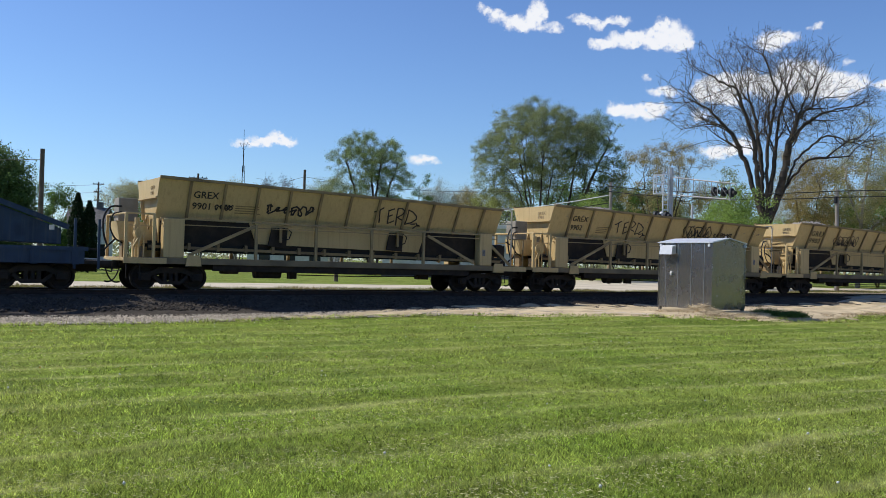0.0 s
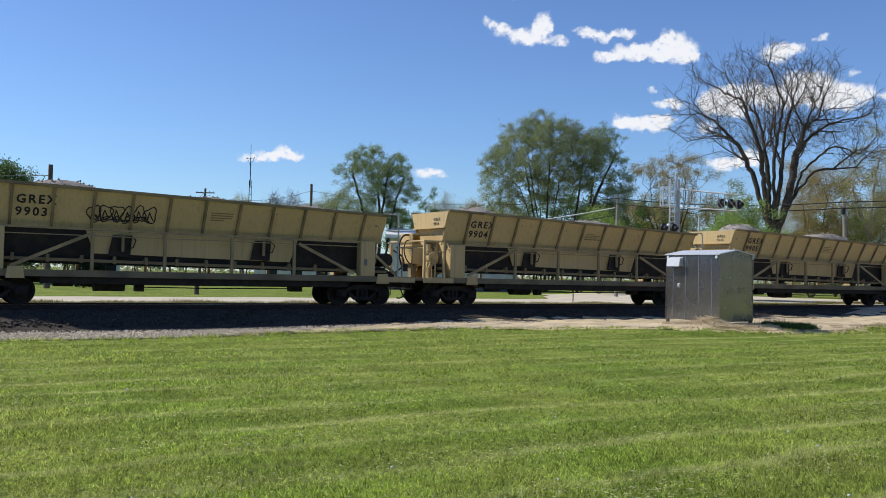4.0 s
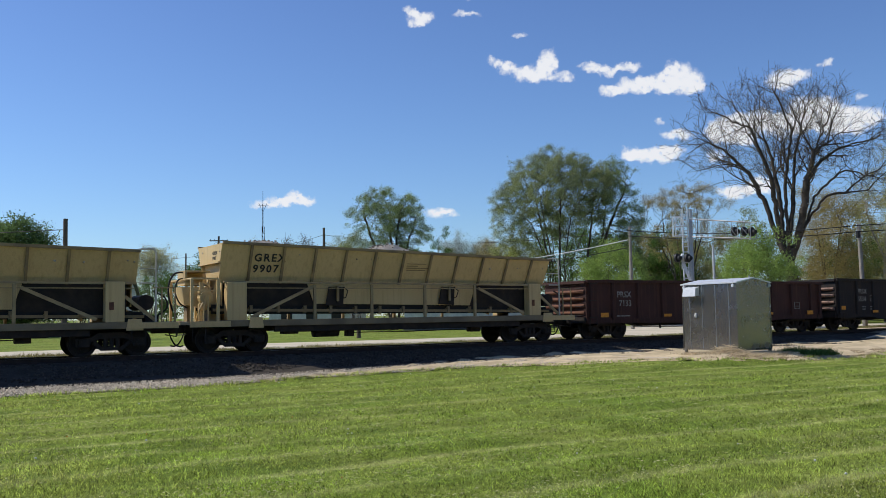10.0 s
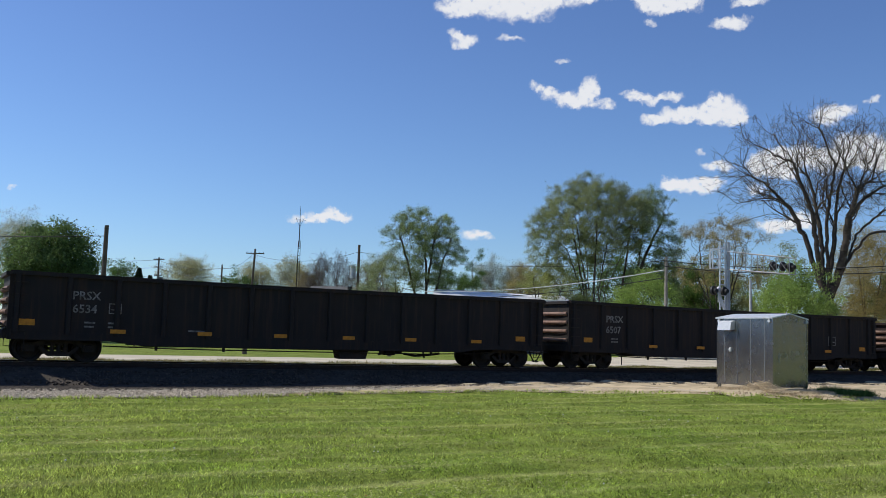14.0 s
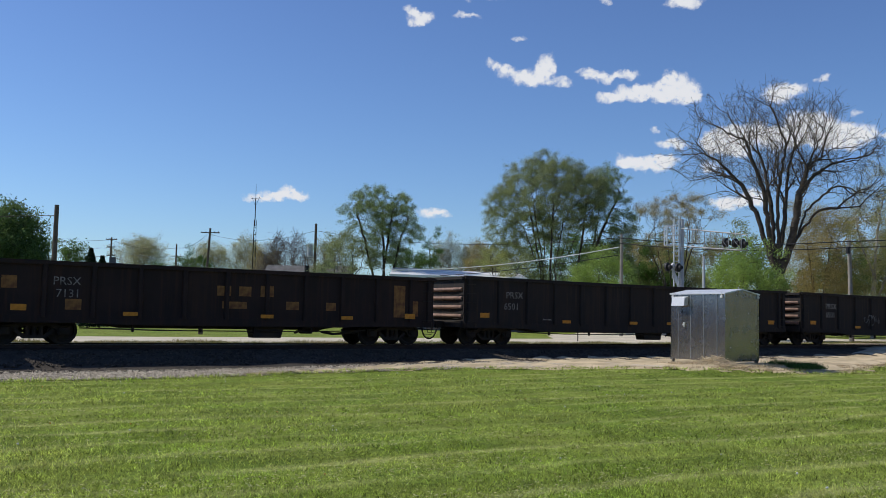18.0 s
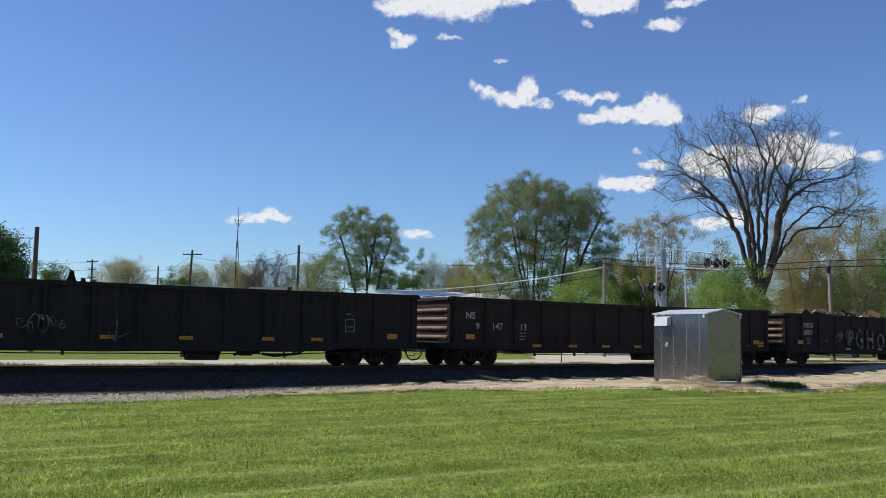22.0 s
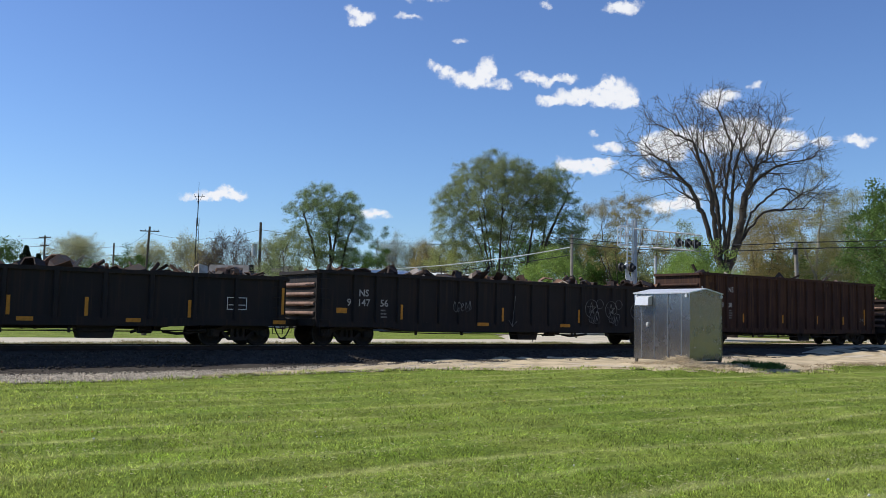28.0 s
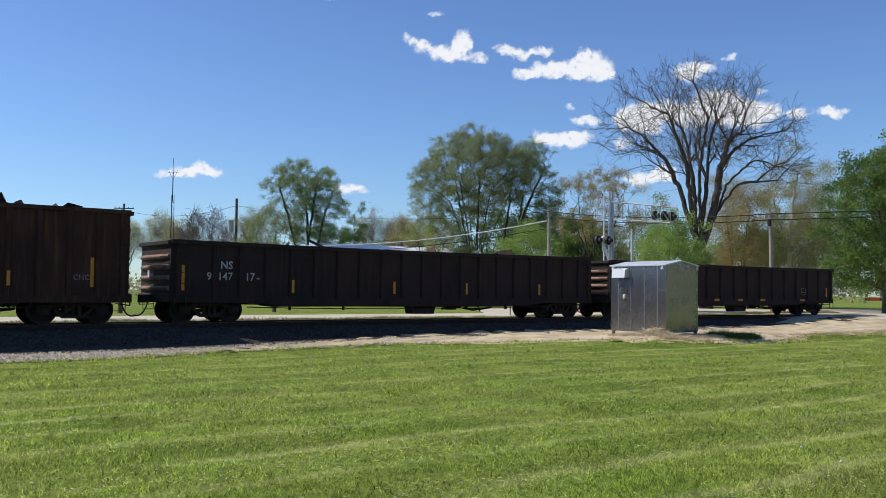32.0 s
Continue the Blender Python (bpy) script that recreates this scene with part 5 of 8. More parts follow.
def leaf_mesh(name, centres, spread, count, size, mat, rng, flat=0.8):
    """Small leaves scattered about the twigs."""
    centres = np.asarray(centres)
    k = rng.integers(0, len(centres), count)
    at = centres[k] + rng.normal(0, spread, (count, 3)) * (1, 1, flat)
    a, b = rng.normal(0, 1, (count, 3)), rng.normal(0, 1, (count, 3))
    a /= np.linalg.norm(a, axis=1, keepdims=True)
    b -= a * (a * b).sum(1, keepdims=True)
    b /= np.linalg.norm(b, axis=1, keepdims=True)
    s = size * rng.uniform(0.5, 1.3, (count, 1))
    v = np.stack([at - a * s * 0.8, at + a * s * 0.45 + b * s * 0.55, at + a * s * 0.45 - b * s * 0.55], 1)
    return raw_mesh(name, v.reshape(-1, 3), np.arange(count * 3).reshape(count, 3), mat)


def tree(name, label, x, y, stems, blobs, leaf, leaves, size, seed, thick=0.3, points=420, step=0.55, kill=0.9, spread=0.38, wood=None, category="tree", group="", tips=False, lumpy=1.0, chance=0.31, power=1.75, lift=0.0, limit=2600, twigs=1, thin=0.014, wiggle=0.14, clear=0.0, forked=False):
    """stems: lists of points from the foot up; blobs: where the crown is. All from the foot."""
    rng = np.random.default_rng(seed)
    wood = wood or bark
    ob = thing(name, label, category, pose(x, y, ground_at(x, y) - 0.05), group)
    if forked:
        inside = lambda p: any(((p[0] - b[0]) / b[3]) ** 2 + ((p[1] - b[1]) / b[4]) ** 2 + ((p[2] - b[2]) / b[5]) ** 2 < 1.0 + 0.25 * math.sin(2.3 * p[0] + 1.7 * p[2]) for b in blobs)
        nodes, parents = ramify(rng, stems, step, clear, inside, chance)
    else:
        nodes, parents = reach(rng, stems, blobs, points, step, kill, lift, limit, wiggle, clear, lumpy)
    kids = np.bincount(parents[parents >= 0], minlength=len(nodes))
    ends = np.where(kids == 0)[0]
    extra, extra_p = [], []
    for _ in range(twigs):
        way = nodes[ends] - nodes[parents[ends]]
        way = way / (np.linalg.norm(way, axis=1, keepdims=True) + 1e-9) + rng.normal(0, 0.6, (len(ends), 3))
        extra.append(nodes[ends] + way * step * rng.uniform(0.5, 1.3, (len(ends), 1)))
        extra_p.append(ends)
    if twigs:
        nodes, parents = np.concatenate([nodes, *extra]), np.concatenate([parents, *extra_p])
    load = np.full(len(nodes), 1e-9)
    kids = np.bincount(parents[parents >= 0], minlength=len(nodes))
    load[kids == 0] = 1.0
    for i in range(len(nodes) - 1, -1, -1):
        if parents[i] >= 0:
            load[parents[i]] += load[i]
    # nodes grown later always stand behind their parents in the list
    top = max(load.max(), 1)
    radius = np.maximum(thick * (load / top) ** (1 / power), thin)
    has = np.where(parents >= 0)[0]
    stout = radius > thick * 0.45
    part("trunk", wood_mesh("trunk", nodes, parents, radius, wood, [i for i in has if stout[i]], 8), wood, ob)
    part("crown_wood", wood_mesh("crown_wood", nodes, parents, radius, wood, [i for i in has if not stout[i]], 4), wood, ob)
    if leaves:
        fine = nodes[kids == 0] if tips else nodes[radius < thick * 0.16]
        part("crown", leaf_mesh("crown", fine if len(fine) > 20 else nodes, spread, int(leaves * 2.6), size * 0.74, leaf, rng), leaf, ob)
    return ob


# ---------------------------------------------------------------- beside and beyond the track
def ground_at(x, y):
    p = Vector((x, y, 0))
    return float(height(np.array(p.dot(U)), np.array(p.dot(V) - GAP)))


def fan(rng, count, wide, high, foot=0.6):
    """Stems that stand together and spread upwards."""
    out = []
    for i in range(count):
        a = 6.283 * i / count + rng.uniform(-0.3, 0.3)
        f, w = rng.uniform(0.3, 1) * foot, rng.uniform(0.35, 1) * wide
        out.append([(0, 0, -0.1), (f * math.cos(a), f * math.sin(a), 0.5), (w * 0.4 * math.cos(a), w * 0.4 * math.sin(a), high * 0.5), (w * math.cos(a), w * math.sin(a) * 0.8, high * rng.uniform(0.8, 1.0))])
    return out


def shed():
    a, b, top = 1.70, 2.46, 2.42     # along the track, across it, eaves
    ob = thing("signal_shed", "dull aluminium signal equipment shed with a shallow gabled roof", "shed", Matrix.Translation((10.14, 30.73, 0.30)) @ pose(0, 0, 0, 0, 0, math.degrees(TURN)))
    part("wall", Build().prism([(0, 0.13), (a, 0.13), (a, top), (a / 2, top + 0.13), (0, top)], 1, 0, b), aluminium, ob)
    part("roof_panel", Build().prism([(-0.05, top - 0.02), (a / 2, top + 0.145), (a / 2, top + 0.18), (-0.05, top + 0.02)], 1, -0.04, b + 0.05), roof_alu, ob, "bright sheet roof slope")
    part("roof_panel", Build().prism([(a + 0.05, top - 0.02), (a / 2, top + 0.145), (a / 2, top + 0.18), (a + 0.05, top + 0.02)], 1, -0.04, b + 0.05), roof_alu, ob, "bright sheet roof slope")
    for x, y in ((0.05, 0.05), (a - 0.05, 0.05), (0.05, b - 0.05), (a - 0.05, b - 0.05)):
        part("leg", Build().box(x - 0.045, x + 0.045, y - 0.045, y + 0.045, -0.22, 0.14), aluminium, ob)
    part("sill_channel", Build().box(-0.012, 0.03, 0.0, b, 0.10, 0.17).box(0, a, -0.012, 0.03, 0.10, 0.17), aluminium, ob)
    for y in (0.34, 0.93, 1.54, 2.12):
        part("seam", Build().box(-0.012, 0.002, y - 0.012, y + 0.012, 0.16, top - 0.04), seam_alu, ob, "raised sheet seam")
    for y in (0.0, b):
        part("corner_trim", Build().box(-0.014, 0.03, y - 0.02, y + 0.02, 0.13, top), aluminium, ob)
    part("corner_trim", Build().box(a - 0.02, a + 0.014, -0.014, 0.03, 0.13, top), aluminium, ob)
    part("vent_hood", Build().prism([(-0.015, 2.33), (-0.20, 2.27), (-0.24, 1.99), (-0.015, 2.02)], 1, 1.64, 2.24), roof_alu, ob, "bright sheet-metal vent hood")
    part("door_latch", Build().box(-0.05, -0.004, 1.79, 1.87, 1.24, 1.40, 0.01).tube((-0.09, 1.83, 1.32), (-0.01, 1.83, 1.32), 0.03), white_paint, ob, "pale door latch")
    for x, y in ((-0.03, 0.12), (-0.03, b - 0.1), (a * 0.97, -0.03)):
        part("lifting_eye", Build().tube((x - 0.02, y, top - 0.10), (x + 0.02, y, top - 0.10), 0.055, n=12).tube((x, y, top - 0.07), (x, y, top + 0.05), 0.018), roof_alu, ob)
    part("roof_stud", Build().tube((a / 2, b * 0.06, top + 0.15), (a / 2, b * 0.06, top + 0.25), 0.02), grey_steel, ob)
    for z in (1.0, 1.75):
        part("sheet_lap", Build().box(0.02, a - 0.02, -0.006, 0.0, z, z + 0.012), aluminium, ob)


shed()


def signal_mast():
    """A level-crossing mast with a truss arm over the road."""
    g = ground_at(14.95, 53.0)
    ob = thing("crossing_signal", "grey steel crossing signal mast with ladder and cantilever arm", "crossing signal", pose(14.95, 53.0, g))
    top = 7.75 - g
    part("base", Build().box(-0.35, 0.35, -0.35, 0.35, -0.1, 0.25, 0.02), grey_steel, ob)
    part("pole", Build().tube((0, 0, 0), (0, 0, top), 0.125, 0.11, 14), grey_steel, ob)
    rail = Build().tube((-0.48, 0, 1.0), (-0.48, 0, top), 0.042).tube((-0.18, 0, 1.0), (-0.18, 0, top), 0.042)
    for i in range(20):
        rail.tube((-0.48, 0, 1.1 + i * 0.31), (-0.18, 0, 1.1 + i * 0.31), 0.036, n=5)
    part("ladder", rail, roof_alu, ob, "aluminium ladder")
    a, c = Vector((0.1, -0.1, 7.15 - g)), Vector((2.64, -3.0, 6.62 - g))
    d, e = Vector((0.1, -0.1, 6.12 - g)), Vector((2.64, -3.0, 5.72 - g))
    side = Vector((0.45, 0.40, 0)) * 0.55
    for p, q in ((a, c), (d, e)):
        for k in (-1, 1):
            part("arm_chord", Build().tube(p + side * k, q + side * k, 0.028), arm_alu, ob)
    for i in range(6):
        k = i / 5
        p, q = a.lerp(c, k), d.lerp(e, k)
        for j in (-1, 1):
            part("arm_strut", Build().tube(p + side * j, q + side * j, 0.022, n=6), arm_alu, ob)
        part("arm_strut", Build().tube(q - side, q + side, 0.018, n=6), arm_alu, ob)
        if i < 5:
            part("arm_rail", Build().tube(p - side + Vector((0, 0, 0.0)), d.lerp(e, k + 0.2) - side, 0.014, n=5), arm_alu, ob)
    basket = Build()
    for z in (6.2 - g, 6.75 - g, 7.3 - g):
        basket.path([(-0.35, 0.3, z), (-0.95, 0.4, z), (-0.95, -0.2, z), (-0.35, -0.2, z)], 0.035)
    for p in ((-0.95, 0.4), (-0.95, -0.2), (-0.5, 0.3), (-0.5, -0.2)):
        basket.tube((*p, 6.2 - g), (*p, 7.3 - g), 0.035)
    part("platform_cage", basket, roof_alu, ob)

    def lamp(at, turn):
        head = part("signal_head", Build().tube(Vector(at) + Vector((-0.04, 0.05, 0)), Vector(at) + Vector((0.04, -0.05, 0)), 0.26, n=18), dark_fitting, ob, "black round signal backboard")
        part("hood", Build().tube(Vector(at) + Vector((0.02, -0.05, 0)), Vector(at) + Vector((0.12, -0.3, -0.02)), 0.13, 0.12, 12), dark_fitting, head)
    for at in ((1.85, -2.2, 6.22 - g), (2.28, -2.55, 6.18 - g), (2.60, -2.85, 6.12 - g), (-0.95, -0.35, 4.87 - g), (-0.35, -0.4, 4.85 - g)):
        lamp(at, 0)
    part("lamp_bar", Build().tube((-0.95, -0.2, 4.87 - g), (-0.1, -0.1, 4.87 - g), 0.04).tube((-0.62, -0.25, 4.2 - g), (-0.62, -0.25, 5.15 - g), 0.05), grey_steel, ob)
    part("bell", Build().tube((-0.62, -0.3, 4.95 - g), (-0.62, -0.45, 4.95 - g), 0.16, 0.10, 12), white_paint, ob, "white crossing bell")
    part("gate_arm_stub", Build().beam((-0.65, -0.35, 4.75 - g), (-0.25, -0.5, 3.5 - g), 0.10, 0.16), white_paint, ob, "raised white gate arm")


signal_mast()


def pole(x, y, top, r, mat, label, lean=0.0, arms=(), extras=()):
    ob = thing("utility_pole", label, "utility pole", pose(x, y, ground_at(x, y)), "poles along the road")
    g = ground_at(x, y)
    h = top - g
    part("shaft", Build().tube((0, 0, -0.3), (lean, 0, h), r, r * 0.72, 10), mat, ob)
    for z, half in arms:
        arm = part("crossarm", Build().box(lean - half, lean + half, -0.06, 0.06, h - z - 0.06, h - z + 0.06, 0.01), mat, ob)
        for k in (-0.9, -0.45, 0.45, 0.9):
            part("insulator", Build().tube((lean + half * k, 0, h - z + 0.05), (lean + half * k, 0, h - z + 0.2), 0.04, 0.03, 6), dark_fitting, arm)
    for z, dx, rr, hh in extras:
        part("transformer", Build().tube((dx, -0.1, h - z), (dx, -0.1, h - z + hh), rr, n=12), grey_steel if hh > 0.8 else dark_fitting, ob)
    return ob


pole(-23.88, 58.0, 8.3, 0.19, pole_wood, "dark weathered wooden utility pole")
pole(-45.5, 130.0, 11.9, 0.16, pole_wood, "distant dark utility pole with short crossarms", arms=((0.3, 0.8), (1.4, 0.6), (2.6, 0.6)))
pole(-33.4, 120.0, 10.4, 0.14, pole_wood, "distant thin utility pole")
pole(-27.6, 112.0, 11.9, 0.17, pole_wood, "wooden utility pole with one wide crossarm", lean=0.5, arms=((0.55, 1.15),))
pole(-11.3, 90.0, 10.6, 0.17, pole_wood, "dark wooden utility pole carrying a transformer can", extras=((3.3, -0.5, 0.28, 1.2), (4.9, -0.75, 0.25, 0.7)), arms=())
pole(27.35, 58.0, 7.2, 0.16, pole_grey, "grey wooden utility pole beyond the crossing", lean=-0.12, extras=((0.9, -0.25, 0.12, 0.45),))
pole(14.57, 68.0, 8.2, 0.15, pole_grey, "grey wooden utility pole before the trees")
pole(17.15, 56.0, 5.8, 0.10, grey_steel, "plain grey steel post beside the crossing signal")


def antenna():
    x, y = -17.0, 88.0
    ob = thing("radio_mast", "slim dark lattice radio mast with a whip aerial", "antenna", pose(x, y, ground_at(x, y)))
    legs = [(0.2 * math.cos(a), 0.2 * math.sin(a)) for a in (0.3, 2.4, 4.5)]
    for px, py in legs:
        part("leg", Build().tube((px, py, 0), (px * 0.7, py * 0.7, 10.2), 0.024, n=6), dark_fitting, ob)
    for i in range(14):
        z, k = 0.7 * i + 0.4, 1 - 0.3 * (0.7 * i) / 10.2
        p = [(px * k, py * k, z) for px, py in legs]
        part("lattice_ring", Build().path([p[0], p[1], p[2], p[0]], 0.018, 4).path([p[0], (p[1][0], p[1][1], z + 0.6)], 0.014, 4), dark_fitting, ob)
    part("top_pole", Build().tube((0, 0, 9.6), (0, 0, 12.4), 0.045).tube((0, 0, 12.4), (0, 0, 13.7), 0.018), dark_fitting, ob)
    part("cross_aerial", Build().path([(-0.4, 0, 12.5), (0, 0, 11.6), (0.4, 0, 12.5)], 0.02, 5).path([(-0.45, 0, 12.3), (0.6, 0, 12.3)], 0.018, 5), dark_fitting, ob)


antenna()


def wire(name, pts, sag, r, label):
    ob = thing(name, label, "overhead wire", pose(0, 0, 0))
    b = Build()
    for p, q in zip(pts, pts[1:]):
        p, q = Vector(p), Vector(q)
        run = [p.lerp(q, k / 8) - Vector((0, 0, sag * 4 * (k / 8) * (1 - k / 8))) for k in range(9)]
        b.path(run, r, 5)
    part("strand", b, roof_white if "pale" in label else dark_fitting, ob)


for z, dz in ((8.1, 0.0), (7.7, 0.2)):
    wire("overhead_wire", [(14.4, 68, z - 0.2), (27.0, 58, z - 1.0), (70, 40, z + 1)], 0.35, 0.03, "black overhead wire beyond the crossing")
wire("overhead_wire", [(-70, 60, 8.0), (-23.88, 58, 7.6)], 0.5, 0.025, "black overhead wire to the dark pole")
wire("service_cable", [(14.4, 68, 7.2), (-4.0, 79, 5.6)], 0.5, 0.032, "pale service cable to the low building")
wire("service_cable", [(14.4, 68, 6.6), (-10.0, 90, 5.4)], 0.7, 0.03, "thin service cable towards the houses")
for z in (11.5, 10.4, 9.2):
    wire("overhead_wire", [(-90, 134, z), (-45.5, 130, z), (-33.4, 120, z - 1.6), (-27.3, 112, z - 0.2)], 0.6, 0.02, "thin distant overhead wire")
wire("overhead_wire", [(-27.3, 112, 11.2), (-11.3, 90, 9.9), (14.4, 68, 7.9)], 0.9, 0.018, "thin overhead wire between the poles")


def low_building():
    x0, x1, y0, y1 = -3.4, 8.8, 80.0, 91.0
    ob = thing("low_building", "long low building with a white sheet-metal roof", "building", pose(0, 0, ground_at(2, 80) + 0.35))
    part("footing", Build().box(x0 + 0.3, x1 - 0.3, y0 + 0.3, y1 - 0.3, -0.45, 0.0), shingle, ob)
    part("wall", Build().box(x0 + 0.4, x1 - 0.4, y0 + 0.4, y1 - 0.4, 0, 4.25), siding, ob)
    part("roof", Build().hull([(x0, y0, 4.55), (x1, y0, 4.42), (x1, y1, 4.42), (x0, y1, 4.55), (x0, (y0 + y1) / 2, 5.42), (x1, (y0 + y1) / 2, 5.05), (x0, y0, 4.25), (x1, y0, 4.12), (x1, y1, 4.12), (x0, y1, 4.25)],
                              [(0, 1, 5, 4), (2, 3, 4, 5), (0, 4, 3), (1, 2, 5), (0, 6, 7, 1), (1, 7, 8, 2), (2, 8, 9, 3), (3, 9, 6, 0)]), roof_white, ob)
    for i in range(4):
        w = part("window", Build().box(x0 + 1.6 + i * 2.8, x0 + 2.8 + i * 2.8, y0 + 0.36, y0 + 0.44, 1.3, 2.6), dark_glass, ob)
        part("frame", Build().box(x0 + 1.5 + i * 2.8, x0 + 2.9 + i * 2.8, y0 + 0.33, y0 + 0.41, 2.6, 2.7), white_paint, w)
        part("sill", Build().box(x0 + 1.5 + i * 2.8, x0 + 2.9 + i * 2.8, y0 + 0.33, y0 + 0.41, 1.2, 1.3), white_paint, w)


low_building()


def house(x, y, wide, deep, eaves, ridge, turn, label):
    ob = thing("house", label, "house", pose(x, y, ground_at(x, y), 0, 0, turn))
    part("wall", Build().prism([(0, 0), (deep, 0), (deep, eaves), (deep / 2, ridge - 0.15), (0, eaves)], 0, 0, wide), siding, ob)
    for k in (0, 1):
        e = -0.4 if k == 0 else deep + 0.4
        part("roof_slope", Build().prism([(e, eaves - 0.25), (deep / 2, ridge), (deep / 2, ridge + 0.12), (e, eaves - 0.13)], 0, -0.35, wide + 0.35), shingle, ob)
    for i in range(3):
        w = part("window", Build().box(1.2 + i * wide / 3.2, 2.3 + i * wide / 3.2, -0.04, 0.02, 1.0, 2.3), dark_glass, ob)
        part("window_frame", Build().box(1.1 + i * wide / 3.2, 2.4 + i * wide / 3.2, -0.06, 0.0, 2.3, 2.42), white_paint, w)
    part("chimney", Build().box(wide * 0.7, wide * 0.7 + 0.6, deep / 2 - 0.3, deep / 2 + 0.3, ridge - 0.6, ridge + 0.7), shingle, ob)


house(-16.4, 88.0, 8.0, 7.0, 3.2, 5.9, -8, "pale house with a grey shingle roof behind the tracks")
house(-37.0, 96.0, 3.6, 6.0, 4.2, 6.2, 6, "small pale house with a grey shingle roof")


def far_vehicle():
    ob = thing("parked_trailer", "low red and white trailer parked under distant trees", "trailer", pose(54.8, 90.0, ground_at(54.8, 90), 0, 0, 10))
    part("bed", Build().box(0, 6, 0, 2.2, 0.75, 1.05, 0.02), red_paint, ob, "red bed")
    part("side_board", Build().box(0.0, 6, -0.05, 0.0, 1.0, 1.75), white_paint, ob, "white side board")
    for i in range(6):
        part("stake", Build().box(0.4 + i, 0.55 + i, -0.09, -0.05, 0.8, 1.9), red_paint, ob)
    for x in (1.2, 4.6):
        wheel = part("wheel", Build().tube((x, -0.1, 0.4), (x, 0.15, 0.4), 0.4, n=16), rubber, ob)
        part("rim", Build().tube((x, -0.12, 0.4), (x, -0.1, 0.4), 0.2, n=12), grey_steel, wheel)


far_vehicle()

# trees, the nearest and largest first
R = np.random.default_rng(4)
FORK = (-0.4, 0, 4.8)
BOUGHS = [[FORK, (-1.0, 0.1, 6.3), (-1.6, 0.2, 8.1), (-2.0, 0.4, 9.9), (-3.3, 0.5, 12.5), (-5.5, 0.2, 14.5), (-7.9, -0.4, 15.5), (-9.2, -0.8, 16.5)], [(-3.3, 0.5, 12.5), (-4.7, -0.2, 13.2), (-6.6, -0.8, 12.9), (-8.6, -1.5, 11.6)],
          [(-2.0, 0.4, 9.9), (-3.0, 1.2, 11.8), (-4.5, 1.8, 12.2), (-6.9, 2.4, 11.4)], [(-2.0, 0.4, 9.9), (-3.4, -0.4, 9.8), (-5.3, -1.4, 9.0)]]
BOUGHS += [[FORK, (-1.0, -0.1, 6.5), (-1.6, -0.6, 9.4), (-2.1, -1.2, 12.0), (-3.2, -1.6, 14.2), (-3.8, -2.0, 15.9), (-6.8, -2.6, 16.4)], [(-3.2, -1.6, 14.2), (-3.6, -0.4, 15.7), (-4.4, 0.4, 18.4)],
           [FORK, (-0.7, 0.2, 6.5), (-0.7, 0.8, 10.5), (-1.0, 1.4, 13.8), (-1.6, 1.8, 16.2), (-1.3, 2.1, 18.8), (-0.9, 2.4, 20.6)], [FORK, (-0.5, -0.1, 6.5), (-0.7, -0.4, 11.2), (-0.2, -1.0, 15.7), (-1.1, -0.2, 19.0)]]
BOUGHS += [[FORK, (-0.3, 0.1, 6.5), (0.3, 0.6, 10.0), (0.8, 1.2, 13.8), (1.9, 1.4, 17.8), (2.5, 1.0, 20.0)], [FORK, (0.0, -0.1, 6.2), (0.6, -0.6, 9.0), (0.8, -1.2, 11.6), (1.3, -1.6, 13.8), (2.7, -2.0, 17.3), (3.8, -2.2, 18.5)],
           [(1.3, -1.6, 13.8), (2.9, -0.6, 14.8), (4.6, 0.2, 15.9), (7.3, 0.8, 17.8)], [(0.8, -1.2, 11.6), (2.4, -0.4, 13.4), (4.2, 0.4, 14.5), (7.6, 1.2, 15.4)]]
BOUGHS += [[FORK, (1.3, 0.4, 8.5), (2.1, 0.8, 10.5), (3.7, 1.2, 11.9), (5.1, 1.4, 12.7), (7.4, 0.8, 12.1)], [(1.3, 0.4, 8.5), (2.6, -0.6, 10.5), (5.5, -1.6, 10.7)]]
tree("bare_tree", "tall bare spreading tree with dark branching limbs", 28.95, 73.0, [[(0, 0, 0), (-0.1, 0, 2.6), FORK]] + BOUGHS,
     [(-0.8, 0, 14.6, 8.4, 5.6, 5.9), (-6.0, 0, 13.4, 4.0, 3.4, 3.7), (4.8, 0, 13.4, 4.0, 3.4, 4.0)], leaf_tan, 4200, 0.06, 17, thick=0.60, step=0.42, spread=0.2, wood=bark_dark, power=1.74, twigs=2, thin=0.008, clear=10.5, forked=True, chance=0.34)
tree("broadleaf_tree", "large airy spring-green tree with many dark stems", 10.95, 82.0, fan(R, 11, 3.0, 11.5, 1.0), [(-0.1, 0, 12.1, 5.0, 4.6, 3.9), (-4.0, 0, 11.2, 1.9, 2.4, 1.9), (3.0, 0, 12.6, 2.0, 2.6, 2.4), (-3.6, 0, 9.2, 1.8, 2.2, 1.5)],
     leaf_fresh, 52000, 0.085, 11, thick=0.19, points=2800, step=0.42, kill=0.55, spread=0.20, limit=9000, clear=5.6, wood=bark_dark, tips=True, twigs=3, lumpy=0.5)
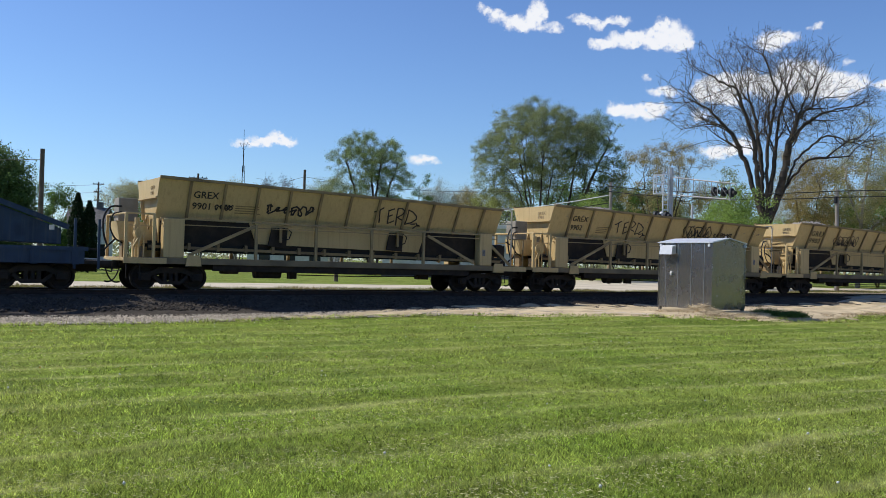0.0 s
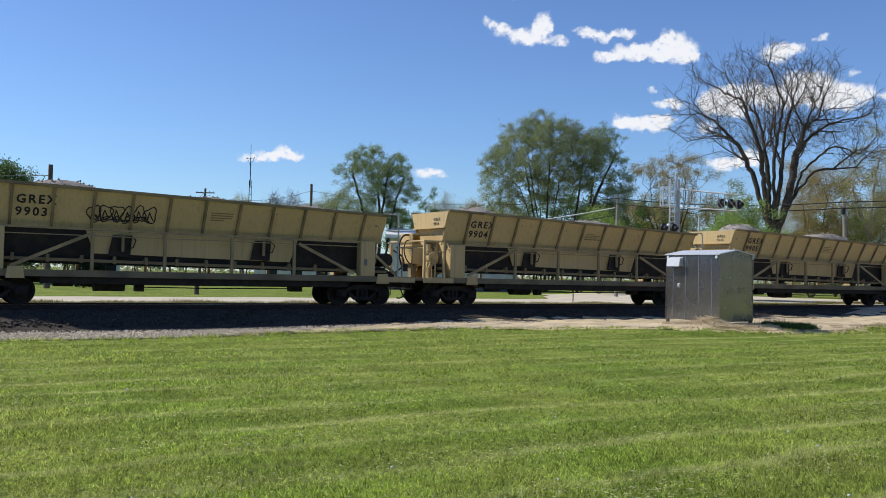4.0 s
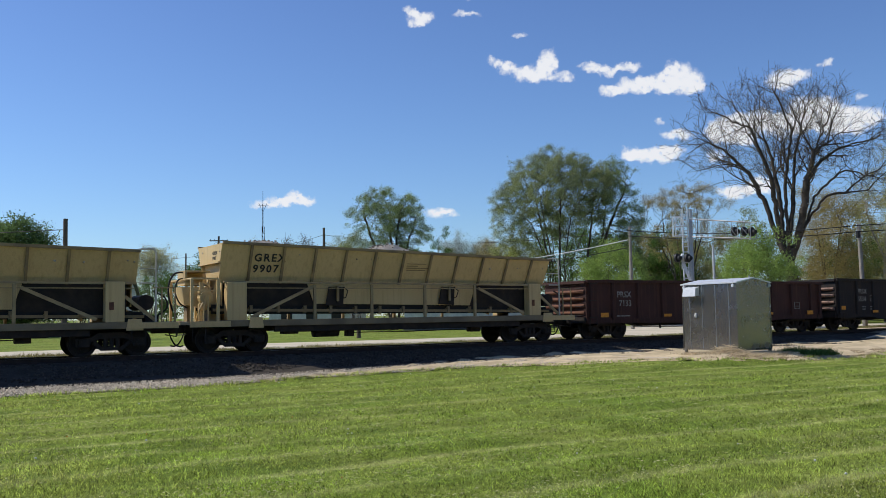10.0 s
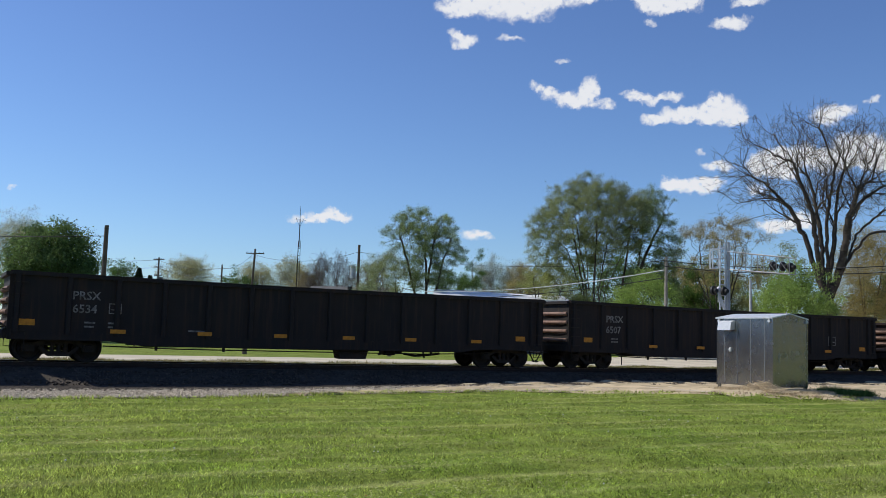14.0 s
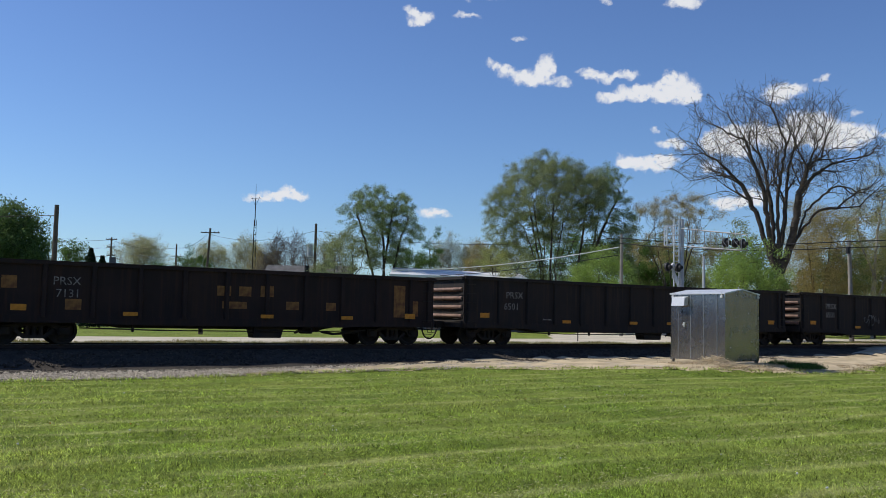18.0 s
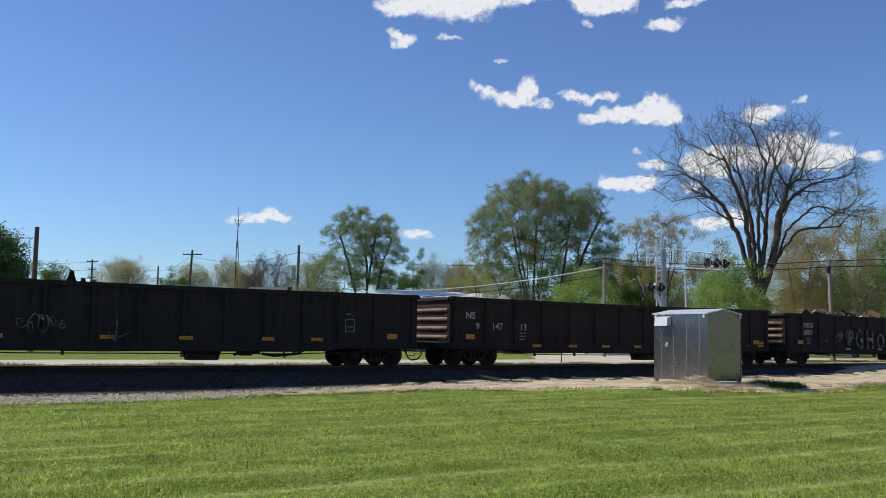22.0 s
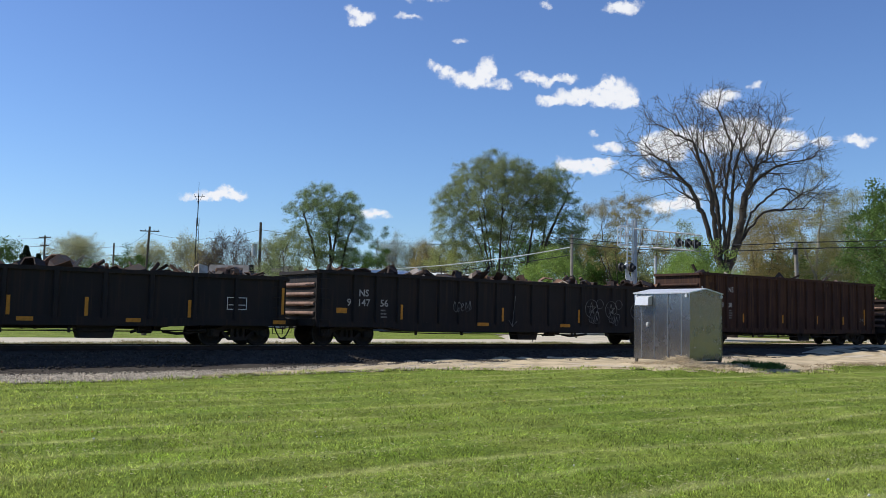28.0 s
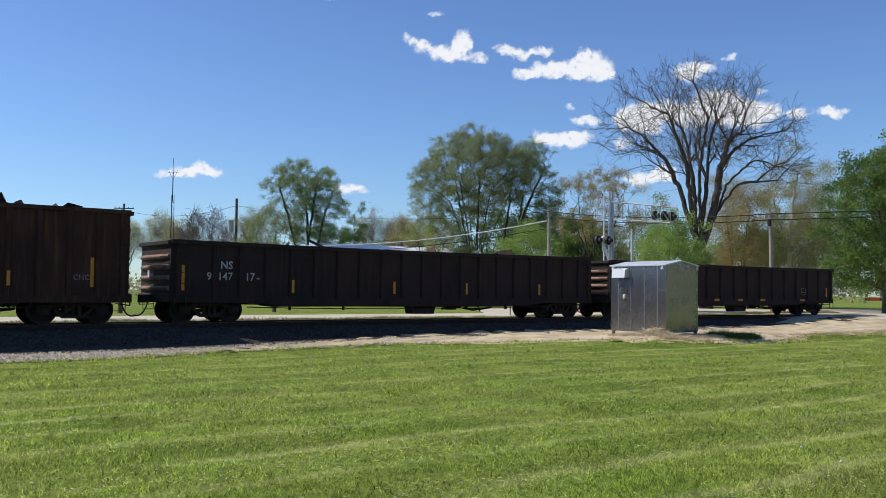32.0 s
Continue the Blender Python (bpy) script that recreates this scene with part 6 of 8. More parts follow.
tree("broadleaf_tree", "low yellowish-green tree under a larger one", 7.2, 82.5, fan(R, 5, 1.4, 4.6, 0.5), [(0.2, 0, 6.2, 2.6, 2.2, 2.3), (1.6, 0, 4.4, 2.0, 2.0, 1.8)], leaf_bud, 10000, 0.09, 41, thick=0.1, points=420, step=0.42, kill=0.7, spread=0.26, wood=bark_dark, tips=True, twigs=3)
tree("broadleaf_tree", "thin green tree leaning away from a larger one", 14.2, 83.0, [[(0, 0, 0), (0.3, 0, 5.0), (1.6, 0, 9.0), (3.4, 0, 13.0)], [(-0.4, 0, 0), (-0.4, 0, 6.0), (0.4, 0, 12.5)], [(0.4, 0.3, 0), (0.9, 0.4, 6.0), (1.6, 0.6, 12.0)]],
     [(2.4, 0, 12.8, 1.7, 2.2, 2.4), (0.6, 0, 12.0, 1.5, 1.8, 2.3), (3.2, 0, 10.0, 1.5, 2.0, 2.2), (2.4, 0, 7.2, 2.3, 2.0, 2.0)], leaf_mid, 21000, 0.085, 21, thick=0.16, points=1400, step=0.42, kill=0.55, spread=0.20, limit=6000, clear=3.8, wood=bark_dark, tips=True, twigs=3)
tree("broadleaf_tree", "medium green tree with an open crown", -4.35, 85.0, [[(0, 0, 0), (-0.6, 0, 4.0), (-1.6, 0, 8.0), (-2.6, 0, 11.0)], [(0.2, 0.2, 0), (0.2, 0.3, 5.0), (-0.2, 0.4, 11.5)], [(0.5, 0, 0), (0.9, 0, 4.5), (1.6, 0, 8.2), (2.4, 0, 10.6)], [(0, -0.3, 0), (0.2, -0.6, 6.0), (0.9, -0.8, 11.0)]],
     [(-0.2, 0, 10.6, 2.6, 2.5, 2.7), (-1.9, 0, 10.9, 1.7, 2.0, 1.7), (1.9, 0, 9.8, 1.7, 2.0, 1.9), (0.6, 0, 7.6, 1.9, 2.0, 2.0)], leaf_mid, 21000, 0.09, 12, thick=0.17, points=1400, step=0.42, kill=0.55, spread=0.19, limit=6000, clear=3.6, wood=bark_dark, tips=True, twigs=3)
tree("broadleaf_tree", "low light green tree beside a taller one", -7.6, 84.5, fan(R, 6, 1.7, 5.4, 0.4), [(0.1, 0, 6.4, 2.3, 2.2, 2.8), (-1.2, 0, 4.8, 1.6, 1.8, 2.0)], leaf_fresh, 11000, 0.09, 22, thick=0.11, points=460, step=0.42, kill=0.7, spread=0.25, tips=True, twigs=3, wood=bark_dark)
tree("broadleaf_tree", "low dark green tree behind a white-roofed building", -1.3, 91.5, fan(R, 5, 1.4, 4.2, 0.3), [(0, 0, 5.2, 2.2, 2.0, 2.6)], leaf_dark, 8500, 0.11, 23, thick=0.12, points=360, step=0.45, kill=0.75, spread=0.27, tips=True, twigs=3)
tree("conifer", "narrow dark green conifer", 0.15, 93.5, [[(0, 0, 0), (0, 0, 9.4)]], [(0, 0, 3.8, 1.3, 1.3, 3.0), (0, 0, 7.0, 0.7, 0.7, 2.7)], leaf_dark, 5500, 0.11, 24, thick=0.14, points=320, step=0.45, kill=0.6, spread=0.2, tips=True, twigs=3)
tree("round_tree", "dense dark green rounded tree", -35.3, 75.0, [[(0, 0, 0), (0, 0, 3.0)]], [(0, 0, 5.7, 3.9, 3.9, 4.1), (0.6, 0, 3.8, 3.9, 3.4, 2.8)], leaf_dome, 32000, 0.17, 14, thick=0.3, points=2200, spread=0.30, kill=0.55, limit=7000, lumpy=0.2)
tree("tan_tree", "flat-topped tree in pale tan spring bud", 23.4, 86.0, fan(R, 5, 3.4, 9.4, 0.5), [(0, 0, 11.2, 4.0, 3.0, 1.9), (-2.4, 0, 8.6, 2.0, 2.4, 1.8), (2.2, 0, 8.4, 2.0, 2.4, 1.8)], leaf_tan, 15000, 0.075, 16, thick=0.13, points=620, step=0.45, kill=0.75, spread=0.24, clear=4.5, wood=bark_dark, tips=True, twigs=3)
tree("tan_tree", "tall tree in pale tan and olive bud", 34.6, 80.0, fan(R, 5, 2.2, 9, 0.5), [(0, 0, 7.4, 3.3, 3.2, 5.2), (0.6, 0, 4.0, 3.6, 3.0, 3.4)], leaf_tan, 36000, 0.078, 15, thick=0.15, points=1100, step=0.48, kill=0.8, spread=0.36, limit=4200)
tree("tan_tree", "tall tree in olive bud with pale limbs", 38.6, 78.0, [[(0, 0, 0), (0.1, 0, 4.0), (0.5, 0, 9.0), (1.2, 0, 13.0)], [(0.1, 0, 3.0), (1.4, 0.3, 5.4), (3.0, 0.4, 7.4)], [(0.2, 0, 5.6), (-1.0, -0.3, 8.0), (-1.6, -0.4, 11.0)], [(0.1, 0, 1.6), (1.6, -0.3, 2.8), (3.4, -0.5, 3.6)]],
     [(0.4, 0, 9.0, 2.8, 2.8, 5.2), (2.6, 0, 6.4, 2.2, 2.4, 3.6)], leaf_olive, 19000, 0.07, 25, thick=0.22, points=800, step=0.48, kill=0.8, spread=0.3, limit=4200, wood=bark_white, tips=True, twigs=3)
tree("tan_tree", "tall tree in olive bud before dark trees", 42.6, 80.0, fan(R, 4, 2.0, 9.6, 0.4), [(0, 0, 8.4, 2.9, 2.6, 5.4), (0.4, 0, 4.2, 3.2, 2.6, 3.2)], leaf_olive, 26000, 0.078, 45, thick=0.15, points=800, step=0.48, kill=0.8, spread=0.36, limit=4200)
tree("dark_tree", "dense dark green tree beyond the level crossing", 35.6, 62.0, [[(2.2, 0, 0), (2.4, 0, 3.6)]], [(2.5, 0, 8.0, 4.7, 4.2, 4.6), (2.7, 0, 4.2, 4.6, 3.6, 3.1)], leaf_deep, 30000, 0.15, 17, thick=0.3, points=800, spread=0.3, kill=0.8, limit=4500)
tree("dark_tree", "dense dark green tree beyond the level crossing", 46.0, 66.0, [[(0, 0, 0), (0, 0, 3.6)]], [(0, 0, 8.8, 5.2, 4.6, 5.6), (0, 0, 4.8, 4.8, 3.8, 3.2)], leaf_deep, 28000, 0.15, 27, thick=0.36, points=620, spread=0.36)
tree("leafy_bush", "bright green leafy shrub", 21.3, 61.0, fan(R, 6, 1.6, 3.6, 0.4), [(0.2, 0, 3.9, 2.5, 2.2, 2.5)], leaf_bright, 15000, 0.10, 18, thick=0.09, points=420, step=0.4, kill=0.6, spread=0.26, category="bush")
tree("leafy_bush", "fresh green shrub before dark trees", 14.6, 75.0, fan(R, 6, 1.6, 3.0, 0.4), [(0, 0, 4.4, 2.8, 2.2, 2.6)], leaf_bright, 10000, 0.10, 19, thick=0.09, points=420, step=0.4, kill=0.6, spread=0.28, category="bush")


def arborvitae(x, y, top, wide, seed):
    """A clipped-looking evergreen column: short sprays of needles close round one stem."""
    rng = np.random.default_rng(seed)
    g = ground_at(x, y)
    ob = thing("arborvitae", "narrow dense dark evergreen column", "bush", pose(x, y, g), "evergreen columns")
    part("trunk", Build().tube((0, 0, -0.1), (0, 0, top * 0.9), 0.07, 0.02, 7), bark, ob)
    n = 9000
    z = rng.uniform(0.02, 1, n)
    r = wide * np.minimum(1.0, (1.02 - z) / 0.45) ** 0.7 * rng.uniform(0.55, 1.0, n) * (1 + 0.10 * np.sin(z * 31 + seed))
    a = rng.uniform(0, 6.283, n)
    part("crown", leaf_mesh("crown", np.stack([r * np.cos(a), r * np.sin(a), z * top], -1), 0.02, n, 0.10, leaf_fir, rng), leaf_fir, ob)


for x, y, top, wide, seed in ((-23.05, 62.0, 5.4, 0.62, 31), (-22.35, 62.3, 4.9, 0.55, 32)):
    arborvitae(x, y, top, wide, seed)
OAKS = [(-47.4, 150, 13.1, 5.0, leaf_pale, 1.0), (-35.8, 150, 12.6, 3.5, leaf_pale, 0.7), (-30.0, 150, 13.5, 2.9, leaf_pale, 0.55), (-53.6, 105, 15.0, 3.6, leaf_pale, 0.7), (2.5, 120, 11.5, 1.9, leaf_grey, 0.22), (5.3, 120, 10.6, 1.8, leaf_grey, 0.22),
        (7.0, 115, 10.4, 2.0, leaf_tan, 0.4), (-13.6, 125, 11.6, 2.6, leaf_grey, 0.2), (10.5, 122, 11.0, 3.0, leaf_grey, 0.3), (-25.5, 140, 11.6, 2.4, leaf_tan, 0.4)]
for i, (x, y, top, wide, leaf, share) in enumerate(OAKS):
    tree("far_tree", "distant spreading tree with fine branches in pale bud", x, y, fan(R, 7, wide * 0.7, top * 0.72, 0.3), [(0, 0, top * 0.66, wide, wide * 0.8, top * 0.33), (0, 0, top * 0.46, wide * 0.85, wide * 0.7, top * 0.2)], leaf, int(13000 * share), 0.11, 160 + i, thick=0.24, step=0.5, spread=0.30, wood=bark_pale, group="distant trees", tips=True, thin=0.009, power=1.7, clear=top * 0.36, forked=True, chance=0.36)
for i, (x, y, top, wide) in enumerate(((-21.7, 130, 12.9, 2.1), (-19.6, 135, 13.7, 2.6), (-23.6, 131, 10.6, 1.8), (-16.6, 128, 10.6, 2.0))):
    tree("bare_tree", "distant leafless tree with fine upright twigs", x, y, fan(R, 6, wide * 0.6, top * 0.78, 0.3), [(0, 0, top * 0.62, wide, wide * 0.8, top * 0.36)], leaf_tan, 0, 0.1, 190 + i, thick=0.2, step=0.5, wood=bark_twig, group="distant trees", thin=0.013, power=1.8, clear=top * 0.3, forked=True, chance=0.5)
FAR = [(-37.1, 95, 7.6, 1.7, leaf_dark), (-36.6, 140, 10.1, 2.6, leaf_dark), (-40.8, 135, 8.0, 3.5, leaf_dark), (27.5, 100, 9.0, 3.6, leaf_fresh), (33.0, 97, 11.0, 4.0, leaf_fresh), (43.0, 92, 12.5, 4.4, leaf_tan), (17.5, 100, 11.0, 4.2, leaf_dark), (13.8, 95, 9.8, 3.6, leaf_dome), (20.8, 96, 9.6, 3.8, leaf_dome), (24.6, 95, 10.0, 2.8, leaf_dome), (22.6, 91, 8.0, 2.6, leaf_dark),
       (25.0, 94, 8.6, 3.6, leaf_olive), (52.0, 84, 12.5, 4.8, leaf_mid), (43.5, 84, 8.5, 4.6, leaf_dark), (49.5, 79, 8.5, 4.4, leaf_dark), (57.5, 80, 10.0, 5.0, leaf_dark), (40.5, 88, 8.0, 4.2, leaf_dark)]
for i, (x, y, top, wide, leaf) in enumerate(FAR):
    tree("far_tree", "distant rounded tree in spring leaf", x, y, fan(R, 4, wide * 0.4, top * 0.6, 0.3), [(0, 0, top * 0.62, wide, wide * 0.8, top * 0.38)], leaf, 6000, 0.15, 60 + i, thick=0.13, points=420, step=0.55, kill=0.9, spread=0.32, group="distant trees", tips=True, twigs=3)


def far_woods():
    rng = np.random.default_rng(9)
    n = 60000
    ang = rng.uniform(-math.pi, math.pi, n)
    far = rng.uniform(175, 230, n)
    lump = 5.0 + 2.4 * np.sin(ang * 41) * np.sin(ang * 17 + 1) + 1.5 * np.sin(ang * 90)
    # the unseen sides and rear are added, and taller, to show in reflections
    z = rng.uniform(0, 1, n) ** 0.8 * np.maximum(lump, 2.0) * (1 + 1.4 * smooth(1.0, 1.3, np.abs(ang)))
    pts = np.stack([np.sin(ang) * far, np.cos(ang) * far, z + 0.3], -1)
    ob = thing("far_woods", "low belt of hazy distant woodland, continued taller out of view for reflections", "woods", pose(0, 0, 0), kind="stuff")
    part("foliage", leaf_mesh("foliage", pts, 0.5, n, 0.55, leaf_grey, rng), leaf_grey, ob)


def unseen_woods():
    """Tall woods out of view, right and behind the lawn, added for the shed's wall to reflect."""
    rng = np.random.default_rng(10)
    n = 26000
    ang = rng.uniform(0.85, 3.6, n)
    far = rng.uniform(95, 125, n)
    lump = 17.0 + 4.0 * np.sin(ang * 23) * np.sin(ang * 9 + 1) + 2.0 * np.sin(ang * 57)
    pts = np.stack([np.sin(ang) * far, np.cos(ang) * far, rng.uniform(0, 1, n) * lump], -1)
    ob = thing("woods", "unseen tall woods added for the shed wall to reflect", "woods", pose(0, 0, 0), kind="stuff")
    part("foliage", leaf_mesh("foliage", pts, 0.6, n, 1.1, leaf_tan, rng), leaf_tan, ob)


unseen_woods()
far_woods()


# ---------------------------------------------------------------- writing, paint and loads on the cars
def stroke(points, wide):
    """A flat line of paint through points (x, z)."""
    b = Build()
    for (x0, z0), (x1, z1) in zip(points, points[1:]):
        d = math.hypot(x1 - x0, z1 - z0)
        if d < 1e-4:
            continue
        nx, nz = -(z1 - z0) / d * wide / 2, (x1 - x0) / d * wide / 2
        ex, ez = (x1 - x0) / d * wide * 0.3, (z1 - z0) / d * wide * 0.3
        p = [(x0 + nx - ex, z0 + nz - ez), (x1 + nx + ex, z1 + nz + ez), (x1 - nx + ex, z1 - nz + ez), (x0 - nx - ex, z0 - nz - ez)]
        b.prism(p, 1, -0.003, 0.003)
    return b


def scrawl(rng, wide, high, count, line):
    """Quick joined loops and hooks of spray paint that fill a patch of that size."""
    pts = []
    step = wide / count
    for i in range(count):
        tall, lean, turns = rng.uniform(0.45, 1.0), rng.uniform(-0.5, 0.7), rng.uniform(0.5, 1.3) * (1 if rng.uniform() < 0.65 else -1)
        for k in range(12):
            a = 6.283 * turns * k / 11 + rng.uniform(-0.45, 0.45)
            z = 0.5 + 0.48 * tall * math.sin(a)
            pts.append((step * (i + 0.25 + 0.5 * k / 11) + step * rng.uniform(0.25, 0.55) * math.cos(a) + lean * step * (z - 0.5), high * z))
    return stroke(pts, line)


def hand_letters(wide, high, line):
    """Four loose hand-sprayed capitals with a flourish under the last."""
    b = Build()
    for pts in ([(0.0, 0.72), (0.2, 0.8), (0.44, 1.0)], [(0.26, 0.88), (0.36, 0.12)], [(1.0, 0.97), (0.74, 0.84), (0.78, 0.45), (0.82, 0.08), (1.14, 0.25)], [(0.75, 0.48), (0.97, 0.6)],
                [(1.28, 0.0), (1.22, 0.5), (1.2, 1.0), (1.42, 1.02), (1.6, 0.88), (1.52, 0.66), (1.27, 0.48), (1.42, 0.38), (1.64, 0.3)],
                [(1.76, 0.08), (1.8, 0.5), (1.8, 0.95), (2.05, 0.84), (2.3, 0.6), (2.33, 0.42), (2.1, 0.2), (1.76, 0.08)], [(2.1, 0.1), (2.3, 0.13)], [(2.36, 0.2), (2.44, 0.08), (2.6, 0.02), (2.42, 0.02), (2.26, -0.14)]):
        more = stroke([(x / 2.6 * wide, z * high) for x, z in pts], line)
        me = bpy.data.meshes.new("strokes")
        more.bm.to_mesh(me)
        b.bm.from_mesh(me)
        bpy.data.meshes.remove(me)
    return b


def bubble(rng, wide, high, count, line):
    """A row of swollen letter outlines that overlap, in one line of paint."""
    pts = []
    step = wide / count
    for i in range(count):
        cx, cz = step * (i + 0.5), high * (0.5 + rng.uniform(-0.06, 0.06))
        turn = rng.uniform(0, 6.28)
        for k in range(17):
            a = 3.6 + 6.9 * k / 16
            swell = 1 + 0.22 * math.sin(3 * a + turn)
            pts.append((cx + step * 0.58 * swell * math.cos(a), cz + high * 0.44 * swell * math.sin(a)))
        pts += [(cx - step * 0.1, cz + high * 0.16), (cx + step * 0.12, cz - high * 0.12), (cx + step * 0.3, cz - high * 0.3)]
    return stroke(pts, line)


def oval(wide, high, line, turns=1.0):
    return stroke([(wide / 2 + wide / 2 * math.cos(6.283 * turns * i / 18), high / 2 + high / 2 * math.sin(6.283 * turns * i / 18)) for i in range(19)], line)


def skull(wide, high):
    b = Build()
    ring = [(wide / 2 + wide / 2 * math.cos(6.283 * i / 20), high * 0.62 + high * 0.38 * math.sin(6.283 * i / 20)) for i in range(20)]
    b.prism(ring, 1, -0.003, 0.003)
    b.prism([(wide * 0.28, 0.0), (wide * 0.72, 0.0), (wide * 0.76, high * 0.3), (wide * 0.24, high * 0.3)], 1, -0.0035, 0.0025)
    return b


rs = np.random.default_rng(77)
# ballast cars
car, on_side = CARS["9901"]
part("spray_tag", scrawl(rs, 1.95, 0.5, 6, 0.06), spray_black, car, "black spray-painted scrawl", at=on_side(12.26 - FRONT_B, 2.78))
part("spray_tag", scrawl(rs, 0.72, 0.28, 4, 0.045), spray_black, car, "black spray-painted scrawl", at=on_side(3.22, 2.86))
part("spray_tag", hand_letters(2.2, 0.72, 0.055), spray_black, car, "black spray-painted letters", at=on_side(16.76 - FRONT_B, 2.68))
car, on_side = CARS["9902"]
s2 = FRONT_B + B_LONG
part("spray_tag", hand_letters(2.1, 0.68, 0.05), spray_black, car, "black spray-painted letters", at=on_side(29.55 - s2, 2.78))
part("spray_tag", bubble(rs, 1.95, 0.68, 5, 0.05), spray_black, car, "black spray-painted scrawl", at=on_side(34.2 - s2, 2.78))
part("spray_tag", scrawl(rs, 1.3, 0.5, 6, 0.05), spray_black, car, "black spray-painted scrawl", at=on_side(36.4 - s2, 2.74))
car, on_side = CARS["9903"]
s3 = FRONT_B + B_LONG * 2
part("spray_tag", bubble(rs, 2.2, 0.62, 6, 0.04), spray_black, car, "black spray-painted outline scrawl", at=on_side(46.5 - s3, 2.78))
part("spray_tag", scrawl(rs, 2.0, 0.35, 6, 0.04), spray_black, car, "black spray-painted outline scrawl", at=on_side(46.6 - s3, 2.74))
for number, (car, on_side) in [(k, v) for k, v in CARS.items() if k[0] == "9"]:
    part("warning_label", Build().box(0, 0.15, -0.004, 0.004, 0, 0.26), rust_edge if number > "9904" else dull_white, car, at=pose(14.78, -1.43, 1.55))

# gondolas: reporting marks, reflectors, panels
def reflectors(car, long, first=1.15, low=(4.2, 7.6, 10.0, 13.2), strip=(), plates=True):
    if plates:
        mark_plate(car, 0.80, first, 0.46, 0.20, orange, "orange reflective patch")
    mark_plate(car, long - 1.35, first - 0.05, 0.46, 0.20, orange, "orange reflective patch")
    for x in low:
        mark_plate(car, x, 0.98, 0.48, 0.13, orange, "orange reflective strip")
    for x in strip:
        mark_plate(car, x, 1.12, 0.10, 0.55, orange, "upright yellow reflective strip")


def fine_print(car, x, z, rows, wide):
    b = Build()
    for i in range(rows):
        b.box(0, wide * rs.uniform(0.6, 1.0), -0.004, 0.004, -0.13 * i, -0.13 * i + 0.055)
    part("small_print", b, dull_white, car, at=pose(x, -1.515, z))


car = CARS["G1"]
side_text(car, "PRSX", 1.78, 1.90, 0.38, dull_white, 0.008)
side_text(car, "7133", 1.90, 1.50, 0.38, dull_white, 0.008)
fine_print(car, 1.75, 1.02, 2, 1.0)
reflectors(car, 16.35, 1.0, (4.6, 7.6, 9.7, 11.8))
frame_mark(car, 14.1, 1.25, 0.42, 0.36)
part("chalk_arrow", stroke([(0.12, 0.5), (0.12, 0.0), (0.0, 0.16), (0.12, 0.0), (0.26, 0.16)], 0.04), spray_pale, car, at=pose(8.9, -1.62, 0.95))
car = CARS["G2"]
side_text(car, "PRSX", 1.84, 2.05, 0.38, dull_white, 0.006)
side_text(car, "6534", 1.86, 1.62, 0.38, dull_white, 0.006)
frame_mark(car, 2.98, 1.62, 0.40, 0.34)
fine_print(car, 2.25, 1.28, 2, 0.4)
fine_print(car, 2.98, 1.28, 2, 0.25)
reflectors(car, 20.35, 1.15, (3.05, 5.9, 8.65, 11.3, 13.9, 16.8), plates=False)
mark_plate(car, 0.32, 1.17, 0.46, 0.20, orange, "orange reflective patch")
fine_print(car, 5.6, 1.1, 1, 0.8)
car = CARS["G3"]
side_text(car, "PRSX", 2.0, 2.05, 0.42, dull_white, 0.006)
side_text(car, "6507", 2.0, 1.58, 0.42, dull_white, 0.006)
fine_print(car, 2.3, 1.3, 2, 0.5)
reflectors(car, 20.4, 1.15, (4.4, 7.3, 9.9, 13.0, 16.2))
frame_mark(car, 16.6, 1.35, 0.55, 0.45)
part("spray_tag", lettering("5-12", 0.46, spray_pale, -0.006), spray_pale, car, "pale chalked figures", at=pose(13.0, -1.62, 1.55))
car = CARS["G4"]
side_text(car, "PRSX", 2.0, 1.95, 0.38, dull_white)
side_text(car, "7131", 2.1, 1.55, 0.38, dull_white)
reflectors(car, 16.3, 1.1, (4.2, 9.0, 12.2))
for x, z, w, h in ((7.4, 1.75, 0.5, 0.35), (8.2, 1.75, 0.45, 0.35), (9.0, 1.75, 0.5, 0.4), (7.6, 1.3, 0.9, 0.25), (10.0, 1.3, 0.5, 0.3), (11.6, 1.3, 0.4, 0.3), (14.5, 1.1, 0.5, 1.25), (15.2, 1.15, 0.4, 0.6), (0.5, 1.8, 0.45, 0.4), (2.4, 1.15, 0.5, 0.35)):
    part("rust_patch", Build().box(0, w, -0.004, 0.004, 0, h), rust_orange, car, "flaked patch of bare rust", at=pose(x, -1.514, z))
car = CARS["G5"]
side_text(car, "PRSX", 2.1, 2.0, 0.40, dull_white)
side_text(car, "6501", 2.0, 1.52, 0.40, dull_white)
reflectors(car, 20.3, 1.16, (5.2, 9.1, 11.6, 13.4, 16.7))
fine_print(car, 4.1, 1.1, 1, 0.6)
frame_mark(car, 17.4, 1.45, 0.55, 0.5, cells=2)
part("spray_tag", scrawl(rs, 0.5, 0.7, 3, 0.04), spray_pale, car, "pale chalk scrawl", at=pose(13.3, -1.62, 1.0))
car = CARS["G6"]
side_text(car, "PRSX", 2.1, 2.02, 0.42, dull_white, 0.004)
side_text(car, "6501", 2.1, 1.55, 0.42, dull_white, 0.004)
reflectors(car, 20.2, 1.15, (4.6, 8.0, 10.6, 13.6, 15.6))
part("spray_tag", scrawl(rs, 1.6, 0.7, 5, 0.035), spray_pale, car, "faint pale chalk drawing", at=pose(5.4, -1.62, 1.1))
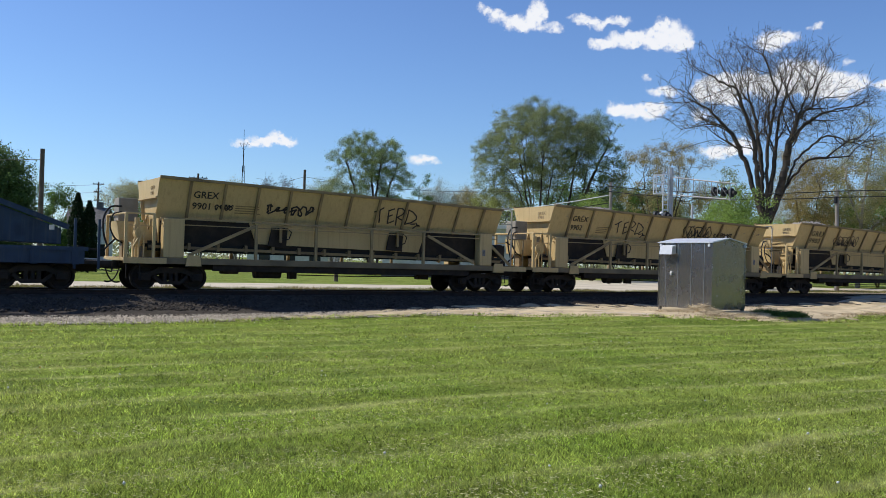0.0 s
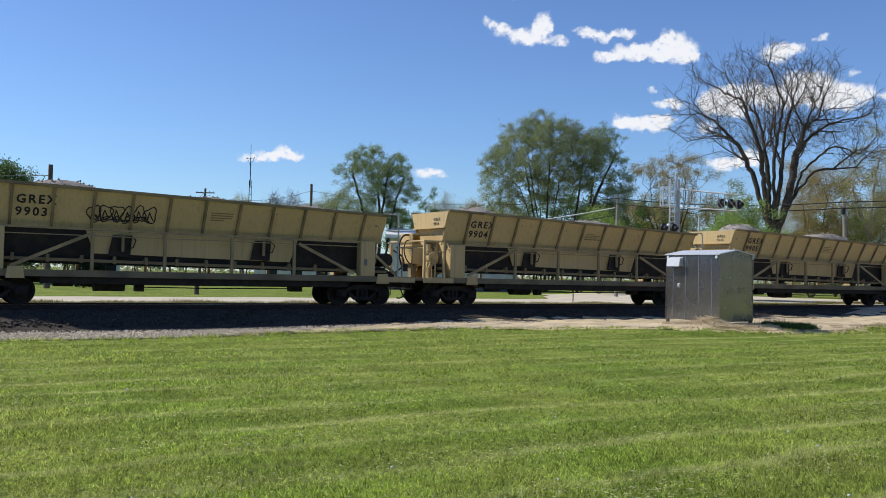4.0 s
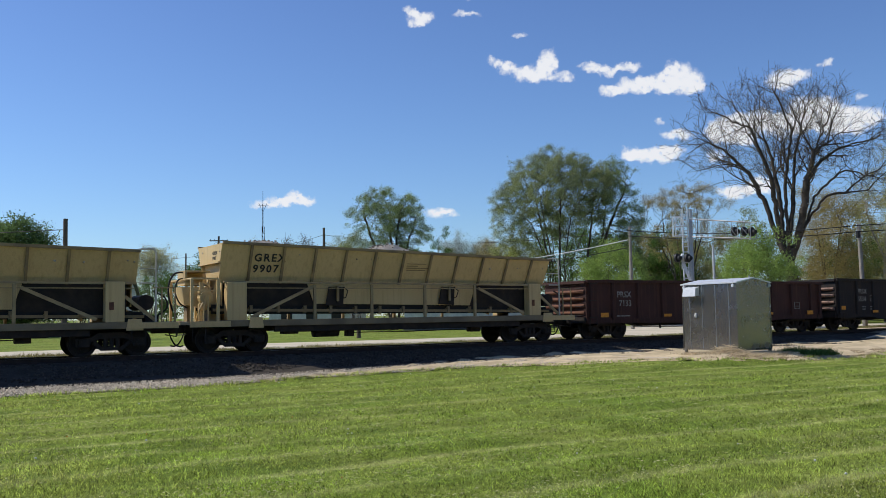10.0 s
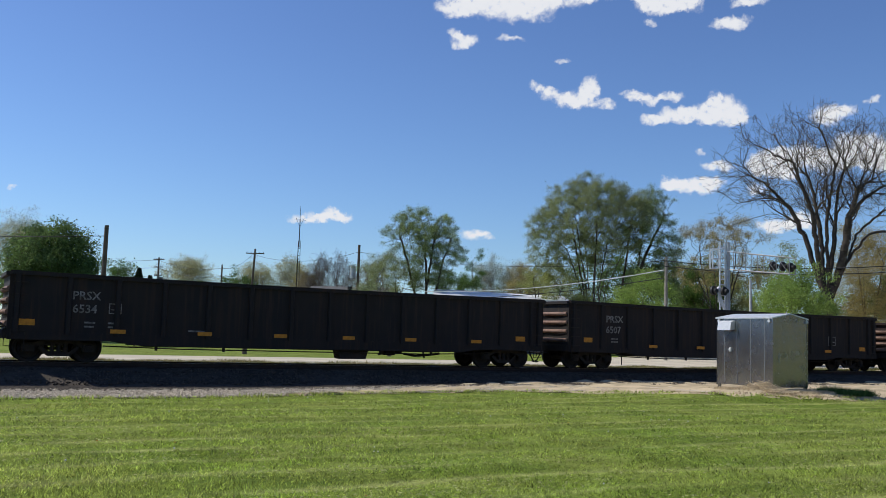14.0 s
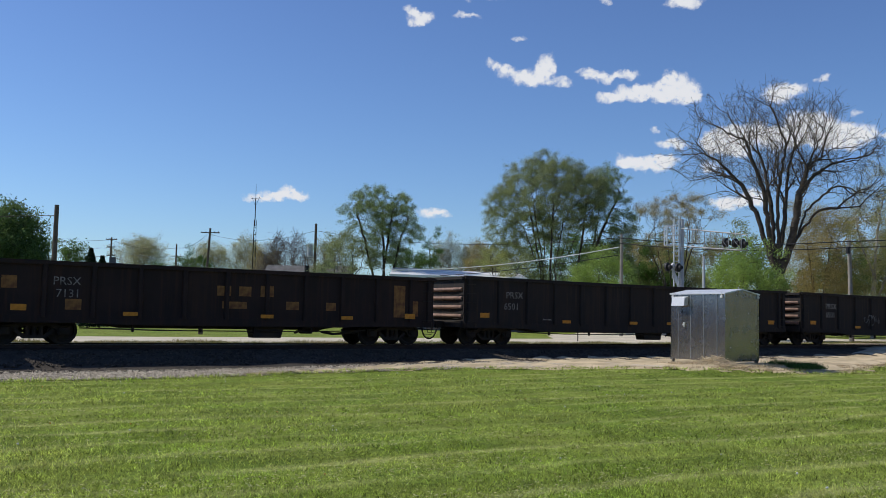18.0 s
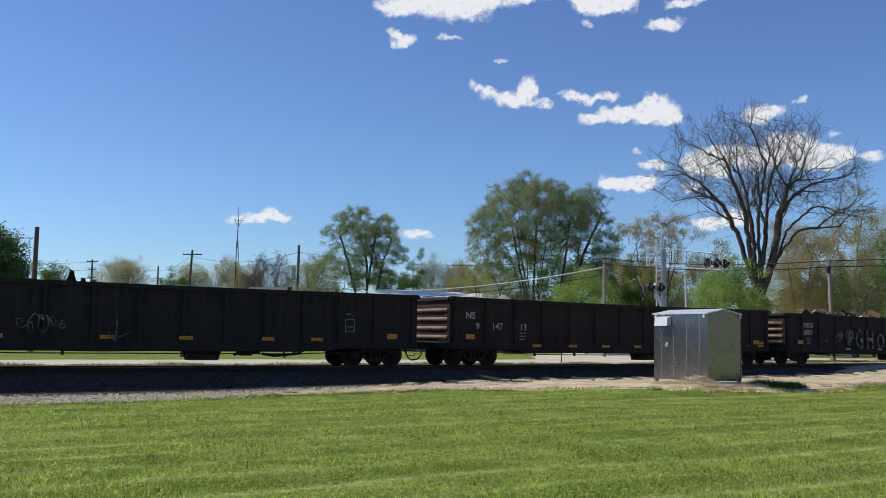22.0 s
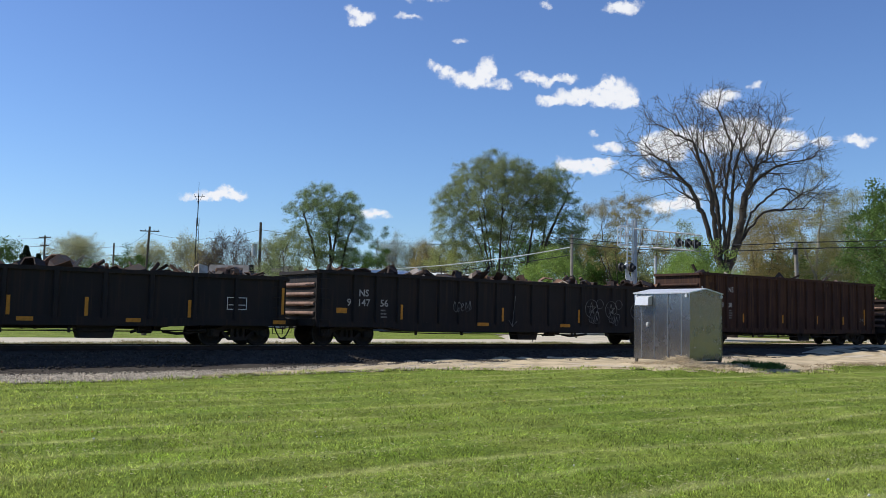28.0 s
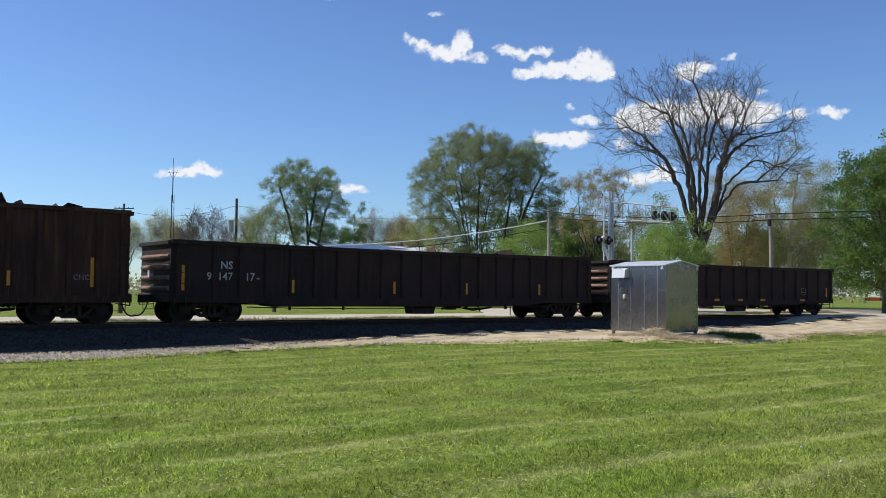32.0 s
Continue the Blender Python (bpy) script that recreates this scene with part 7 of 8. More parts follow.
part("chalk_arrow", stroke([(0.3, 1.0), (0.3, 0.0), (0.05, 0.3), (0.3, 0.0), (0.2, 0.05), (0.75, 0.3)], 0.04), spray_pale, car, at=pose(8.2, -1.62, 0.9))
frame_mark(car, 17.0, 1.35, 0.4, 0.5)
fine_print(car, 17.05, 2.0, 1, 0.3)
car = CARS["G7"]
side_text(car, "NS", 0.78, 2.0, 0.40, stencil_white, 0.006)
for text, x in (("9", 1.30), ("147", 2.12), ("13", 3.62)):
    side_text(car, text, x, 1.56, 0.40, stencil_white, 0.004)
fine_print(car, 3.62, 1.4, 3, 0.4)
fine_print(car, 18.6, 1.0, 1, 0.3)
reflectors(car, 20.3, 1.14, (), plates=False)
mark_plate(car, 0.80, 1.14, 0.46, 0.20, orange, "orange reflective patch")
for x in (4.3, 6.32, 8.36, 10.4, 12.4, 14.4, 16.36):
    mark_plate(car, x, 0.84, 0.48, 0.12, orange, "orange reflective strip")
for z in (0.96, 1.11):
    mark_plate(car, 19.45, z, 0.46, 0.11, orange, "orange reflective strip")
frame_mark(car, 17.42, 1.5, 0.46, 0.30, cells=2)
part("chalk_mark", stroke([(0.0, 0.3), (0.12, 0.0), (0.2, 0.5), (0.16, 0.05), (0.4, 0.15)], 0.03), spray_pale, car, at=pose(11.9, -1.62, 0.8))
car = CARS["G8"]
side_text(car, "PRSX", 1.62, 2.05, 0.38, stencil_white, 0.004)
side_text(car, "6503", 1.62, 1.66, 0.38, stencil_white, 0.004)
fine_print(car, 1.9, 1.42, 3, 0.4)
fine_print(car, 3.5, 1.30, 1, 0.35)
for text, x, size in (("G", 6.22, 1.55), ("H", 7.28, 1.5), ("O", 8.36, 1.3), ("$", 9.45, 1.5), ("T", 10.50, 1.45)):
    part("spray_letter", lettering(text, size, spray_pale, 0.035), spray_pale, car, "pale spray-painted letter", at=pose(x, -1.62, 0.95) @ Matrix.Diagonal((0.72, 1.0, 1.0, 1.0)))
for x in (5.28, 11.5):
    shape = part("spray_skull", skull(0.76, 0.95), spray_pale, car, "pale spray-painted round shape", at=pose(x, -1.62, 1.1))
    for dx in (0.2, 0.56):
        part("dark_patch", oval(0.13, 0.17, 0.10), spray_black, shape, at=pose(dx - 0.065, -0.006, 0.5))
for x, z, w, h in ((4.3, 1.1, 0.8, 0.9), (12.6, 1.0, 0.7, 0.7), (15.9, 1.2, 0.9, 0.55), (18.2, 1.15, 0.8, 0.7), (19.2, 1.2, 0.7, 0.8)):
    part("spray_tag", scrawl(rs, w, h, 4, 0.03), spray_pale, car, "pale spray-painted scrawl", at=pose(x, -1.62, z))
mark_plate(car, 0.94, 1.14, 0.46, 0.20, orange, "orange reflective patch")
for x in (5.4, 8.5, 11.6, 13.9, 16.6):
    mark_plate(car, x, 0.84, 0.48, 0.12, orange, "orange reflective strip")
mark_plate(car, 19.1, 1.1, 0.46, 0.20, orange, "orange reflective patch")
frame_mark(car, 17.3, 1.42, 0.5, 0.4)
car = CARS["G9"]
for text, x, z in (("PR", 1.68, 1.90), ("SX", 2.62, 1.90), ("71", 1.72, 1.52), ("11", 2.66, 1.52)):
    side_text(car, text, x, z, 0.40, dull_white)
side_text(car, "BLUEFIELD", 3.6, 1.62, 0.18, dull_white)
side_text(car, "ONLY", 3.9, 1.42, 0.18, dull_white)
fine_print(car, 1.9, 1.1, 1, 0.35)
for x in (3.9, 7.3, 10.6, 15.8):
    mark_plate(car, x, 0.80, 0.48, 0.13, orange, "orange reflective strip")
for x in (3.50, 7.0, 9.3, 12.68):
    mark_plate(car, x, 0.98, 0.11, 0.60, orange, "upright yellow reflective strip")
mark_plate(car, 16.1, 1.15, 0.10, 0.95, orange, "upright yellow reflective strip")
frame_mark(car, 14.07, 1.28, 0.74, 0.44, white_paint, 2)
car = CARS["G10"]
side_text(car, "NS", 1.80, 1.92, 0.36, stencil_white, 0.006)
for text, x in (("9", 1.28), ("147", 1.74), ("56", 2.76)):
    side_text(car, text, x, 1.54, 0.38, stencil_white, 0.004)
fine_print(car, 2.8, 1.36, 3, 0.35)
mark_plate(car, 0.84, 1.25, 0.46, 0.20, orange, "orange reflective patch")
for x in (7.5, 12.2):
    mark_plate(car, x, 0.84, 0.60, 0.14, orange, "orange reflective strip")
mark_plate(car, 19.6, 1.2, 0.46, 0.20, orange, "orange reflective patch")
for x in (3.66, 8.9, 13.4, 18.4):
    mark_plate(car, x, 1.05, 0.10, 0.58, orange, "upright yellow reflective strip")
part("spray_tag", scrawl(rs, 1.0, 0.7, 5, 0.03), spray_pale, car, "pale chalk drawing", at=pose(6.2, -1.62, 1.25))
part("chalk_arrow", stroke([(0.35, 1.3), (0.2, 0.0), (0.0, 0.25), (0.2, 0.0), (0.45, 0.2)], 0.035), spray_pale, car, at=pose(9.2, -1.62, 0.85))
for x, w, h in ((13.75, 0.8, 0.85), (15.05, 0.75, 0.8), (16.75, 0.72, 0.72), (18.0, 0.8, 0.8)):
    part("spray_oval", oval(w, h, 0.03), spray_pale, car, "pale spray-painted ring with a star", at=pose(x, -1.62, 1.28))
    part("spray_star", stroke([(w * 0.28, h * 0.25), (w * 0.48, h * 0.85), (w * 0.66, h * 0.25), (w * 0.16, h * 0.62), (w * 0.82, h * 0.6), (w * 0.28, h * 0.25)], 0.025), spray_pale, car, at=pose(x, -1.626, 1.28))
    part("spray_ring", oval(0.46, 0.42, 0.028), spray_pale, car, "pale spray-painted ring", at=pose(x + w * 0.86, -1.626, 1.72))
    part("spray_tag", bubble(rs, 0.62, 0.62, 2, 0.03), spray_pale, car, "pale spray-painted loops", at=pose(x + 0.28, -1.624, 0.98))
for z, w in ((1.92, 1.1), (1.56, 1.15)):
    part("spray_tag", scrawl(rs, w, 0.30, 4, 0.035), spray_pale, car, "pale spray-painted scrawl", at=pose(19.0, -1.62, z))
car = CARS["G11"]
for x, z, w, h in ((0.36, 1.0, 0.70, 2.6),):
    part("rust_patch", Build().box(0, w, -0.003, 0.003, 0, h), rust_stain, car, "orange-brown rust staining on the side sheet", at=pose(x, -1.506, z))
side_text(car, "NS", 2.22, 2.82, 0.38, stencil_white, 0.006)
for text, x in (("9", 0.90), ("148", 1.34), ("08", 2.22)):
    side_text(car, text, x, 2.02, 0.35, stencil_white, 0.004)
fine_print(car, 1.36, 1.72, 3, 0.35)
fine_print(car, 2.3, 1.82, 4, 0.35)
for x in (0.80, 15.38):
    mark_plate(car, x, 1.22, 0.11, 0.95, orange, "upright yellow reflective strip")
for x in (3.48, 7.02, 10.36, 12.88):
    mark_plate(car, x, 1.24, 0.10, 0.46, orange, "short yellow reflective strip")
side_text(car, "CHC", 0.4, 1.45, 0.24, dull_white, 0.004)
side_text(car, "CHC", 14.85, 1.45, 0.24, dull_white, 0.004)
car = CARS["G12"]
side_text(car, "NS", 1.76, 1.92, 0.38, stencil_white, 0.006)
for text, x in (("9", 1.26), ("147", 1.66), ("17", 2.70)):
    side_text(car, text, x, 1.52, 0.38, stencil_white, 0.004)
fine_print(car, 3.15, 1.56, 1, 0.22)
mark_plate(car, 0.36, 1.14, 0.11, 0.88, orange, "upright yellow reflective strip")
for x in (4.52, 9.1, 12.8, 17.0):
    mark_plate(car, x, 1.08, 0.10, 0.48, orange, "upright yellow reflective strip")
car = CARS["G13"]
for x in (4.0, 6.1, 8.1, 10.2, 12.2, 16.3):
    mark_plate(car, x, 0.84, 0.44, 0.12, orange, "orange reflective strip")
mark_plate(car, 19.15, 1.1, 0.10, 0.55, orange, "upright yellow reflective strip")
frame_mark(car, 16.5, 1.2, 0.44, 0.42)
part("hand_grab_light", Build().box(0, 0.2, -0.02, 0.0, 0, 0.25), white_paint, CARS["G12"], at=pose(-0.14, 0.4, 1.6, 0, 0, -90))


def scrap_load(key, count, heap, seed, s_from=0.4):
    """Plates, beams and cut tubes thrown into a gondola, each a piece of its own."""
    rng = np.random.default_rng(seed)
    s0, long, _, tall = GONDOLAS[key]
    load = thing("scrap_load", "heap of rusty scrap iron plates and beams in a gondola car", "scrap metal")
    MOVING.append((load, s0))
    base = part("scrap_bed", Build().box(0.3, long - 0.3, -1.35, 1.35, 1.08, tall - 0.25), scrap_dark, load)
    kinds = [Build().box(-0.7, 0.7, -0.45, 0.45, -0.012, 0.012), Build().box(-1.1, 1.1, -0.08, 0.08, -0.08, -0.06).box(-1.1, 1.1, -0.01, 0.01, -0.06, 0.06).box(-1.1, 1.1, -0.08, 0.08, 0.06, 0.08),
             Build().prism([(0.0, 0.28), (-0.27, 0.1), (-0.2, -0.24), (0.14, -0.3), (0.33, -0.05)], 1, -0.35, 0.3), Build().tube((-0.8, 0, 0), (0.8, 0, 0), 0.11, n=10), Build().prism([(-0.5, 0), (-0.3, 0.35), (0.25, 0.42), (0.6, 0.05), (0.55, 0), (0.22, 0.36), (-0.28, 0.3), (-0.42, 0)], 1, -0.4, 0.4)]
    meshes = {}
    for i in range(count):
        k = int(rng.integers(0, len(kinds)))
        mat = (scrap_dark, scrap_dark, scrap_rust, scrap_pale if rng.uniform() < 0.35 else scrap_dark)[int(rng.integers(0, 4))]
        if (k, mat.name) not in meshes:
            meshes[(k, mat.name)] = link_mesh("scrap_piece", kinds[k].bm.copy(), mat)
        x = rng.uniform(s_from, long - 0.5)
        z = tall - 0.12 + heap * rng.uniform(-0.2, 1.0) * (0.6 + 0.4 * math.sin(x * 1.3 + seed))
        part("scrap_piece", meshes[(k, mat.name)], mat, load, at=pose(x, rng.uniform(-1.0, 0.9), z, rng.normal(0, 25), rng.normal(0, 22), rng.uniform(0, 360)) @ Matrix.Diagonal((rng.uniform(0.35, 0.95), rng.uniform(0.35, 0.9), rng.uniform(0.45, 1.0), 1.0)))
    for b in kinds:
        b.bm.free()


scrap_load("G8", 80, 0.24, 1, 4.0)
scrap_load("G9", 100, 0.32, 2)
scrap_load("G10", 110, 0.40, 3)
scrap_load("G11", 60, 0.16, 4)
scrap_load("G12", 10, 0.12, 5)


def blue_car():
    """The rear of the car ahead of the ballast cars: a blue deck with a sloping frame."""
    s0, long = -10.45, 17.4
    car = thing("blue_work_car", "dark blue railway work car with a sloping frame", "railway car")
    MOVING.append((car, s0))
    part("deck", Build().box(0.4, 16.4, -1.45, 1.45, 0.86, 1.36, 0.01), blue_paint, car)
    part("deck_edge", Build().box(0.4, 16.5, -1.50, -1.452, 1.29, 1.42), blue_paint, car)
    for x in np.arange(1.0, 16.4, 1.25):
        part("deck_stiffener", Build().box(x, x + 0.22, -1.49, -1.452, 0.84, 1.29), blue_paint, car)
    part("end_platform", Build().box(16.3, 17.2, -1.4, 1.4, 0.86, 0.98), frame_steel, car)
    for x in (16.1, 16.85):
        part("post", Build().box(x - 0.04, x + 0.04, -1.42, -1.34, 0.7, 2.35), blue_paint, car)
    part("grab_rail", Build().path([(16.1, -1.38, 1.05), (17.1, -1.38, 1.02)], 0.025), grey_steel, car)
    for y in (-1.35, 1.35):
        part("side_frame_top", Build().beam((0.6, y, 3.3), (12.6, y, 3.3), 0.14, 0.16), blue_paint, car)
        part("side_frame_slope", Build().beam((12.5, y, 3.3), (15.9, y, 2.05), 0.14, 0.16), blue_paint, car)
        for x in (2.0, 4.5, 7.0, 9.5, 12.0, 13.6):
            part("upright", Build().box(x - 0.14, x + 0.14, y - 0.06, y + 0.06, 1.36, 3.22 if x < 13 else 2.85), blue_paint, car)
    part("conveyor_frame", Build().hull([(0.6, -1.2, 1.6), (12.5, -1.2, 1.6), (15.7, -1.2, 1.5), (15.7, 1.2, 1.5), (12.5, 1.2, 1.6), (0.6, 1.2, 1.6), (0.6, -1.2, 3.1), (12.5, -1.2, 3.1), (15.7, -1.2, 2.0), (15.7, 1.2, 2.0), (12.5, 1.2, 3.1), (0.6, 1.2, 3.1)],
                                          [(0, 1, 7, 6), (1, 2, 8, 7), (5, 4, 10, 11), (4, 3, 9, 10), (6, 7, 10, 11), (7, 8, 9, 10), (0, 1, 4, 5), (1, 2, 3, 4), (2, 3, 9, 8), (0, 5, 11, 6)]), blue_paint, car)
    part("cable", Build().path([(16.3, -0.7, 1.45), (16.8, -0.7, 1.35), (17.2, -0.65, 1.4), (17.55, -0.6, 1.75)], 0.035), rubber, car)
    part("lamp", Build().box(15.3, 15.45, -1.44, -1.38, 1.95, 2.1), white_paint, car)
    add_truck(car, 14.9, s0)
    add_truck(car, 2.4, s0)
    part("centre_sill", Build().box(0.3, 17.0, -0.35, 0.35, 0.62, 0.86), frame_steel, car)
    add_coupler(car, 17.3, 1)
    car["label"] = "dark blue railway work car with a sloping conveyor frame"


blue_car()


# ---------------------------------------------------------------- grass, stones and small growth
def blades():
    """Tufts of upright grass blades over the lawn, dense near the camera's foot."""
    rng = np.random.default_rng(21)
    m, per = 58000, 8
    y = 4.2 / (1 - rng.uniform(0, 1, m) * (1 - 4.2 / 34.0))
    x = rng.uniform(-1, 1, m) * (0.66 * y + 1.6) - 0.4
    vigour = np.exp(rng.normal(0, 0.30, m)) * (1 + 0.3 * np.sin(x * 0.9 + 1.3 * np.sin(y * 0.5)) * np.sin(y * 0.8 + np.sin(x * 0.4)))
    x, y, vigour = (np.repeat(a, per) for a in (x, y, vigour))
    n = m * per
    loose = 0.018 + 0.0035 * y
    x, y = x + rng.normal(0, 1, n) * loose, y + rng.normal(0, 1, n) * loose
    s, across = x * U.x + y * U.y, x * V.x + y * V.y - GAP
    keep = across < lawn_edge(s) - 0.05 + rng.normal(0, 0.12, n)
    x, y, s, across, vigour = x[keep], y[keep], s[keep], across[keep], vigour[keep]
    n = len(x)
    z = height(s, across)
    tall = rng.uniform(0.016, 0.042, n) * vigour * (0.9 + 0.015 * y)
    wide = rng.uniform(0.002, 0.005, n) * (0.6 + 0.08 * y)
    a = rng.uniform(0, 6.283, n)
    lean = rng.normal(0, 0.6, (n, 2)) * tall[:, None]
    base = np.stack([x, y, z], -1)
    off = np.stack([np.cos(a) * wide, np.sin(a) * wide, np.zeros(n)], -1)
    top = base + np.stack([lean[:, 0], lean[:, 1], tall], -1)
    v = np.stack([base - off, base + off, top], 1).reshape(-1, 3)
    me = raw_mesh("blades", v, np.arange(n * 3).reshape(n, 3), blade_mat)
    return tagged(new("grass", me), "short mown grass blades on the lawn", "grass", kind="stuff")


def clippings():
    """Dry cut stalks left lying in loose rows by the mower."""
    rng = np.random.default_rng(25)
    n = 70000
    y = 4.2 / (1 - rng.uniform(0, 1, n) * (1 - 4.2 / 30.0))
    x = rng.uniform(-1, 1, n) * (0.66 * y + 1.6) - 0.4
    s, across = x * U.x + y * U.y, x * V.x + y * V.y - GAP
    row = np.sin(across * 3.4 + 0.6 * np.sin(s * 0.45)) + 0.6 * np.sin(s * 0.7 + across) * np.sin(across * 1.3 - s * 0.3)
    keep = (across < lawn_edge(s) - 0.2) & (rng.uniform(-0.9, 1.5, n) < row)
    x, y, s, across = x[keep], y[keep], s[keep], across[keep]
    n = len(x)
    base = np.stack([x, y, height(s, across) + rng.uniform(0.02, 0.045, n)], -1)
    a, long, wide = rng.uniform(0, 6.283, n), rng.uniform(0.01, 0.03, n), rng.uniform(0.0015, 0.003, n) * (0.6 + 0.07 * y)
    way = np.stack([np.cos(a), np.sin(a), rng.normal(0, 0.25, n)], -1) * long[:, None]
    off = np.stack([-np.sin(a) * wide, np.cos(a) * wide, wide], -1)
    v = np.stack([base - way - off, base - way + off, base + way], 1).reshape(-1, 3)
    return tagged(new("cut_grass", raw_mesh("cut_grass", v, np.arange(n * 3).reshape(n, 3), clipping_mat)), "dry pale grass clippings lying on the lawn", "clippings", kind="stuff")


blade_mat = striped(leaf_material("grass_blades", (0.29, 0.385, 0.06), (0.41, 0.455, 0.105), 0.6, 0.8), (0.70, 0.68, 0.30), 0.72)
clipping_mat = leaf_material("dry_clippings", (0.68, 0.64, 0.36), (0.56, 0.54, 0.26), 0.4, 0.3)
blades()
clippings()


def scatter_stones():
    rng = np.random.default_rng(22)
    out = []
    for count, n0, n1, lo, hi, s0, s1 in ((14000, -8.4, -4.6, 0.015, 0.045, -4, 21), (12000, -5.3, -1.5, 0.025, 0.055, -4, 40), (1400, -12.8, -4.5, 0.01, 0.03, 22, 60)):
        s, n = rng.uniform(s0, s1, count), rng.uniform(n0, n1, count)
        n = np.maximum(n, lawn_edge(s) + rng.uniform(-0.1, 0.8, count))
        z = np.where(n > -3.9, np.interp(n, [-3.9, -3.2, -2.6, -2.0, -1.5], [0.02, 0.11, 0.21, 0.33, 0.39]), height(s, n) + 0.03)
        pts = np.stack([s * U.x + (GAP + n) * V.x, s * U.y + (GAP + n) * V.y, z], -1)
        me = stones("loose_stones", pts, lo, hi, rng)
        # stones nearest the rails take the shadow-darkened colour
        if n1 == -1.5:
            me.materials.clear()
            me.materials.append(shade_dirty_stone)
        tagged(new("loose_stones", me), "loose grey crushed stone along the track", "stones", kind="stuff")


# grimy stone with the train's shadow painted into its colour
shade_dirty_stone = material("shaded_grimy_loose_stone", (0.058, 0.049, 0.039), (0.109, 0.091, 0.073), rough=0.95, gloss=0.1, scale=9, vary=0.4, island=True)
scatter_stones()


def tufts(name, label, category, spots, rng, high, mat, per=260, spread=0.35):
    """Ragged growth: thin blades that fan out of the ground."""
    v = []
    for x, y, k in spots:
        z = ground_at(x, y) + 0.04
        m = int(per * k)
        p = np.stack([x + rng.normal(0, spread * k, m), y + rng.normal(0, spread * k, m), np.full(m, z)], -1)
        a = rng.uniform(0, 6.283, m)
        w = rng.uniform(0.008, 0.02, (m, 1))
        off = np.stack([np.cos(a), np.sin(a), np.zeros(m)], -1) * w
        h = rng.uniform(0.4, 1.0, m) * high * k
        top = p + np.stack([rng.normal(0, 0.45, m) * h, rng.normal(0, 0.45, m) * h, h], -1)
        v.append(np.stack([p - off, p + off, top], 1).reshape(-1, 3))
    v = np.concatenate(v)
    return tagged(new(name, raw_mesh(name, v, np.arange(len(v)).reshape(-1, 3), mat)), label, category, kind="stuff")


weed_mat = leaf_material("dusty_weeds", (0.19, 0.20, 0.075), (0.27, 0.23, 0.11), 0.4)
mulch_mat = material("brown_dead_stalks", (0.42, 0.32, 0.19), (0.30, 0.225, 0.13), rough=0.95, scale=9, vary=0.35, island=True)
rng = np.random.default_rng(23)
edge = []
for s in np.arange(-4, 46, 0.35):
    p = on_track(s + rng.uniform(-0.2, 0.2), float(lawn_edge(s)) - 0.15 + rng.normal(0, 0.22), 0)
    edge.append((p.x, p.y, rng.uniform(0.25, 0.7)))
tufts("verge_grass", "ragged taller grass along the lawn's edge", "grass", edge, rng, 0.17, blade_mat, 90, 0.4)
straw = []
for i in range(130):
    p = Vector((10.14, 30.73, 0)) + (V * rng.normal(0.75, 0.5) - U * abs(rng.normal(0.3, 0.22)) if i % 4 else U * rng.uniform(-0.2, 1.8) - V * rng.uniform(0.1, 0.7))
    straw.append((p.x, p.y, rng.uniform(0.2, 1.0)))
tufts("dry_straw", "dry bleached straw standing round the shed's foot", "straw", straw, rng, 0.12, straw_mat, 120, 0.34)


def stalk_heap(count, rng):
    """Loose stalks thrown down in a low heap against the shed's front corner."""
    verts, faces = [], []
    for i in range(count):
        along, out = rng.normal(0.35, 0.55), abs(rng.normal(0, 0.28))
        p = Vector((10.14, 30.73, 0)) + V * along - U * (out + 0.03)
        mound = 0.30 * math.exp(-((along - 0.3) / 0.55) ** 2 - (out / 0.4) ** 2)
        p.z = ground_at(p.x, p.y) + 0.05 + mound * rng.uniform(0.0, 1.0)
        turn, tilt, half, thin = rng.uniform(0, 6.283), rng.normal(0, 0.25), rng.uniform(0.08, 0.30), rng.uniform(0.005, 0.011)
        ahead = Vector((math.cos(turn) * math.cos(tilt), math.sin(turn) * math.cos(tilt), math.sin(tilt)))
        side = Vector((-math.sin(turn), math.cos(turn), 0))
        up = ahead.cross(side)
        k = len(verts)
        for e in (-half, half):
            for c, d in ((1, -0.6), (-1, -0.6), (0, 1)):
                verts.append(tuple(p + ahead * e + side * (c * thin) + up * (d * thin)))
        faces += [(k, k + 1, k + 4, k + 3), (k + 1, k + 2, k + 5, k + 4), (k + 2, k, k + 3, k + 5)]
    return raw_mesh("straw_heap", np.array(verts), np.array(faces), straw_mat, 4)


tagged(part("straw_heap", stalk_heap(420, rng), straw_mat), "loose heap of dry straw stalks against the shed's corner", "straw", kind="stuff")
mulch = []
for s in np.arange(20.5, 44, 0.16):
    p = on_track(s, float(lawn_edge(s)) + 0.45 + rng.normal(0, 0.3), 0)
    mulch.append((p.x, p.y, rng.uniform(0.25, 0.7)))
tufts("dead_stalks", "flattened brown dead stalks between lawn and dirt", "dead grass", mulch, rng, 0.10, mulch_mat, 90, 0.35)
weeds = [(12.9 + rng.normal(0, 0.28), 31.1 + rng.normal(0, 0.14), rng.uniform(0.5, 1.0)) for _ in range(14)]
tufts("weed_clump", "dark green weed clump beside the shed", "weeds", weeds, rng, 0.30, leaf_dark, 220, 0.2)
far_edge = []
for s in np.arange(-6, 60, 0.25):
    p = on_track(s, 2.75 + rng.normal(0, 0.42), 0)
    far_edge.append((p.x, p.y, rng.uniform(0.3, 0.8)))
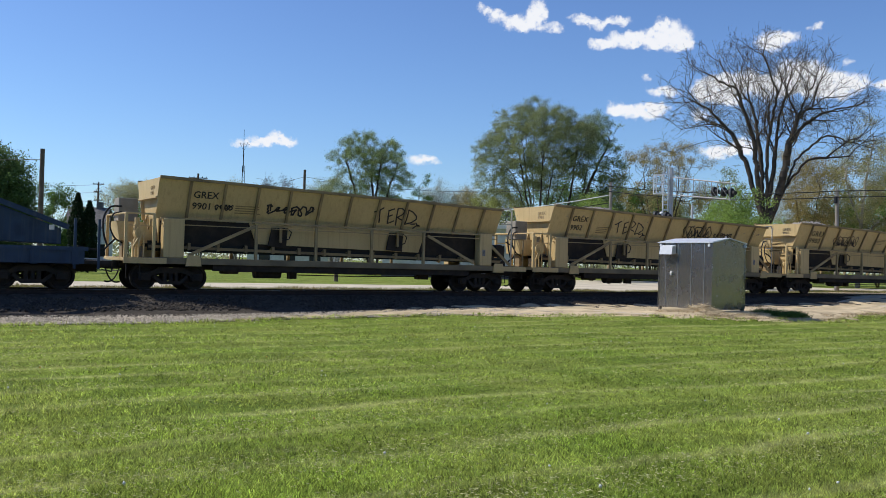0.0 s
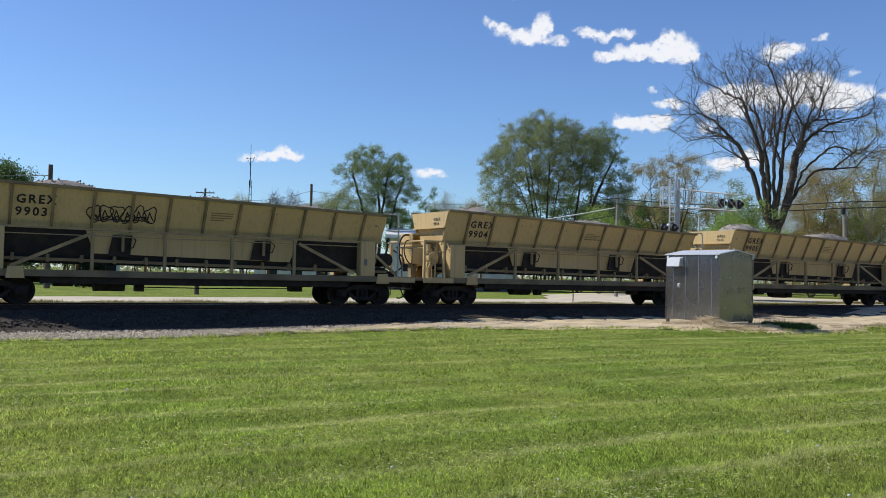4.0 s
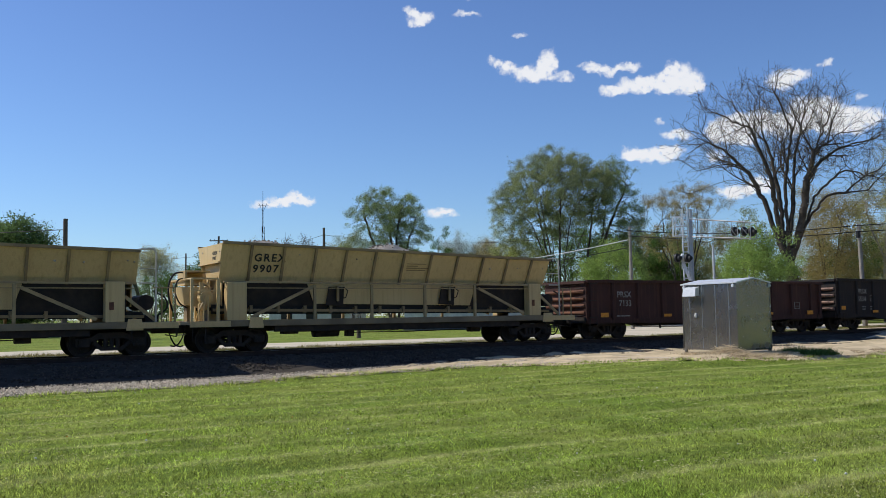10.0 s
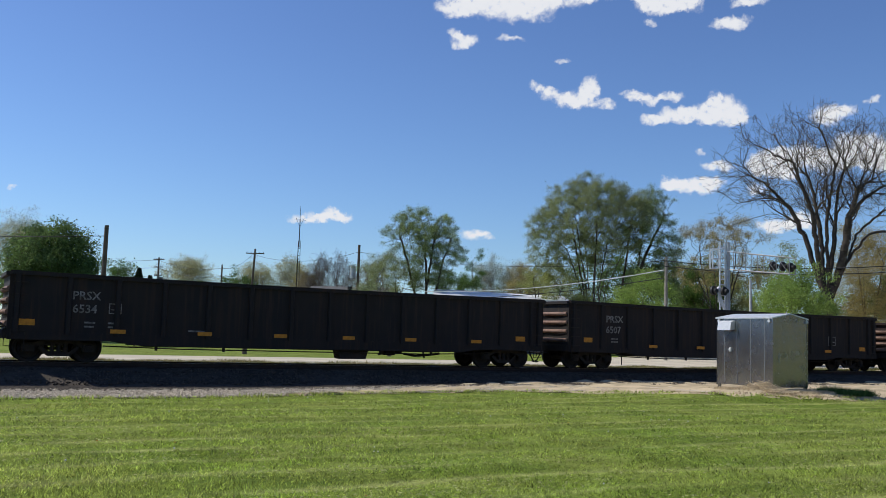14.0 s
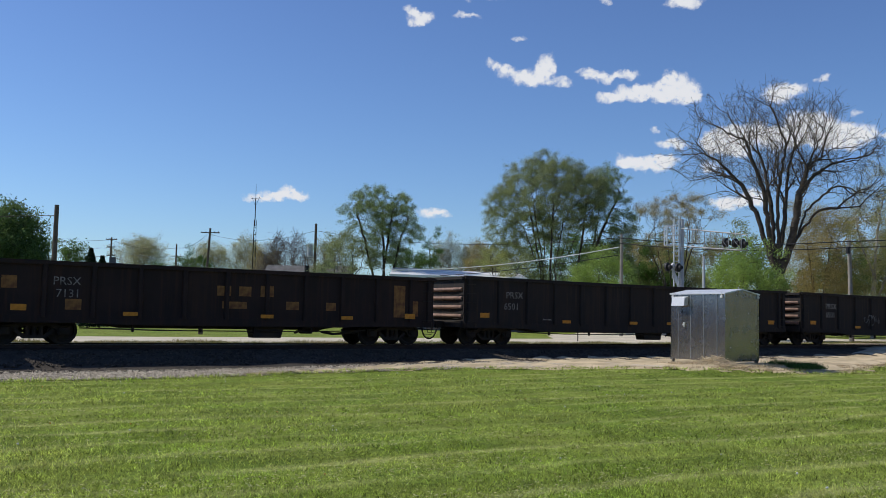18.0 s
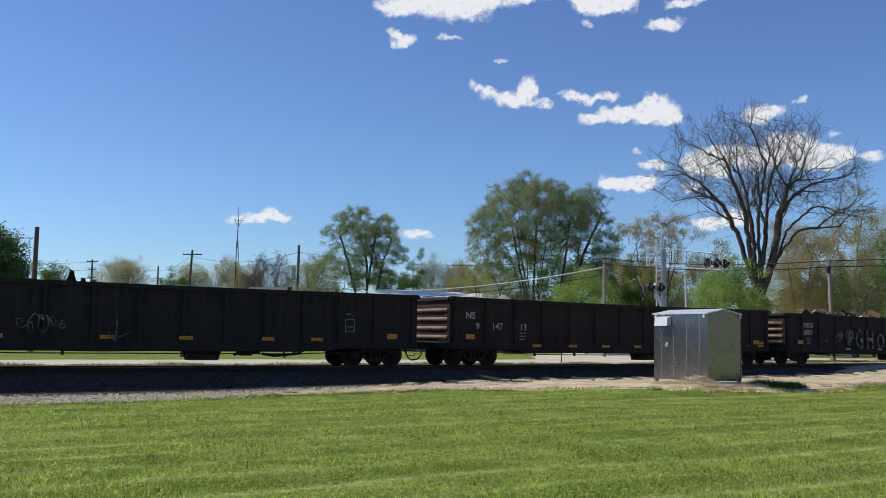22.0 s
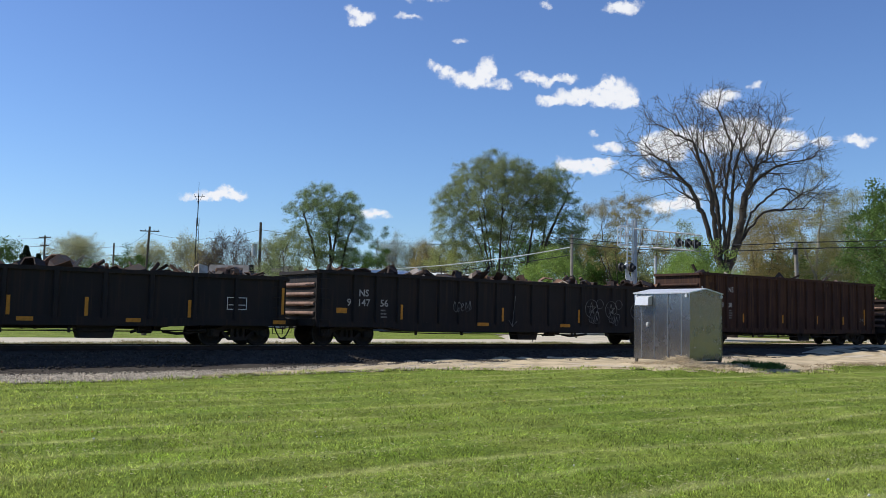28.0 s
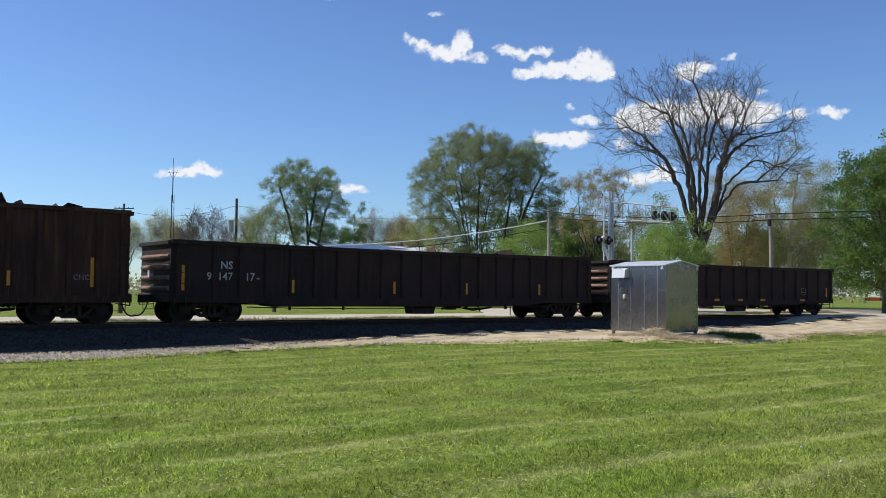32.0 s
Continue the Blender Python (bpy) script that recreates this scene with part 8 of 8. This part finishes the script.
tufts("verge_grass", "ragged grass strip between the track and the road", "grass", far_edge, rng, 0.24, weed_mat, 230, 0.5)


def flowers(label, count, mat, r, seed, high):
    g = np.random.default_rng(seed)
    y = g.uniform(6, 30, count)
    x = g.uniform(-0.6, 0.6, count) * y
    ok = (x * V.x + y * V.y - GAP) < lawn_edge(x * U.x + y * U.y) - 0.3
    pts = np.stack([x, y, np.full(count, high)], -1)[ok]
    me = stones("flower_heads", pts, r * 0.7, r, g)
    me.materials.clear()
    me.materials.append(mat)
    tagged(new("dandelions", me), label, "flowers", kind="stuff")


flowers("pale dandelion clocks dotted over the lawn", 55, white_paint, 0.02, 31, 0.09)
flowers("yellow dandelions dotted over the lawn", 16, orange, 0.018, 32, 0.06)
stake = thing("marker_stake", "thin dark marker stake beside the road", "stake", pose(*on_track(33.1, 6.3, 0.45)))
part("shaft", Build().box(-0.025, 0.025, -0.025, 0.025, -0.1, 1.0), dark_fitting, stake)
for s, n, h in ((15.2, 17.5, 0.9), (24.5, 18.0, 0.8)):
    post = thing("roadside_post", "short dark wooden post on the far verge", "post", pose(*on_track(s, n, 0.42)))
    part("shaft", Build().tube((0, 0, -0.1), (0, 0, h), 0.14, 0.12, 10), pole_wood, post)


# ---------------------------------------------------------------- what moves
def motions():
    heading = pose(0, 0, 0, 0, 0, math.degrees(TURN))
    times = [0.5 * i for i in range(65)]
    for ob, s0 in MOVING:
        walk(ob, [(t, Matrix.Translation(on_track(s0 - travelled(t), 0, RAIL)) @ heading) for t in times])
    # the wheels roll while their car is near
    ticks = [i / 30 for i in range(961)]
    for ob, x, s0 in WHEELS:
        near = [t for t in ticks if -2.0 < s0 + x - travelled(t) < 62.0]
        start = travelled(near[0]) if near else 0.0
        rows = []
        for t in sorted({0.0, *near, 32.0}):
            gone = min(max(travelled(t), start), travelled(near[-1])) - start if near else 0.0
            rows.append((t, pose(x, 0, 0.457, 0, -math.degrees(gone / 0.457) % 360.0, 0)))
        walk(ob, rows)


motions()
